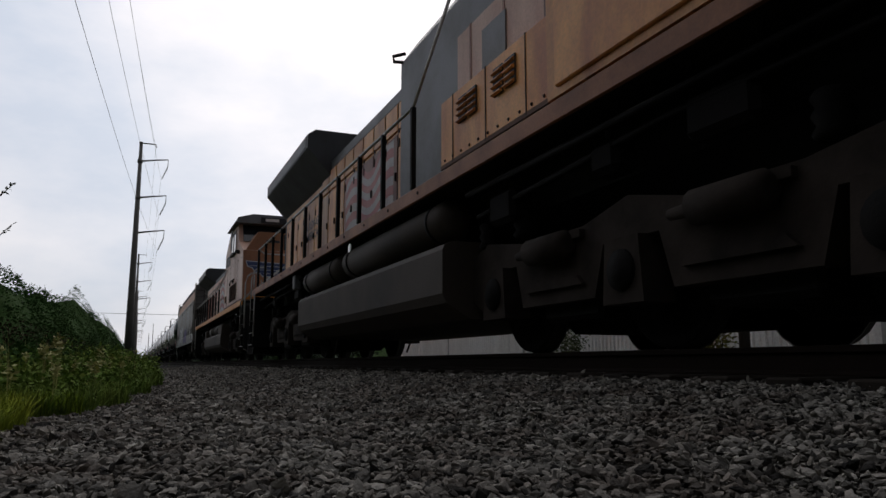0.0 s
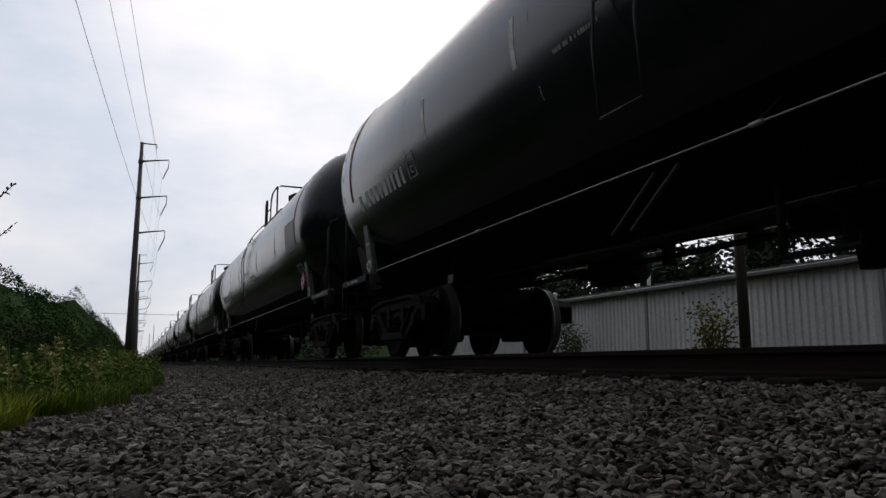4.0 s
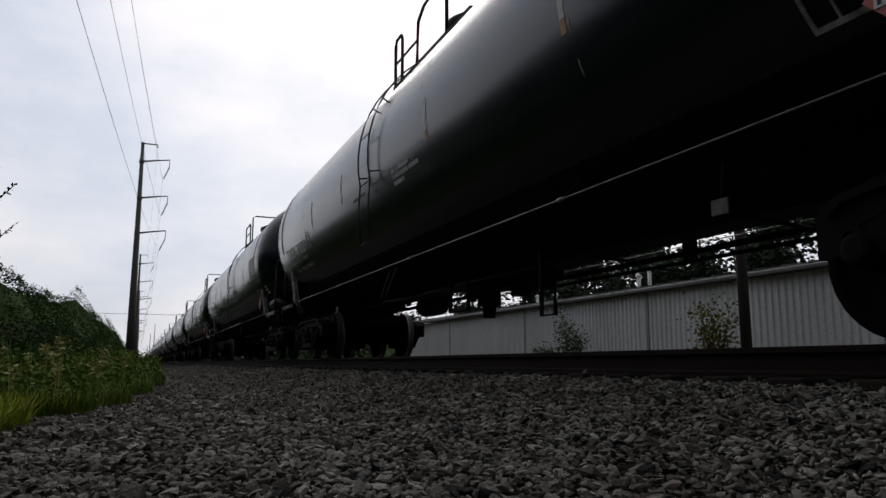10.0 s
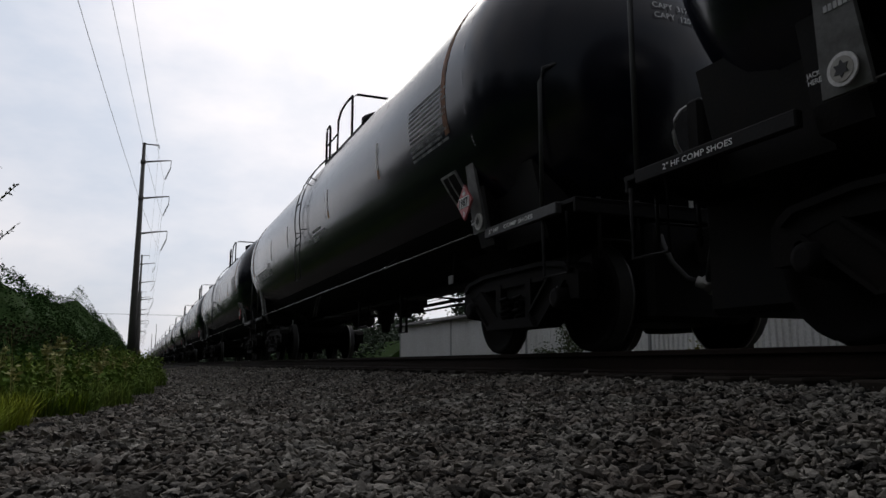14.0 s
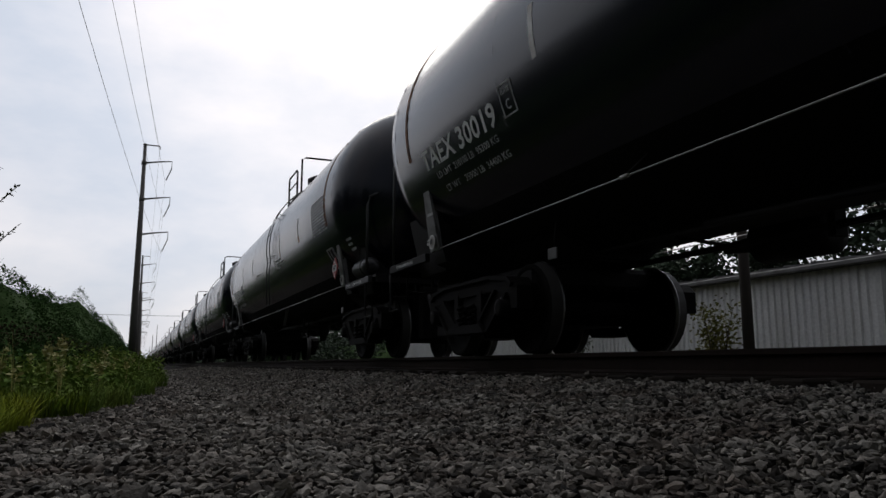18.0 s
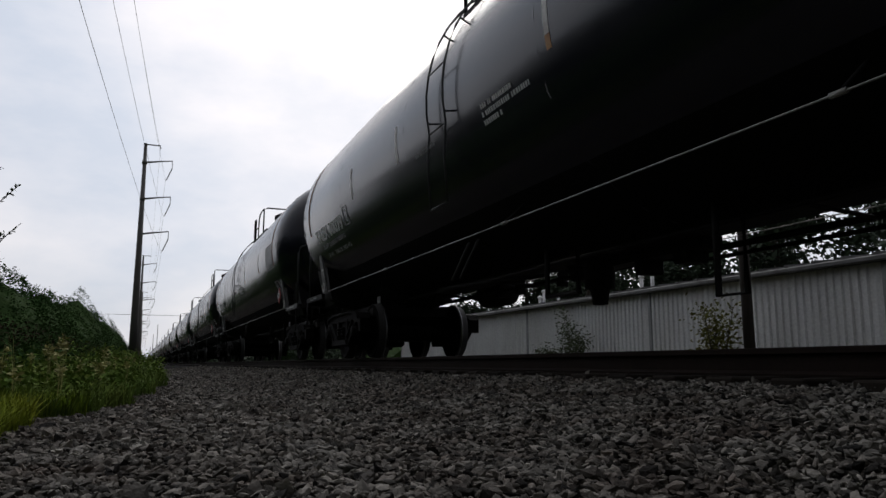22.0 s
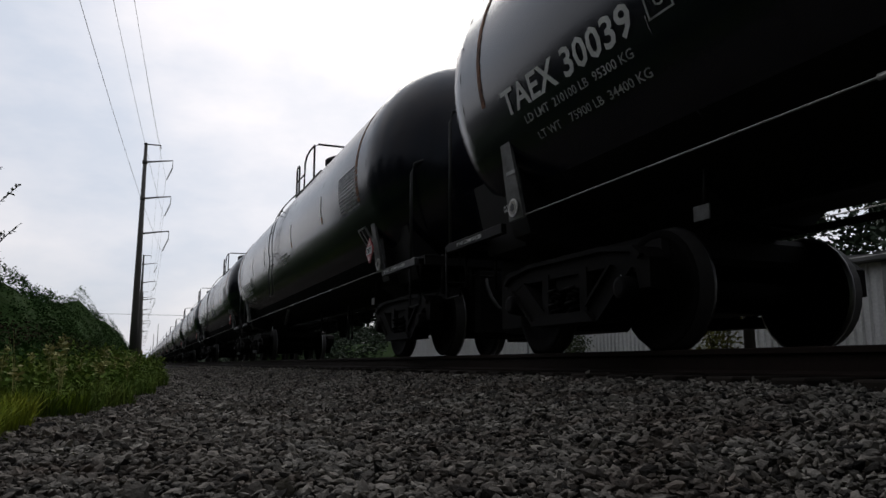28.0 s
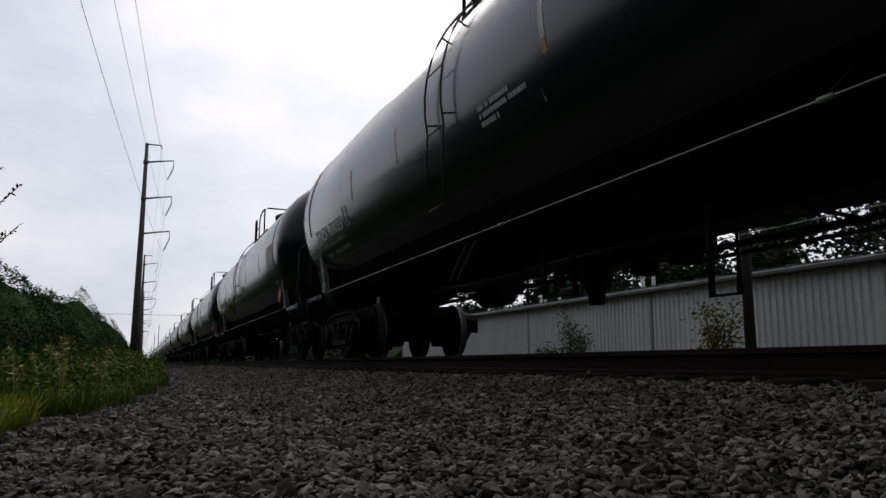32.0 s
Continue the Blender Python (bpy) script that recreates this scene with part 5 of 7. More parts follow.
def underframe_gear(loco, runs, boxes):
    """Pipes and small gear hung between the walkway and the trucks."""
    for side in (-1, 1):
        for y0, y1 in runs:
            bm = B()
            tube(bm, [(side * 1.32, y0, 1.62), (side * 1.32, y1, 1.62)], 0.032, 6)
            tube(bm, [(side * 1.24, y0, 1.50), (side * 1.24, (y0 + y1) / 2, 1.52), (side * 1.20, y1, 1.40)], 0.026, 6)
            part("air_pipe", bm, "truck_steel", loco)
        for y, w, z0, z1 in boxes:
            part("gear_box", box(B(), *sorted((side * 1.26, side * 1.02)), y - w / 2, y + w / 2, z0, z1, 0.05), "truck_steel", loco)
            part("hanger", tube(B(), [(side * 1.18, y, z1), (side * 1.18, y, 1.78)], 0.03, 5), "car_black", loco)


def side_doors(loco, x, spans, z0, z1, mat, latch=True):
    """Hood doors of the near side: thin raised panels with a latch."""
    for a, b in spans:
        d = part("hood_door", box(B(), x - 0.025, x + 0.02, a + 0.03, b - 0.03, z0, z1, 0.008), mat(a) if callable(mat) else mat, loco)
        part("door_gap", box(B(), x - 0.012, x + 0.02, b - 0.028, b + 0.028, z0 - 0.04, z1 + 0.02), "door_gap", d)
        if latch:
            part("hinge", box(B(), x - 0.04, x - 0.02, b - 0.10, b - 0.05, z1 - 0.22, z1 - 0.10), "door_gap", d)
        if latch:
            part("latch", box(B(), x - 0.05, x - 0.02, a + 0.05, a + 0.08, (z0 + z1) / 2 - 0.06, (z0 + z1) / 2 + 0.06), "car_black", d)


def louvres(loco, x, y0, y1, z0, z1, n, mat="loco_yellow"):
    fr = part("grille", box(B(), x - 0.012, x + 0.02, y0, y1, z0, z1), "spray_black", loco)
    h = (z1 - z0) / n
    for k in range(n):
        z = z0 + h * k
        part("slat", prism(B(), [(x - 0.014, z), (x - 0.045, z + 0.01), (x - 0.045, z + 0.02), (x - 0.014, z + h * 0.55)], "y", y0, y1), mat, fr)


def walkway_rail(loco, x, posts, z_deck, z_top, ends=()):
    for y in posts:
        part("stanchion", box(B(), x - 0.03, x + 0.03, y - 0.028, y + 0.028, z_deck, z_top), "car_black", loco)
    part("handrail", tube(B(), list(ends[:1]) + [(x, y, z_top) for y in posts] + list(ends[1:]), 0.022, 6), "rail_silver", loco)


def painted_flag(loco, x, y0, y1, z0, z1, canton=True):
    """A waving striped flag painted on the hood doors, canton towards the front (y1)."""
    n, stripes = 16, 9
    flag = None
    for k in range(stripes):
        bm = B()
        lo, hi = [], []
        for i in range(n + 1):
            y = y0 + (y1 - y0) * i / n
            wave = 0.20 * math.sin(i / n * 8.5)
            za = z0 + (z1 - z0) * k / stripes + wave * (0.4 + 0.6 * k / stripes)
            zb = z0 + (z1 - z0) * (k + 1) / stripes + wave * (0.4 + 0.6 * (k + 1) / stripes)
            lo.append((y, min(max(za, z0), z1)))
            hi.append((y, min(max(zb, z0 + 0.01), z1 + 0.01)))
        for i in range(n):
            q = [bm.verts.new((x, *p)) for p in (lo[i], lo[i + 1], hi[i + 1], hi[i])]
            bm.faces.new(q)
        if flag is None:
            flag = part("painted_flag", bm, "flag_red", loco, "faded painted flag on the hood doors")
        else:
            part("stripe", bm, "flag_red" if k % 2 == 0 else "flag_white", flag)
    if canton:
        part("canton", box(B(), x - 0.004, x + 0.004, *sorted((y1, y1 - (y1 - y0) * 0.38)), z0 + (z1 - z0) * 0.5, z1 + 0.01), "flag_blue", flag)


def steps_and_pilot(loco, s, y_deck, y_end, mat_frame):
    """Corner steps with handrails, plough and coupler at one end (s is the end's sign)."""
    y0, y1 = y_end - 0.62, y_end - 0.05
    for side in (-1, 1):
        steps = part("step_well", box(B(), *sorted((side * 1.0, side * 0.95)), *sorted((s * y0, s * y1)), 0.36, 1.72), "car_black", loco, "dark corner stairwell")
        for k in range(4):
            z = 0.40 + 0.33 * k
            part("step", box(B(), *sorted((side * 1.50, side * 0.99)), *sorted((s * y0, s * y1)), z - 0.015, z + 0.012), "car_black", steps)
            part("step_edge", box(B(), *sorted((side * 1.506, side * 1.49)), *sorted((s * y0, s * y1)), z - 0.008, z + 0.014), "rail_silver" if k < 2 else "car_black", steps, "worn step edge")
        for yy in (y0 - 0.02, y1 + 0.02):
            part("step_cheek", box(B(), *sorted((side * 1.48, side * 1.0)), *sorted((s * yy - 0.015, s * yy + 0.015)), 0.34, 1.72), "car_black", steps)
        part("grab_rail", tube(B(), [(side * 1.50, s * (y0 - 0.22), 0.62), (side * 1.50, s * (y0 - 0.22), 1.80), (side * 1.20, s * (y0 + 0.10), 2.16), (side * 1.16, s * (y0 + 0.12), 2.22), (side * 1.16, s * (y0 + 0.12), 2.62)], 0.02, 6), "rail_silver", steps)
        part("grab_rail", tube(B(), [(side * 1.48, s * (y1 + 0.03), 0.95), (side * 1.48, s * (y1 + 0.03), 2.30), (side * 1.42, s * (y1 + 0.03), 2.52), (side * 1.30, s * (y1 - 0.02), 2.62), (side * 1.15, s * (y1 - 0.05), 2.62)], 0.022, 6), "rail_silver", steps)
        part("slanted_rail", tube(B(), [(side * 1.44, s * (y0 + 0.18), 1.45), (side * 1.44, s * (y0 + 0.18), 1.86), (side * 0.95, s * (y0 + 0.42), 2.35), (side * 0.45, s * y1, 2.78), (side * 0.40, s * y1, 2.80)], 0.02, 6), "rail_silver", steps)
    bm = B()
    prism(bm, [(s * (y_end - 0.15), 1.70), (s * (y_end - 0.05), 1.70), (s * (y_end + 0.05), 0.55), (s * (y_end + 0.28), 0.16), (s * (y_end + 0.10), 0.16), (s * (y_end - 0.15), 0.6)], "x", -1.35, 1.35)
    part("plough", bm, "car_black", loco)
    coupler(loco, s * (y_end + 0.1), s, 0.87)
    hose(loco, s * (y_end + 0.05), s)
    for xx in (-0.62, 0.62):
        part("ditch_light", lathe(B(), [(0, 0.07), (0.08, 0.085), (0.10, 0.065)] if s > 0 else [(-0.10, 0.065), (-0.08, 0.085), (0, 0.07)], (xx, s * (y_end - 0.1), 2.02), "y", 14), "lamp_lens", loco)


def fuel_tank(loco, y0, y1, z_top, x=1.50):
    bm = prism(B(), [(-x + 0.03, z_top), (-x, z_top - 0.06), (-x, 0.62), (-x + 0.05, 0.52), (-1.18, 0.36), (1.18, 0.36), (x - 0.05, 0.52), (x, 0.62), (x, z_top - 0.06), (x - 0.03, z_top), (1.38, z_top + 0.04), (-1.38, z_top + 0.04)], "y", y0, y1)
    return part("fuel_tank", bm, "loco_tank", loco, "grimy grey fuel tank under the frame")


def air_tank(loco, x, y0, y1, z, r):
    bm = lathe(B(), [(y0, r * 0.3), (y0 + 0.05, r * 0.75), (y0 + 0.14, r), (y1 - 0.14, r), (y1 - 0.05, r * 0.75), (y1, r * 0.3)], (x, 0, z), "y", 20)
    t = part("air_reservoir", bm, "loco_tank", loco)
    for y in (y0 + 0.4, y1 - 0.4):
        part("strap", lathe(B(), [(y - 0.03, r + 0.004), (y - 0.03, r + 0.014), (y + 0.03, r + 0.014), (y + 0.03, r + 0.004)], (x, 0, z), "y", 20), "car_black", t)
    return t


def radiator(loco, y0, y1, z_low, z_top, z_hood):
    """The flared radiator housing at the rear of the hood."""
    bm = B()
    prism(bm, [(-0.95, z_hood - 0.65), (-1.46, z_low), (-1.46, z_low + 0.28), (-1.30, z_top), (1.30, z_top), (1.46, z_low + 0.28), (1.46, z_low), (0.95, z_hood - 0.65)], "y", y0, y1)
    rad = part("radiator_housing", bm, "loco_dark", loco, "sooty flared radiator housing")
    for side in (-1, 1):
        part("radiator_screen", box(B(), *sorted((side * 1.47, side * 1.45)), y0 + 0.15, y1 - 0.15, z_low + 0.04, z_low + 0.25), "loco_grey", rad)


def stencil_words(loco, x, y_left, z, lines, size, width, mat):
    for k, text in enumerate(lines):
        vs, fs = fitted(text, size, width, 0.004)
        mark_mesh("stencil_words", [(x, y_left - u, z - k * size * 0.95 + v) for u, v, _ in vs], fs, mat, loco)


def locomotive_a():
    """The lead unit: long hood towards the camera's view, cab out ahead."""
    loco = tagged(new("locomotive"), "grimy yellow diesel locomotive with flared sooty radiators and a painted flag", "locomotive", "locomotives of the train")
    deck, hood_x = 1.95, 0.95
    part("frame", box(B(), -1.46, 1.46, -10.4, 10.4, 1.77, deck - 0.03, 0.01), "car_black", loco)
    for side in (-1, 1):
        part("sill_edge", box(B(), *sorted((side * 1.50, side * 1.458)), -10.4, 10.4, 1.765, deck - 0.02, 0.006), "loco_sill", loco, "walkway edge with a rusty orange stripe")
    part("underframe", box(B(), -0.9, 0.9, -10.2, 10.2, 1.35, 1.77), "car_black", loco)
    part("hood", prism(B(), [(-hood_x, deck), (-hood_x, 3.95), (-0.70, 4.22), (0.70, 4.22), (hood_x, 3.95), (hood_x, deck)], "y", -5.8, 8.35), "loco_yellow", loco)
    part("hood_roof", prism(B(), [(-hood_x - 0.01, 3.80), (-hood_x - 0.01, 3.97), (-0.71, 4.25), (0.71, 4.25), (hood_x + 0.01, 3.97), (hood_x + 0.01, 3.80)], "y", -1.05, 8.3), "loco_grey", loco)
    part("blower_housing", prism(B(), [(-1.05, 2.2), (-1.05, 4.25), (-0.8, 4.62), (0.8, 4.62), (1.05, 4.25), (1.05, 2.2)], "y", -5.9, -1.07), "loco_grey", loco)
    part("cab", prism(B(), [(-1.50, 1.95), (-1.50, 4.3), (-1.1, 4.72), (1.1, 4.72), (1.50, 4.3), (1.50, 1.95)], "y", -8.4, -5.95), "loco_yellow", loco)
    part("cab_panel", box(B(), -1.53, -1.49, -7.7, -6.1, 2.02, 3.3, 0.01), "loco_yellow", loco)
    part("cab_window", box(B(), -1.515, -1.49, -7.6, -6.5, 3.45, 4.1), "glass", loco)
    part("nose", prism(B(), [(-8.4, 1.95), (-8.4, 3.55), (-9.3, 3.2), (-9.5, 1.95)], "x", -1.15, 1.15), "loco_yellow", loco)
    # louvred boxes beside the cab
    part("equipment_box", box(B(), -1.32, -0.95, -5.9, -3.25, 2.06, 2.88, 0.03), "loco_yellow", loco)
    part("equipment_box", box(B(), -1.10, -0.90, -5.9, -3.22, 2.90, 3.75, 0.03), "loco_pale", loco)
    for y in (-3.9, -4.15, -4.75, -5.0):
        louvres(loco, -1.325, y - 0.1, y + 0.1, 2.46, 2.74, 4)
    for y in (-3.62, -4.45, -5.28):
        part("panel_seam", box(B(), -1.326, -1.31, y - 0.008, y + 0.008, 2.08, 2.86), "door_gap", loco)
        part("panel_seam", box(B(), -1.106, -1.09, y - 0.02, y + 0.02, 2.92, 3.73), "loco_maroon", loco)
    part("rust_run", box(B(), -1.3245, -1.30, -5.88, -3.27, 2.065, 2.11), "loco_rust", loco)
    for j in range(12):
        part("panel_bolt", lathe(B(), [(-0.012, 0.010), (0.0, 0.018)], (-1.322, -3.4 - 0.22 * j, 2.15), "x", 8), "door_gap", loco)
    for j in range(9):
        part("sill_bolt", lathe(B(), [(-0.014, 0.014), (0.0, 0.024)], (-1.50, -3.0 + 1.1 * j, 1.85), "x", 8), "door_gap", loco)
    part("vent_window", box(B(), -1.115, -1.09, -4.5, -3.95, 3.0, 3.5), "loco_grey", loco)
    spans = [(-3.2 + 0.62 * k, -3.2 + 0.62 * (k + 1)) for k in range(18)]
    side_doors(loco, -hood_x - 0.001, spans, deck + 0.05, 3.30, lambda y: "loco_maroon" if -0.8 < y < 2.0 else "loco_yellow")
    side_doors(loco, -hood_x - 0.001, [(a, b) for a, b in spans[3:12]], 3.36, 3.78, "loco_yellow", False)
    painted_flag(loco, -hood_x - 0.031, 2.2, -0.55, deck + 0.10, 3.26, False)
    stencil_words(loco, -hood_x - 0.032, 5.75, 2.85, ("BUILDING", "AMERICA"), 0.26, 1.25, "loco_dark")
    radiator(loco, 3.5, 8.5, 4.21, 4.60, 4.30)
    part("rear_hood_panel", box(B(), -0.97, 0.97, 8.32, 8.40, deck, 4.1, 0.02), "loco_grey", loco)
    posts = [-2.72, -1.54, -0.38, 0.9, 2.2, 3.5, 4.8, 6.1, 7.3, 8.4, 9.6]
    walkway_rail(loco, -1.46, posts, deck, 2.98, ((-1.15, -3.3, 4.4),))
    walkway_rail(loco, 1.46, posts, deck, 2.98)
    part("rear_rail", tube(B(), [(-1.46, 9.6, 2.98), (-1.2, 10.3, 2.98), (-0.4, 10.35, 2.98)], 0.02, 6), "rail_silver", loco)
    fuel_tank(loco, -3.75, 3.75, 1.14)
    for side in (-1, 1):
        air_tank(loco, side * 1.18, -3.45, 0.85, 1.50, 0.24)
        air_tank(loco, side * 1.18, 1.15, 3.9, 1.50, 0.24)
    part("gauge_box", box(B(), -1.45, -1.3, 4.5, 4.72, 1.42, 1.72, 0.02), "loco_grey", loco)
    part("fuel_gauge", lathe(B(), [(-0.02, 0.07), (0.0, 0.07)], (-1.505, -0.1, 1.62), "x", 14), "lamp_lens", loco)
    part("horn_hook", tube(B(), [(-1.03, -1.15, 4.25), (-1.14, -1.0, 4.30), (-1.16, -1.0, 4.38), (-1.04, -1.2, 4.36)], 0.025, 6), "car_black", loco)
    for y in (-6.45, 6.45):
        loco_truck(loco, y)
    underframe_gear(loco, ((-10.0, -4.0), (4.1, 10.0)), ((-4.6, 0.5, 1.22, 1.55), (-6.3, 0.35, 1.30, 1.56), (-7.5, 0.6, 1.28, 1.60), (5.2, 0.5, 1.25, 1.58), (8.1, 0.4, 1.30, 1.58)))
    steps_and_pilot(loco, 1, 9.8, 10.71, "loco_yellow")
    steps_and_pilot(loco, -1, 9.8, 10.71, "loco_yellow")
    return loco


def locomotive_b():
    """The second unit: wide cab and nose leading, flush sides behind the cab."""
    loco = tagged(new("locomotive"), "faded yellow diesel locomotive with a blue winged emblem on its nose", "locomotive", "locomotives of the train")
    deck, hood_x = 1.86, 0.95
    part("frame", box(B(), -1.44, 1.44, -9.2, 10.2, 1.70, deck - 0.01, 0.01), "car_black", loco)
    for side in (-1, 1):
        part("sill_edge", box(B(), *sorted((side * 1.50, side * 1.438)), -9.2, 10.2, 1.695, deck, 0.006), "loco_stripe", loco, "orange-yellow stripe along the walkway edge")
    part("underframe", box(B(), -0.9, 0.9, -10.0, 10.0, 1.35, 1.70), "car_black", loco)
    bm = B()
    outline = [(-9.1, 1.86), (-8.92, 3.50), (-7.72, 3.95), (-7.35, 4.62), (-5.2, 4.62), (-3.9, 3.95), (-3.9, 1.86)]
    prism(bm, outline, "x", -1.45, 1.45)
    part("cab", bm, "loco_pale", loco, "pale sun-bleached cab side")
    part("nose_face", prism(B(), [(-9.115, 1.88), (-8.935, 3.49), (-8.90, 3.49), (-9.05, 1.88)], "x", -1.43, 1.43), "loco_nose", loco)
    nose = part("nose_hood", prism(B(), [(-1.40, 3.44), (-0.98, 4.12), (0.98, 4.12), (1.40, 3.44)], "y", -8.90, -7.70), "loco_nose", loco)
    part("sand_filler", box(B(), -0.72, -0.30, -8.925, -8.89, 3.78, 3.86, 0.006), "loco_dark", nose)
    part("headlight_panel", box(B(), -0.16, 0.16, -8.96, -8.88, 3.55, 4.08, 0.02), "loco_dark", nose)
    for z in (3.70, 3.93):
        part("headlamp", lathe(B(), [(-0.03, 0.09), (0.0, 0.10), (0.02, 0.07)], (0, -8.96, z), "y", 14), "car_black", nose)
    part("cab_roof", prism(B(), [(-1.60, 4.60), (-1.50, 4.78), (-1.0, 4.92), (1.0, 4.92), (1.50, 4.78), (1.60, 4.60)], "y", -7.75, -5.3), "loco_grey", loco)
    part("windshield", prism(B(), [(-7.76, 3.97), (-7.40, 4.58), (-7.34, 4.58), (-7.68, 3.97)], "x", -1.30, 1.30), "glass", loco)
    part("number_board", box(B(), -0.75, 0.75, -7.80, -7.74, 4.64, 4.82), "spray_black", loco)
    part("number_bars", box(B(), -0.60, -0.15, -7.81, -7.80, 4.68, 4.78), "placard_white", loco)
    part("cab_window", box(B(), -1.462, -1.44, -6.95, -5.75, 3.75, 4.35), "glass", loco)
    part("window_frame", loop_outline(B(), [(-7.02, 3.68), (-5.68, 3.68), (-5.68, 4.42), (-7.02, 4.42)], -1.468, 0.09), "spray_black", loco)
    part("window_post", box(B(), -1.475, -1.44, -6.40, -6.32, 3.72, 4.40), "spray_black", loco)
    part("arm_rest", box(B(), -1.56, -1.45, -6.98, -6.1, 3.60, 3.68, 0.02), "spray_black", loco)
    part("window_shade", box(B(), -1.60, -1.57, -6.9, -6.65, 3.75, 4.45, 0.01), "loco_grey", loco)
    part("mirror", box(B(), -1.62, -1.60, -7.1, -6.95, 3.7, 4.1, 0.01), "loco_dark", loco)
    for y in (-8.05, -7.85):
        part("cab_fitting", lathe(B(), [(-0.10, 0.05), (0, 0.06)], (-1.45, y, 3.55 + (y + 8) * 0.3), "x", 8), "car_black", loco)
    # grilles below and behind the cab
    for a, b in ((-6.55, -5.75), (-7.5, -6.68)):
        louvres(loco, -1.455, a, b, 2.03, 2.58, 12, "loco_rust")
    for a, b in ((-6.62, -5.70), (-7.56, -6.64)):
        part("grille_frame", loop_outline(B(), [(a, 1.98), (b, 1.98), (b, 2.64), (a, 2.64)], -1.462, 0.06), "loco_pale", loco)
        part("grille_latch", box(B(), -1.50, -1.45, b - 0.10, b - 0.02, 2.62, 2.72, 0.01), "car_black", loco)
    for a, b in ((-4.65, -4.08), (-5.38, -4.8)):
        part("blower_grille", box(B(), -1.462, -1.44, a, b, 3.42, 3.80), "spray_black", loco)
    for y in (-3.2, -4.4):
        louvres(loco, -1.225 if y > -3.9 else -1.455, y - 0.13, y + 0.13, 2.12, 2.36, 4)
    part("door_hinge", tube(B(), [(-1.48, -7.0, 2.75), (-1.48, -5.9, 2.75)], 0.02, 6), "car_black", loco)
    part("equipment_box", box(B(), -1.22, -0.9, -3.9, -1.9, deck, 2.60, 0.02), "loco_pale", loco)
    part("hood", prism(B(), [(-hood_x, deck), (-hood_x, 3.95), (-0.70, 4.20), (0.70, 4.20), (hood_x, 3.95), (hood_x, deck)], "y", -3.9, 9.6), "loco_pale", loco)
    part("hood_roof", prism(B(), [(-hood_x - 0.01, 3.82), (-hood_x - 0.01, 3.97), (-0.71, 4.23), (0.71, 4.23), (hood_x + 0.01, 3.97), (hood_x + 0.01, 3.82)], "y", -3.9, 9.55), "loco_grey", loco)
    side_doors(loco, -hood_x - 0.001, [(-1.85 + 0.66 * k, -1.19 + 0.66 * k) for k in range(9)], 3.66, 3.80, "loco_pale", False)
    for k in range(7):
        y = -8.6 + 0.75 * k
        for z in (1.93, 3.28):
            part("panel_bolt", lathe(B(), [(-0.012, 0.012), (0.0, 0.022)], (-1.45, y, z), "x", 8), "door_gap", loco)
    for y in (-7.62, -5.62, -4.72):
        part("panel_seam", box(B(), -1.454, -1.445, y - 0.008, y + 0.008, 1.88, 3.4), "door_gap", loco)
    part("rust_run", box(B(), -1.4535, -1.445, -9.0, -3.95, 1.87, 1.93), "loco_rust", loco)
    for y, z in ((-3.0, 4.3), (-2.2, 4.25)):
        part("lifting_lug", tube(B(), [(-0.95, y, z - 0.15), (-1.05, y, z), (-0.95, y + 0.08, z + 0.05)], 0.03, 6), "car_black", loco)
    part("intake_box", box(B(), -1.02, -0.9, -2.7, -1.9, 3.55, 4.05), "spray_black", loco)
    spans = [(-1.85 + 0.66 * k, -1.85 + 0.66 * (k + 1)) for k in range(11)]
    side_doors(loco, -hood_x - 0.001, spans, deck + 0.05, 3.62, "loco_pale")
    painted_flag(loco, -hood_x - 0.031, 2.4, -1.5, deck + 0.10, 3.5)
    stencil_words(loco, -hood_x - 0.032, 4.55, 2.62, ("BUILDING", "AMERICA"), 0.26, 1.2, "loco_dark")
    for k in range(6):
        y = 5.6 + 0.62 * k
        part("tall_vent", box(B(), -hood_x - 0.02, -hood_x + 0.01, y, y + 0.36, 2.15, 3.25), "spray_black", loco)
        part("vent_post", box(B(), -hood_x - 0.05, -hood_x, y + 0.40, y + 0.56, 2.05, 3.4, 0.01), "loco_maroon", loco)
        part("vent_bar", box(B(), -hood_x - 0.04, -hood_x, y + 0.16, y + 0.21, 2.15, 3.25, 0.006), "loco_maroon", loco)
    radiator(loco, 5.3, 10.0, 4.23, 4.60, 4.48)
    part("rear_hood_panel", box(B(), -0.97, 0.97, 9.58, 9.66, deck, 4.1, 0.02), "loco_pale", loco)
    posts = [-1.9, -0.6, 0.7, 2.0, 3.3, 4.6, 5.9, 7.2, 8.5, 9.8]
    walkway_rail(loco, -1.46, posts, deck, 2.86, ((-1.46, -4.4, 3.35), (-1.46, -2.6, 3.05)))
    walkway_rail(loco, 1.46, posts, deck, 2.86)
    fuel_tank(loco, -3.65, 3.6, 1.02)
    part("tank_box", box(B(), -1.48, -0.9, -3.6, -2.35, 1.02, 1.36, 0.03), "loco_tank", loco)
    part("tank_box", box(B(), -1.48, -0.9, 3.0, 3.6, 1.02, 1.36, 0.03), "loco_tank", loco)
    for side in (-1, 1):
        air_tank(loco, side * 1.20, -2.0, 0.5, 1.26, 0.22)
        air_tank(loco, side * 1.20, 0.75, 2.7, 1.26, 0.22)
    part("headlight", lathe(B(), [(-0.02, 0.06), (0.0, 0.06)], (-1.3, -6.6, 1.60), "x", 12), "lamp_lens", loco)
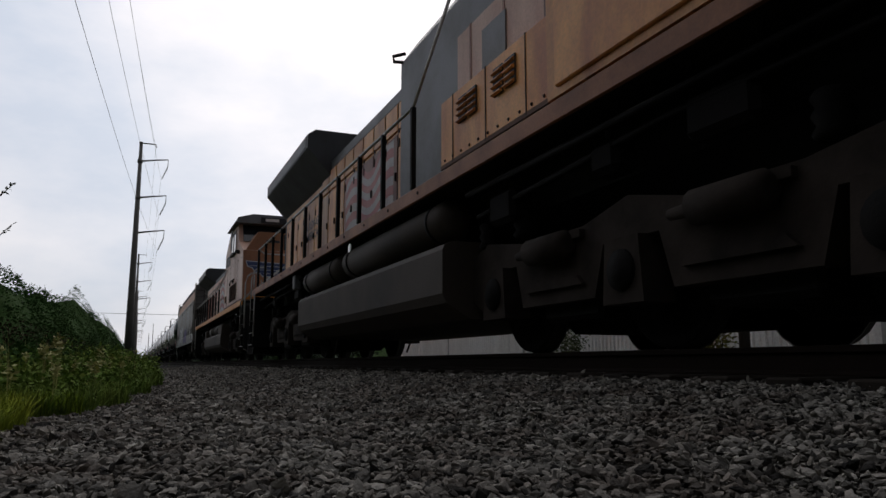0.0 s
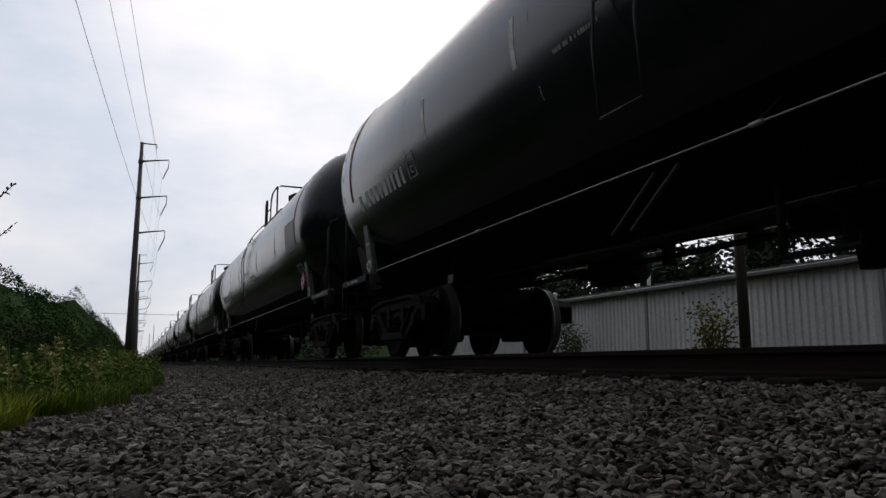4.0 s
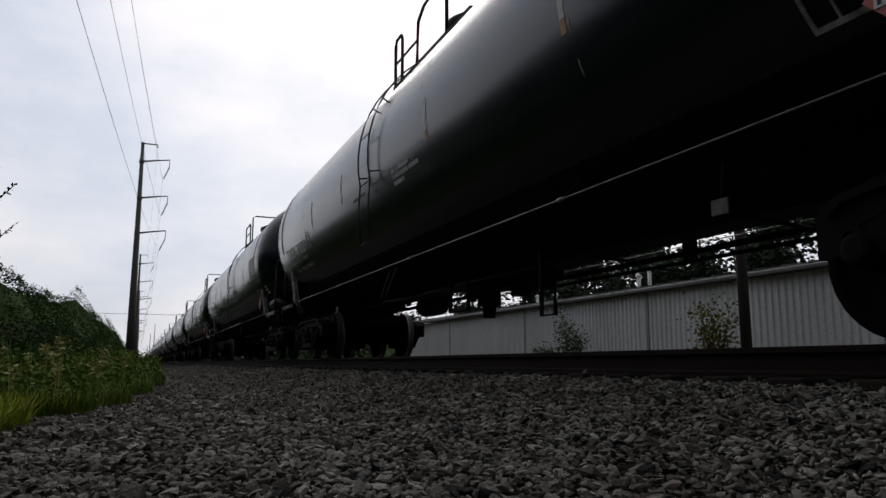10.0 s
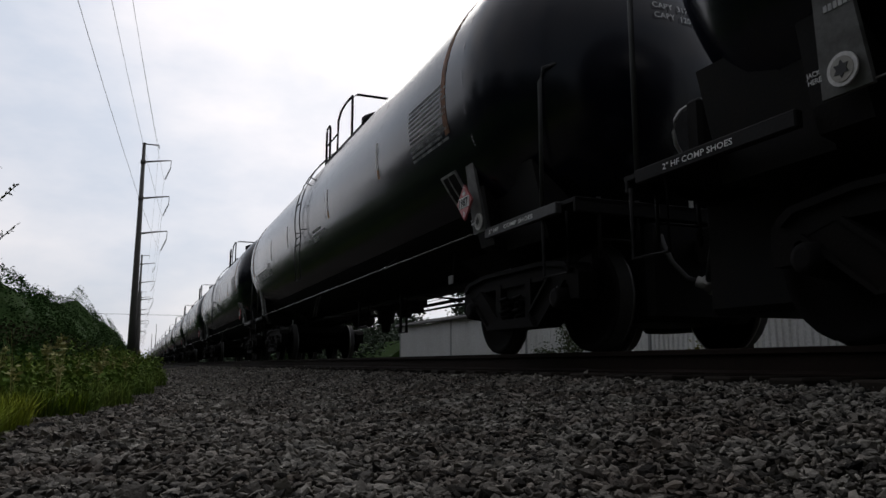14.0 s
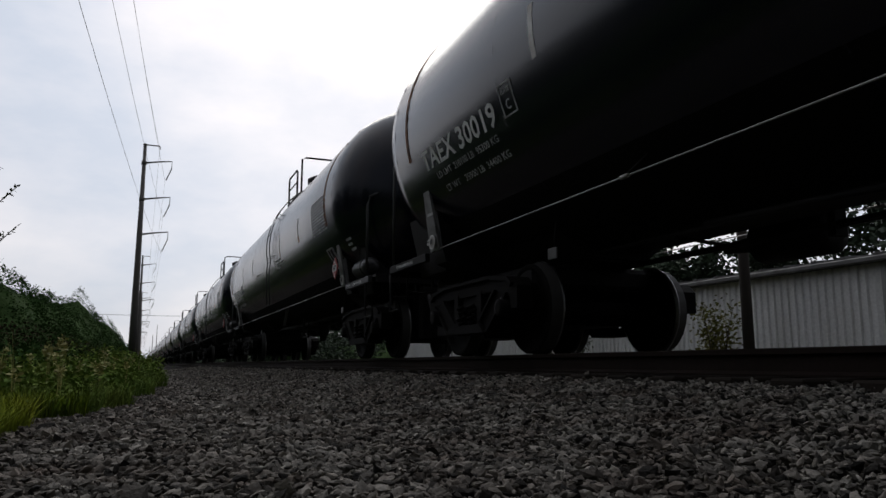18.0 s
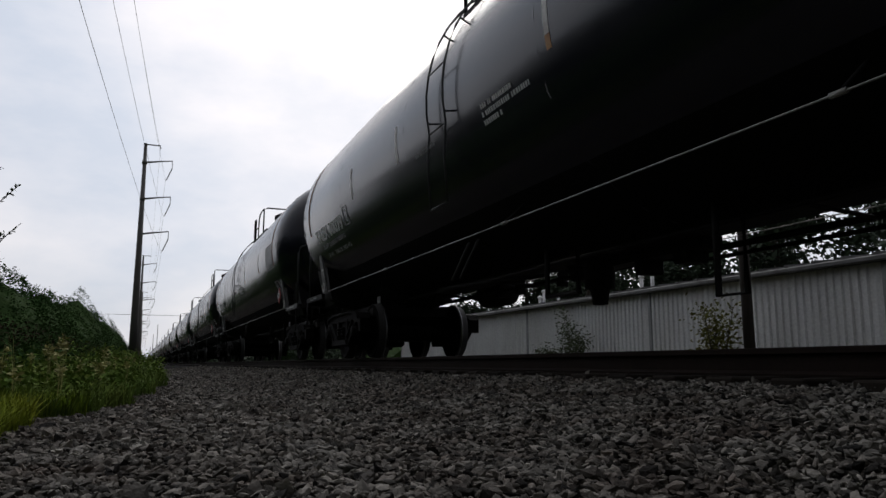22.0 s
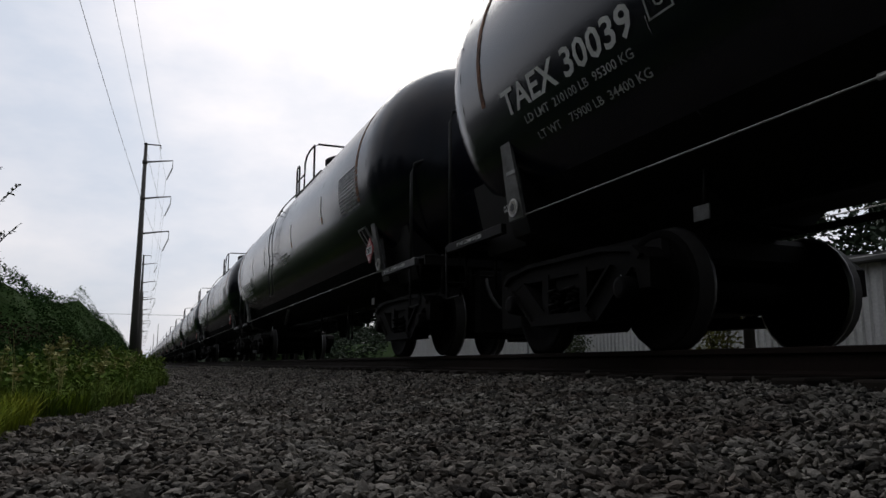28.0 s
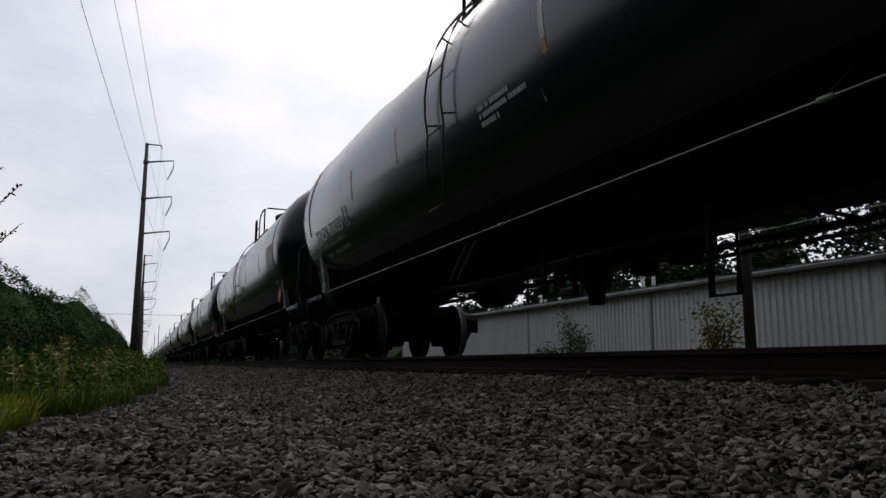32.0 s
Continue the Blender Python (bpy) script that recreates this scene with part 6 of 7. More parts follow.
    # winged emblem on the nose, as plain shapes
    def on_nose(bm):
        """Lays shapes built at y = 0 on the leaning nose."""
        for v in bm.verts:
            v.co.y += -9.117 + (v.co.z - 1.88) * 0.1118
        return bm

    shield = part("emblem", on_nose(prism(B(), [(-0.20, 3.10), (0.20, 3.10), (0.20, 2.62), (0, 2.42), (-0.20, 2.62)], "y", -0.008, 0.02)), "flag_blue", loco, "blue winged shield emblem")
    for side in (-1, 1):
        wing = [(0.20, 3.08), (1.33, 3.12), (1.28, 2.97), (1.14, 2.93), (1.06, 2.80), (0.92, 2.78), (0.80, 2.66), (0.20, 2.66)]
        edge = [(0.20, 3.11), (1.37, 3.15), (1.31, 2.945), (1.16, 2.90), (1.08, 2.77), (0.94, 2.75), (0.82, 2.63), (0.20, 2.63)]
        for name, line, lift, mat in (("wing_edge", edge, -0.004, "stripe_grey"), ("wing", wing, -0.008, "flag_blue")):
            part(name, on_nose(prism(B(), [(side * a, b) for a, b in line], "y", lift, 0.02)), mat, shield)
        for z, reach in ((2.985, 1.24), (2.86, 1.02), (2.745, 0.80)):
            part("feather_line", on_nose(prism(B(), [(side * 0.22, z - 0.012), (side * reach, z - 0.006), (side * reach, z + 0.006), (side * 0.22, z + 0.012)], "y", -0.011, 0.02)), "stripe_grey", shield)
    for k in range(4):
        part("shield_stripe", on_nose(box(B(), -0.17 + 0.09 * k, -0.125 + 0.09 * k, -0.012, 0.02, 2.58, 2.82)), "stripe_grey", shield)
    part("nose_stripe", box(B(), -1.4, 1.4, -9.16, -9.08, 1.90, 2.02), "loco_stripe", loco)
    part("nose_grab", tube(B(), [(-0.9, -9.15, 2.1), (-0.9, -9.3, 2.2), (-0.9, -9.3, 2.5)], 0.018, 6), "rail_silver", loco)
    part("front_deck", box(B(), -1.45, 1.45, -10.1, -9.1, 1.62, 1.70), "loco_dark", loco)
    for y in (-6.35, 6.35):
        loco_truck(loco, y)
    underframe_gear(loco, ((-9.0, -3.8), (3.8, 9.8)), ((-4.5, 0.45, 1.20, 1.50), (-6.0, 0.35, 1.26, 1.50), (-8.3, 0.55, 1.24, 1.52), (5.0, 0.5, 1.20, 1.50), (7.9, 0.4, 1.26, 1.50)))
    steps_and_pilot(loco, -1, 9.3, 10.1, "loco_yellow")
    steps_and_pilot(loco, 1, 9.8, 10.5, "loco_yellow")
    return loco


HOPPER_Y, LOCO2_Y, LOCO1_Y = 54.1, 32.9, 10.8
hopper = hopper_car()
hopper.matrix_basis = pose(TRACK_X, HOPPER_Y, RAIL)
loco_b = locomotive_b()
loco_b.matrix_basis = pose(TRACK_X, LOCO2_Y, RAIL)
loco_a = locomotive_a()
loco_a.matrix_basis = pose(TRACK_X, LOCO1_Y, RAIL)

# ---------------------------------------------------------------- plants


def leaf_cloud(n, place, size, seed, droop=0.35):
    """n small pointed leaves as two triangles each; place(rng, n) gives their points."""
    rng = np.random.default_rng(seed)
    c = place(rng, n)
    d = rng.normal(size=(n, 3))
    d[:, 2] = np.abs(d[:, 2]) * 0.6 - droop * rng.random(n)
    d /= np.linalg.norm(d, axis=1)[:, None]
    s = np.cross(d, rng.normal(size=(n, 3)))
    s /= np.linalg.norm(s, axis=1)[:, None] + 1e-9
    k = size * (0.6 + 0.8 * rng.random(n))[:, None]
    v = np.stack([c, c + d * k * 0.5 + s * k * 0.28, c + d * k, c + d * k * 0.5 - s * k * 0.28], 1).reshape(-1, 3)
    f = np.arange(n * 4).reshape(-1, 4)
    return v, f


def blades(n, place, height, width, seed, lean=0.5):
    rng = np.random.default_rng(seed)
    c = place(rng, n)
    h = height * (0.5 + rng.random(n))[:, None]
    a = rng.random(n) * 2 * np.pi
    side = np.stack([np.cos(a), np.sin(a), 0 * a], 1) * width
    bend = np.stack([np.cos(a + 1.3), np.sin(a + 1.3), 0 * a], 1) * (lean * rng.random(n))[:, None] * h
    up = np.array([0, 0, 1.0])
    v = np.stack([c - side, c + side, c + side * 0.8 + bend * 0.35 + up * h * 0.6, c - side * 0.8 + bend * 0.35 + up * h * 0.6, c + bend + up * h * 0.95], 1).reshape(-1, 3)
    i = np.arange(n)[:, None] * 5
    return v, [tuple(r) for r in (i + np.array([0, 1, 2, 3])).tolist()] + [tuple(r) for r in (i + np.array([3, 2, 4])).tolist()]


def hedge_front(y):
    """How near to the track the bushes come at y."""
    return np.interp(y, (2, 8, 16, 30, 60, 120), (-2.3, -2.0, -1.9, -1.55, -1.1, -0.9))


def hedge_height(x, y):
    """Top of the overgrown bank: a rising front and an uneven crest."""
    deep = np.clip((hedge_front(y) - x) / 1.6, 0, 1)
    crest = 1.80 + np.clip((y - 12) * 0.050, 0, 1.7) + 0.40 * np.sin(y * 0.33 + 0.6) + 0.30 * np.sin(y * 0.9 + x * 1.3) + 0.16 * np.sin(y * 2.3 + x * 3.7)
    return 0.30 + (crest - 0.30) * np.sqrt(deep)


def hedge_place(rng, n):
    """Leaves in tufts over the bank, with loose ones between."""
    m = 5200
    k = rng.integers(0, m, n)
    y = (-6.0 + 110 * rng.random(m) ** 1.7)[k] + rng.normal(0, 0.13, n)
    x = hedge_front(y) - (4.5 * rng.random(m) ** 1.5)[k] + rng.normal(0, 0.12, n)
    lift = (1 - 0.9 * rng.random(m) ** 2.2)[k]
    z = hedge_height(x, y) * lift + rng.normal(0, 0.07, n)
    return np.stack([x, y, np.maximum(z, 0.05)], 1)


v, f = leaf_cloud(225000, hedge_place, 0.066, 5)
hedge = tagged(new("hedge", mesh_from("hedge", v, f, "leaf_dark")), "dense dark green bushes along the verge", "bushes", kind="stuff")
# a sheet inside the bushes, its dark green standing in for shade between leaves
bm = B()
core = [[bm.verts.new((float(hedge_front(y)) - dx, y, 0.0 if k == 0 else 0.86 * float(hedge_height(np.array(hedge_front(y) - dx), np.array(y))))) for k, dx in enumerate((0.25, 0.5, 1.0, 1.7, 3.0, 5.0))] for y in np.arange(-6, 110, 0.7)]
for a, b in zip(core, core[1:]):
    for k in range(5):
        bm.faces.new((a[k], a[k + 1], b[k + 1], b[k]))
tagged(link("hedge_thicket", bm, "thicket"), "dark green sheet painted as the shade inside the bushes", "bushes", kind="stuff")


def dead_place(rng, n):
    """Dry brown growth low on the face of the bank."""
    m = 420
    k = rng.integers(0, m, n)
    y = (5 + 40 * rng.random(m) ** 1.3)[k] + rng.normal(0, 0.2, n)
    x = hedge_front(y) + 0.05 - 0.5 * rng.random(n)
    z = (0.25 + 0.75 * rng.random(m))[k] + rng.normal(0, 0.10, n)
    return np.stack([x, y, np.maximum(z, 0.05)], 1)


v, f = leaf_cloud(6000, dead_place, 0.06, 6)
tagged(new("dead_growth", mesh_from("dead_growth", v, f, "dead_stem")), "dry reddish-brown stems low among the bushes", "bushes", kind="stuff")


def under_place(rng, n):
    """Low dark growth between the bank and the grass."""
    m = 1500
    k = rng.integers(0, m, n)
    y = (1.5 + 34 * rng.random(m) ** 1.5)[k] + rng.normal(0, 0.12, n)
    x = hedge_front(y) + (1.15 * rng.random(m))[k] + rng.normal(0, 0.09, n)
    z = (0.10 + 0.45 * rng.random(m))[k] * (0.3 + 0.8 * rng.random(n))
    return np.stack([x, y, z], 1)


v, f = leaf_cloud(38000, under_place, 0.055, 7)
tagged(new("undergrowth", mesh_from("undergrowth", v, f, "leaf_dark")), "low dark green growth at the foot of the bushes", "bushes", kind="stuff")


def twig_spray(x, y, z, seed):
    """Thin arching shoots with narrow leaves that stand out of the bushes."""
    rnd = random.Random(seed)
    t = tagged(new("shoot"), "thin leafy shoot arching out of the bushes", "shoot", "shoots over the bushes")
    t.location = (x, y, z)
    bm = B()
    line = [Vector((0, 0, -1.2)), Vector((0.03, 0.02, 0)), Vector((0.14, 0.05, 0.26)), Vector((0.30, 0.1, 0.47))]
    tube(bm, line, 0.007, 5, 0.003)
    part("stem", bm, "bark", t)
    bm = B()
    for k in range(30):
        u = k / 29
        p = line[1].lerp(line[2], u * 2) if u < 0.5 else line[2].lerp(line[3], u * 2 - 1)
        d = Vector((rnd.uniform(-0.1, 0.8), rnd.uniform(-0.6, 0.6), rnd.uniform(-0.6, 0.9))).normalized() * rnd.uniform(0.025, 0.05)
        s = d.cross(Vector((0, 0.3, 1))).normalized() * 0.012
        bm.faces.new([bm.verts.new(q) for q in (p, p + d * 0.5 + s, p + d, p + d * 0.5 - s)])
    part("leaves", bm, "leaf_grey", t)
    return t


for k, (x, y, z) in enumerate(((-1.24, 6.1, 1.20), (-1.22, 6.1, 0.90), (-1.36, 6.1, 1.34), (-1.30, 6.1, 0.84))):
    twig_spray(x, y, z, k)


def verge_edge(y):
    return np.interp(y, (0, 2.5, 4, 5, 7.3, 12, 18, 30, 80), (-1.1, -0.85, -0.58, -0.40, -0.05, 0.24, 0.42, 0.40, 0.3)) + 0.10 * np.sin(y * 2.3) + 0.06 * np.sin(y * 6.1)


def verge_place(rng, n):
    y = 1.2 + 4.2 * rng.random(n) ** 1.1
    x = verge_edge(y) - 1.5 * rng.random(n) ** 1.4
    return np.stack([x, y, np.zeros(n)], 1)


v, f = blades(26000, verge_place, 0.15, 0.004, 9, 0.8)
tagged(new("verge_grass", mesh_from("verge_grass", v, f, "leaf_bright")), "bright green uncut grass at the gravel's edge", "grass", kind="stuff")


def far_verge(rng, n):
    y = 4.8 + 36 * rng.random(n) ** 1.7
    return np.stack([verge_edge(y) - 1.2 * rng.random(n) ** 1.3, y, np.zeros(n)], 1)


v, f = blades(26000, far_verge, 0.17, 0.005, 8, 0.8)
tagged(new("verge_grass", mesh_from("verge_grass", v, f, "leaf_weed")), "deep green grass farther along the gravel's edge", "grass", kind="stuff")


def rear_verge(rng, n):
    y = -12 + 13.3 * rng.random(n)
    return np.stack([-0.85 + 0.1 * np.sin(y * 2.3) - 1.5 * rng.random(n) ** 1.2, y, np.zeros(n)], 1)


v, f = blades(16000, rear_verge, 0.13, 0.005, 10, 0.9)
tagged(new("verge_grass", mesh_from("verge_grass", v, f, "leaf_bright")), "bright green uncut grass beside the gravel", "grass", kind="stuff")


def weed_place(rng, n):
    m = 900
    k = rng.integers(0, m, n)
    y = (1.6 + 26 * rng.random(m) ** 1.5)[k] + rng.normal(0, 0.09, n)
    x = verge_edge(y) - 0.10 - (0.85 * rng.random(m))[k] + rng.normal(0, 0.07, n)
    tall = 0.12 + 0.20 * np.clip((verge_edge(y) - x) / 1.2, 0, 1) + 0.30 * np.clip((y - 5) / 5, 0, 1) * rng.random(m)[k]
    return np.stack([x, y, tall * (0.25 + 0.95 * rng.random(n))], 1)


v, f = leaf_cloud(36000, weed_place, 0.045, 13, 0.2)
tagged(new("verge_weeds", mesh_from("verge_weeds", v, f, "leaf_weed")), "leafy green weeds among the grass", "weeds", kind="stuff")


def seed_place(rng, n):
    c = weed_place(np.random.default_rng(77), 110)
    k = rng.integers(0, len(c), n)
    p = c[k].copy()
    p[:, 2] = 0.24 + 0.22 * ((k * 37 % 100) / 100) + 0.05 * rng.random(n)
    return p + rng.normal(size=(n, 3)) * np.array([0.008, 0.008, 0.02])


v, f = leaf_cloud(3200, seed_place, 0.034, 15, 0.3)
tagged(new("seed_heads", mesh_from("seed_heads", v, f, "seed_head")), "pale seed heads over the grass", "grass", kind="stuff")
v, f = blades(440, lambda rng, n: np.concatenate([weed_place(np.random.default_rng(77), 110)] * 4)[:n] * np.array([1, 1, 0]), 0.42, 0.003, 16, 0.15)
tagged(new("grass_stalks", mesh_from("grass_stalks", v, f, "seed_head")), "thin pale grass stalks", "grass", kind="stuff")


def sapling(x, y, h, seed, mat):
    rnd = random.Random(seed)
    t = tagged(new("sapling"), "young bushy sapling in front of the pale wall", "sapling", "saplings by the wall")
    t.location = (x, y, -0.4)
    bm = B()
    tips = []
    for k in range(9):
        a = rnd.uniform(0, 6.28)
        top = Vector((0.35 * math.cos(a) * rnd.uniform(0.2, 1), 0.35 * math.sin(a), h * rnd.uniform(0.6, 1.0)))
        tube(bm, [(0, 0, 0), tuple(top * 0.5 + Vector((0, 0, 0.1))), tuple(top)], 0.018, 5, 0.004)
        tips += [top, top * 0.85, top * 0.7, top * 0.55]
    tagged(part("stem", bm, "bark", t), kind="stuff")

    def place(rng, n):
        c = np.array([tuple(p) for p in tips])[rng.integers(0, len(tips), n)]
        return c + rng.normal(size=(n, 3)) * np.array([0.13, 0.13, 0.12])
    v, f = leaf_cloud(1500, place, 0.075, seed)
    ob = new("leaves", mesh_from("leaves", v, f, mat))
    ob.parent = t


sapling(10.6, 16.9, 2.15, 31, "leaf_grey")
sapling(10.35, 11.32, 1.85, 32, "leaf_sapling")
sapling(10.7, 18.4, 1.1, 33, "leaf_grey")

def tree(height, spread, seed, leaves=9000, leaf=0.16):
    rng = random.Random(seed)
    t = tagged(new("tree"), "dark leafy tree behind the storage building", "tree", "trees behind the building")
    bm = B()
    lean = rng.uniform(-0.4, 0.4)
    tube(bm, [(0, 0, 0), (lean * 0.3, 0, height * 0.35), (lean, lean * 0.5, height * 0.7), (lean * 1.2, 0, height * 0.95)], 0.22, 9, 0.04)
    tips = []
    for k in range(16):
        h = height * rng.uniform(0.22, 0.85)
        a = rng.uniform(0, 2 * math.pi)
        r = spread * rng.uniform(0.5, 1.0) * (1.15 - h / height * 0.6)
        tip = Vector((lean + r * math.cos(a), r * math.sin(a), h + r * rng.uniform(0.2, 0.6)))
        mid = Vector((lean * 0.6, 0, h)).lerp(tip, 0.5) + Vector((0, 0, -0.1))
        tube(bm, [(lean * 0.5, 0, h), mid, tip], 0.07, 5, 0.015)
        tips += [tip, mid.lerp(tip, 0.5), mid]
    part("trunk", bm, "bark", t)

    def place(r2, n):
        c = np.array([tuple(p) for p in tips])[r2.integers(0, len(tips), n)]
        return c + r2.normal(size=(n, 3)) * np.array([0.55, 0.55, 0.42]) * spread * 0.28
    v, f = leaf_cloud(leaves, place, leaf, seed)
    ob = new("crown", mesh_from("crown", v, f, "leaf_tree"))
    ob.parent = t
    return t


def verge_tree(h, w, seed):
    t = tree(h, w, seed, 4000, 0.32)
    return tagged(t, "bushy tree behind the verge", "tree", "trees behind the verge")


TREES = [(24.5 + 2.5 * ((k * 7) % 5) / 4, 52 - 4.6 * k) for k in range(14)] + [(31 + 2 * (k % 2), 62 - 8 * k) for k in range(9)] + [(18, 66), (24, 74), (17, 80)]
kinds = [tree(8, 2.6, 3, 5200, 0.31), tree(9.5, 3.0, 4, 5200, 0.31), tree(7, 2.8, 6, 5200, 0.31)]
for k, (x, y) in enumerate(TREES):
    m = pose(x, y, -0.5, 0, 0, 70 * k)
    if k < 3:
        kinds[k].matrix_basis = m
    else:
        copy_thing(kinds[k % 3], m)

# taller growth stands behind the bushes beside the camera; only its shoots lean into view
verge_kinds = [verge_tree(6.2, 2.2, 61), verge_tree(7.0, 2.5, 62)]
for k in range(22):
    x, y = -8.6 - 1.5 * (k % 2), -24 + 3.0 * k
    if k < 2:
        verge_kinds[k].matrix_basis = pose(x, y, 0.2, 0, 0, 50 * k)
    else:
        copy_thing(verge_kinds[k % 2], pose(x, y, 0.2, 0, 0, 50 * k))


def far_place(rng, n):
    y = 600 + 250 * rng.random(n)
    x = -2.5 - 60 * rng.random(n) ** 1.5
    return np.stack([x, y, 8 * rng.random(n) ** 1.3 * (0.6 + 0.4 * np.sin(x * 0.7) ** 2)], 1)


# overgrown scrub along the far side of the line, beyond the buildings
def scrub_place(rng, n):
    y = 62 + 420 * rng.random(n) ** 1.5
    x = 9.5 + 7 * rng.random(n) ** 1.4
    top = (1.6 + 2.2 * np.clip((x - 9.5) / 3, 0, 1)) * (0.8 + 0.2 * np.sin(y * 0.21) + 0.15 * np.sin(y * 0.83))
    return np.stack([x, y, top * (1 - rng.random(n) ** 2) - 0.3], 1)


def near_scrub(rng, n):
    """Bushes right beyond the end of the storage building."""
    m = 160
    k = rng.integers(0, m, n)
    y = (36 + 27 * rng.random(m))[k] + rng.normal(0, 0.35, n)
    x = (11.3 + 6 * rng.random(m) ** 1.3)[k] + rng.normal(0, 0.35, n)
    top = 1.5 + 1.3 * np.clip((x - 11) / 3, 0, 1) + 0.4 * np.sin(y * 0.9)
    return np.stack([x, y, top * (1 - rng.random(m)[k] ** 1.8) - 0.3 + rng.normal(0, 0.25, n)], 1)


v, f = leaf_cloud(14000, near_scrub, 0.20, 53)
tagged(new("scrub", mesh_from("scrub", v, f, "leaf_tree")), "dark green bushes beyond the end of the storage building", "bushes", kind="stuff")
v, f = leaf_cloud(16000, scrub_place, 0.42, 52)
tagged(new("scrub", mesh_from("scrub", v, f, "leaf_tree")), "dark overgrown scrub beside the line", "bushes", kind="stuff")
# solid blocks added inside the scrub in the bushes' painted shade green
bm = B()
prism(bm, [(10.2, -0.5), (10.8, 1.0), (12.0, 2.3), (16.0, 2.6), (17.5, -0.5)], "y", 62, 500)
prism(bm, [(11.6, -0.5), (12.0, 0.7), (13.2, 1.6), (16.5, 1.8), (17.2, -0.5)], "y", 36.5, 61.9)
tagged(link("scrub_thicket", bm, "thicket"), "solid green blocks standing in for the shaded inside of the scrub", "bushes", kind="stuff")
v, f = leaf_cloud(3000, far_place, 1.1, 51)
tagged(new("far_woods", mesh_from("far_woods", v, f, "leaf_tree")), "dark woods on the horizon", "woods", kind="stuff")

# ---------------------------------------------------------------- ballast stones


def stones(n, place, size, seed, corners=12):
    """Crushed stones: jagged lumps of twelve, eight or six corners, half sunk in the bed."""
    g = (1 + 5 ** 0.5) / 2
    ico = np.array([(-1, g, 0), (1, g, 0), (-1, -g, 0), (1, -g, 0), (0, -1, g), (0, 1, g), (0, -1, -g), (0, 1, -g), (g, 0, -1), (g, 0, 1), (-g, 0, -1), (-g, 0, 1)]) / 1.902
    tri = np.array([(0, 11, 5), (0, 5, 1), (0, 1, 7), (0, 7, 10), (0, 10, 11), (1, 5, 9), (5, 11, 4), (11, 10, 2), (10, 7, 6), (7, 1, 8), (3, 9, 4), (3, 4, 2), (3, 2, 6), (3, 6, 8), (3, 8, 9), (4, 9, 5), (2, 4, 11), (6, 2, 10), (8, 6, 7), (9, 8, 1)])
    if corners == 8:
        ico = np.array([(x, y, z) for x in (-1, 1) for y in (-1, 1) for z in (-1, 1.0)]) * 0.74
        tri = np.array([(0, 1, 3), (0, 3, 2), (4, 6, 7), (4, 7, 5), (0, 4, 5), (0, 5, 1), (2, 3, 7), (2, 7, 6), (0, 2, 6), (0, 6, 4), (1, 5, 7), (1, 7, 3)])
    elif corners == 6:
        ico = np.array([(1, 0, 0), (-1, 0, 0), (0, 1, 0), (0, -1, 0), (0, 0, 1), (0, 0, -1.0)])
        tri = np.array([(0, 2, 4), (2, 1, 4), (1, 3, 4), (3, 0, 4), (2, 0, 5), (1, 2, 5), (3, 1, 5), (0, 3, 5)])
    m = len(ico)
    rng = np.random.default_rng(seed)
    c = place(rng, n)
    n = len(c)
    s = size * np.exp(rng.normal(0, 0.26, n))[:, None]
    axes = s * np.stack([0.85 + 0.7 * rng.random(n), 0.62 + 0.45 * rng.random(n), 0.34 + 0.30 * rng.random(n)], 1)
    q = rng.normal(size=(n, 4)) * np.array([1.0, 0.28, 0.28, 1.6])
    q /= np.linalg.norm(q, axis=1)[:, None]
    w, x, y, z = q.T
    rot = np.stack([1 - 2 * (y * y + z * z), 2 * (x * y - z * w), 2 * (x * z + y * w), 2 * (x * y + z * w), 1 - 2 * (x * x + z * z), 2 * (y * z - x * w), 2 * (x * z - y * w), 2 * (y * z + x * w), 1 - 2 * (x * x + y * y)], 1).reshape(-1, 3, 3)
    p = ico[None] * (0.68 + 0.58 * rng.random((n, m, 1))) + rng.normal(0, 0.13, (n, m, 3))
    p = np.einsum("nij,nkj->nki", rot, p * axes[:, None])
    v = (p + c[:, None]).reshape(-1, 3)
    f = (np.arange(n)[:, None, None] * m + tri[None]).reshape(-1, 3)
    return v, f


GX = np.array([-1.0, -0.6, 1.3, 3.15, 6.05, 7.6])
GZ = np.array([0.0, 0.0, 0.0, 0.215, 0.225, -0.25])


def bed_place(y0, y1, x0, x1, power=1.0):
    def place(rng, n):
        x = x0 + (x1 - x0) * rng.random(n)
        y = y0 + (y1 - y0) * rng.random(n) ** power
        keep = 0.38 * x + 0.92 * y > 1.55
        x, y = x[keep], y[keep]
        return np.stack([x, y, np.interp(x, GX, GZ) + 0.002 + 0.030 * rng.random(len(x)) ** 1.4], 1)
    return place


zones = ((36000, bed_place(0.6, 3.5, -0.9, 3.9), 0.0145, 1), (40000, bed_place(3.5, 7, -0.7, 3.9), 0.0168, 2), (46000, bed_place(7, 16, -0.4, 3.9), 0.020, 3), (24000, bed_place(16, 45, 0.2, 3.9, 1.3), 0.034, 4), (3000, bed_place(-4, 6, 3.9, 6.2), 0.03, 5))


def near_place(rng, n):
    """The bed beside and behind the camera, out of the near zones."""
    x, y = -0.8 + 4.7 * rng.random(n), -12 + 14 * rng.random(n)
    keep = 0.38 * x + 0.92 * y <= 1.55
    x, y = x[keep], y[keep]
    return np.stack([x, y, np.interp(x, GX, GZ) + 0.002 + 0.012 * rng.random(len(x))], 1)


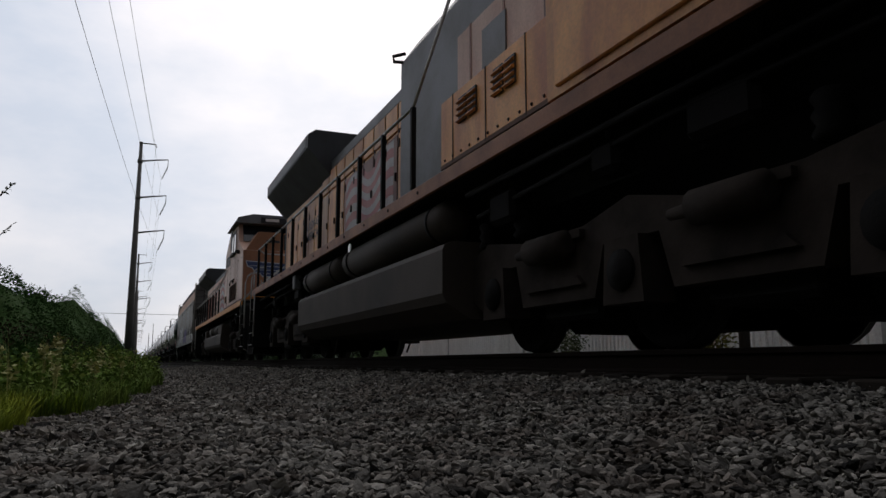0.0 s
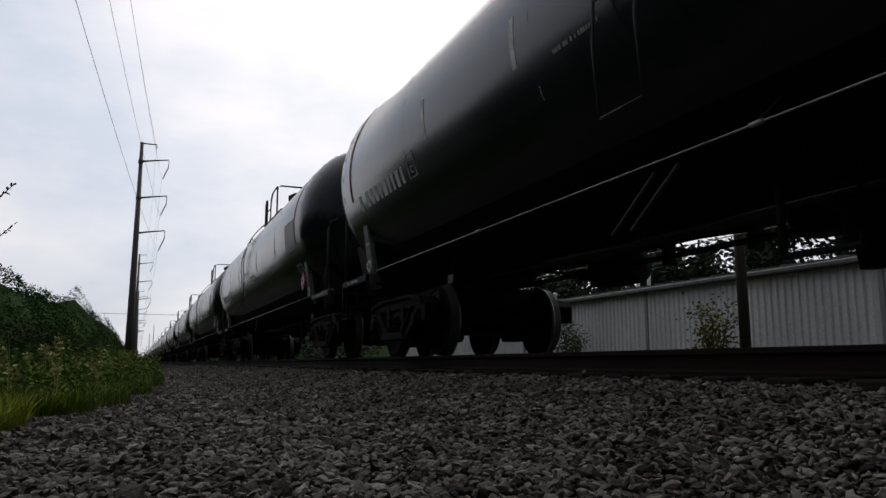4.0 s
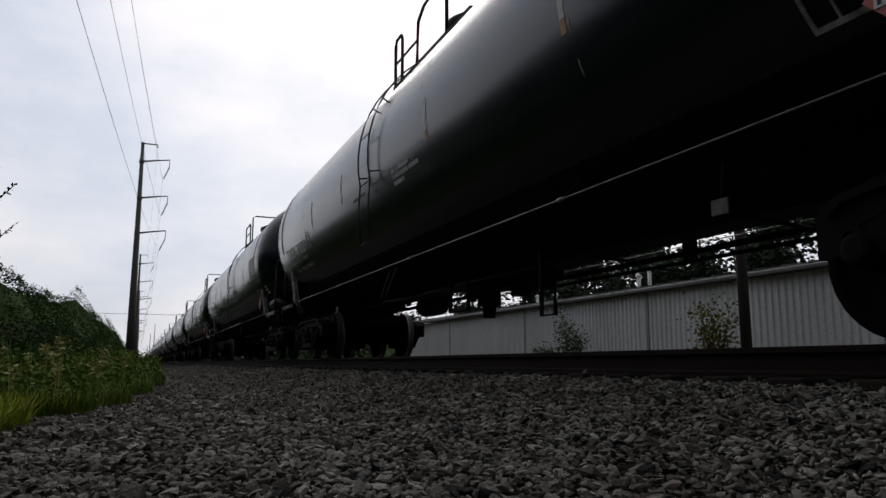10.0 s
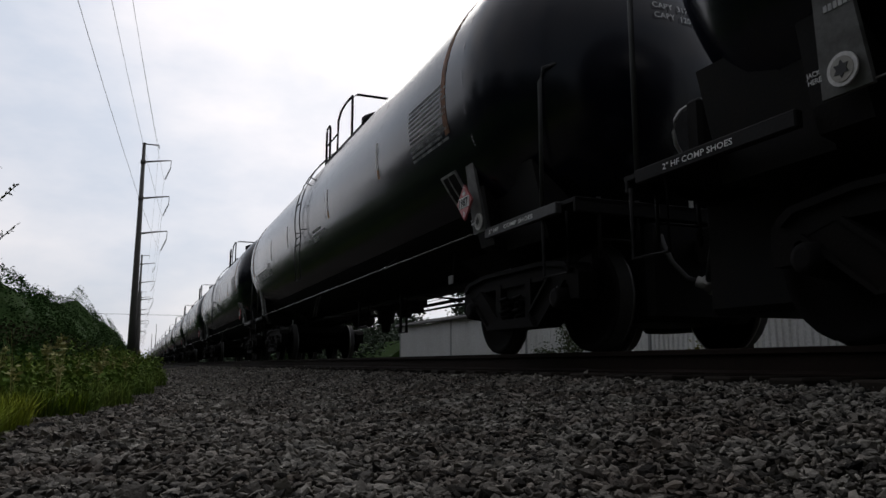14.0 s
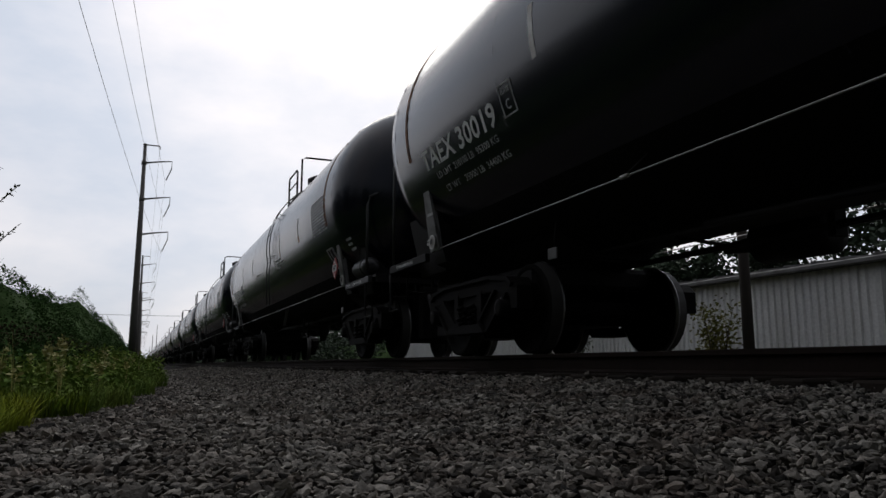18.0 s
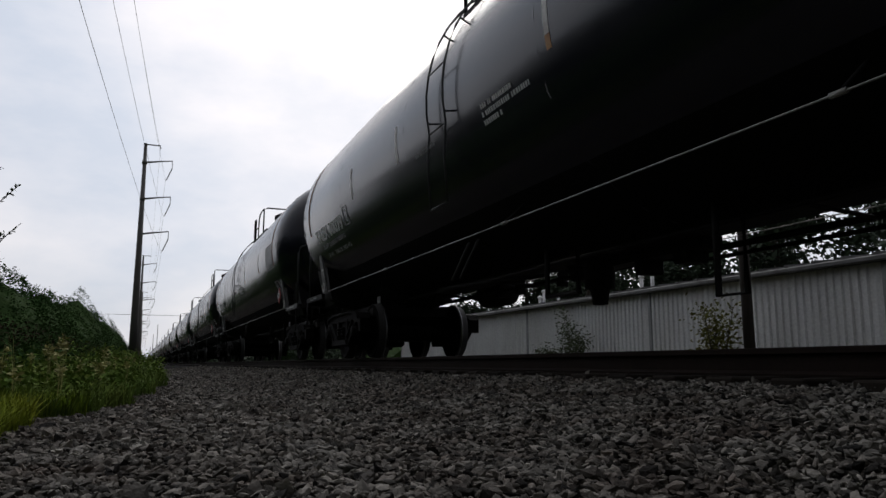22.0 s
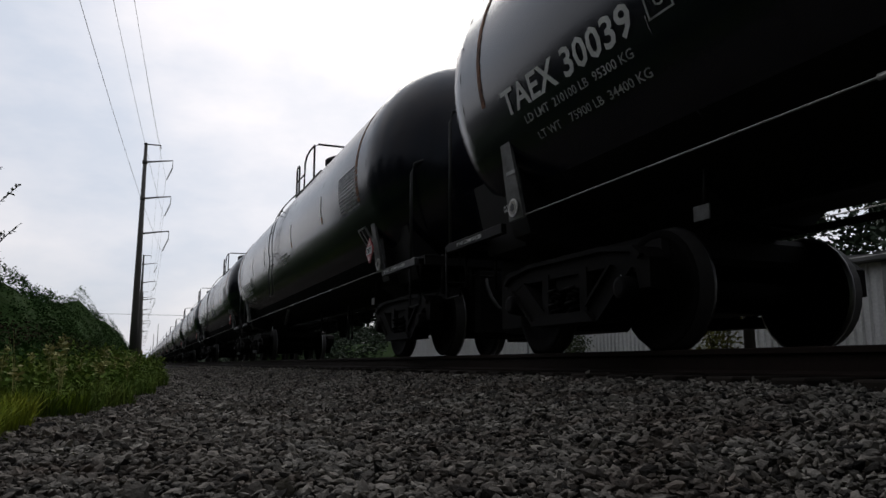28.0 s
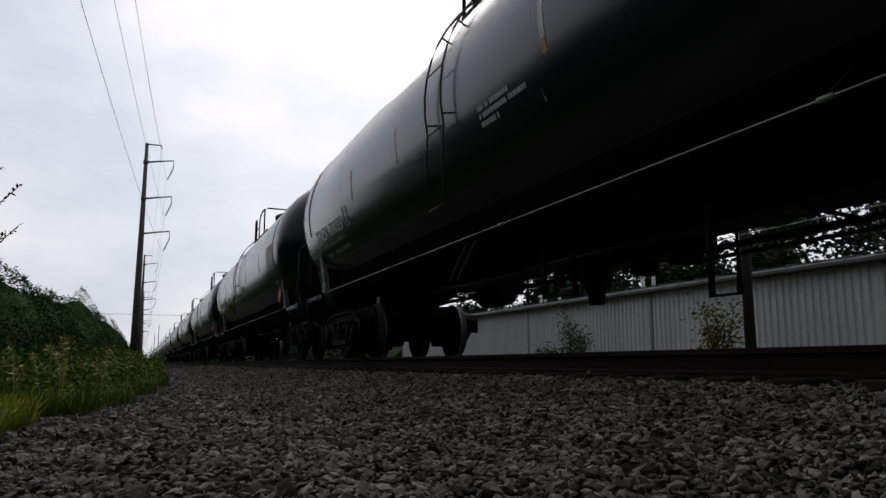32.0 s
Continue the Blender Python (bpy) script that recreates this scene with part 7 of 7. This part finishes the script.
zones += ((20000, near_place, 0.028, 6), (5000, bed_place(6, 60, 3.7, 5.2, 1.3), 0.035, 7))
vv, ff, base = [], [], 0
for n, place, size, seed in zones:
    v, f = stones(n, place, size, seed, {1: 12, 2: 8}.get(seed, 6))
    vv.append(v)
    ff.append(f + base)
    base += len(v)
gravel = tagged(new("ballast_stones", mesh_from("ballast_stones", np.concatenate(vv), np.concatenate(ff), "ballast")), "loose grey and brownish crushed ballast stones", "gravel", kind="stuff")

# ties last: alike pieces on one mesh
bm = box(B(), -1.3, 1.3, -0.115, 0.115, RAIL - 0.35, RAIL - 0.174, 0.012)
tie = part("tie", bm, "tie", track)
tie.location = (0, -6.0, 0)
for k in range(1, 240):
    again(tie, (0, 0.495 * k, 0))

# ---------------------------------------------------------------- what moves


# small surges and checks of the train's run
SURGE = [(0, 0), (3.4, 0.01), (5.5, -0.01), (7, -0.04), (9, -0.08), (10, -0.11), (11, -0.13), (12, -0.105), (13, -0.10), (14, -0.16), (17.3, -0.27), (19.4, -0.34), (20.1, 0.11), (22.7, 0.2), (24.7, 0.22), (25.1, -0.32), (28, -0.2), (30, -0.09), (32, -0.09)]


def travelled(t):
    """Metres that the train has run since the start."""
    for (a, u), (b, v) in zip(SURGE, SURGE[1:]):
        if a <= t <= b:
            return 17.6184 * t - 0.02178 * t * t + u + (v - u) * (t - a) / (b - a)
    return 17.6184 * t - 0.02178 * t * t


def roll(wheels, start):
    """Turn a wheelset as it rolls; far down the line its turning cannot be seen and it is left still."""
    r, local_y = wheels.location.z, wheels.location.y
    near = [k / 30 for k in range(961) if -9 < start - travelled(k / 30) < 42]
    if not near:
        near = [0.0]
    rows = [(t, pose(0, local_y, r, math.degrees(travelled(t) / r) % 360)) for t in near]
    if near[0] > 0:
        rows.insert(0, (0, rows[0][1]))
    rows.append((32, rows[-1][1])) if near[-1] < 31.99 else None
    walk(wheels, rows)


def motions():
    times = sorted([0, 2, 4, 5.5, 7, 9, 10, 11, 12, 13, 14, 15.5, 17, 18, 19, 19.4, 19.75, 20.1, 20.5, 21.5, 22.7, 24, 24.5, 24.7, 24.9, 25.1, 25.5, 26.5, 28, 30, 32])
    for vehicle, y in [(loco_a, LOCO1_Y), (loco_b, LOCO2_Y), (hopper, HOPPER_Y)] + [(c, FIRST_TANK + PITCH * k) for k, c in enumerate(TANKS)]:
        walk(vehicle, [(t, pose(TRACK_X, y - travelled(t), RAIL)) for t in times])
        for o in vehicle.children_recursive:
            if o.name.startswith("wheelset"):
                roll(o, y + o.parent.location.y + o.location.y)


motions()
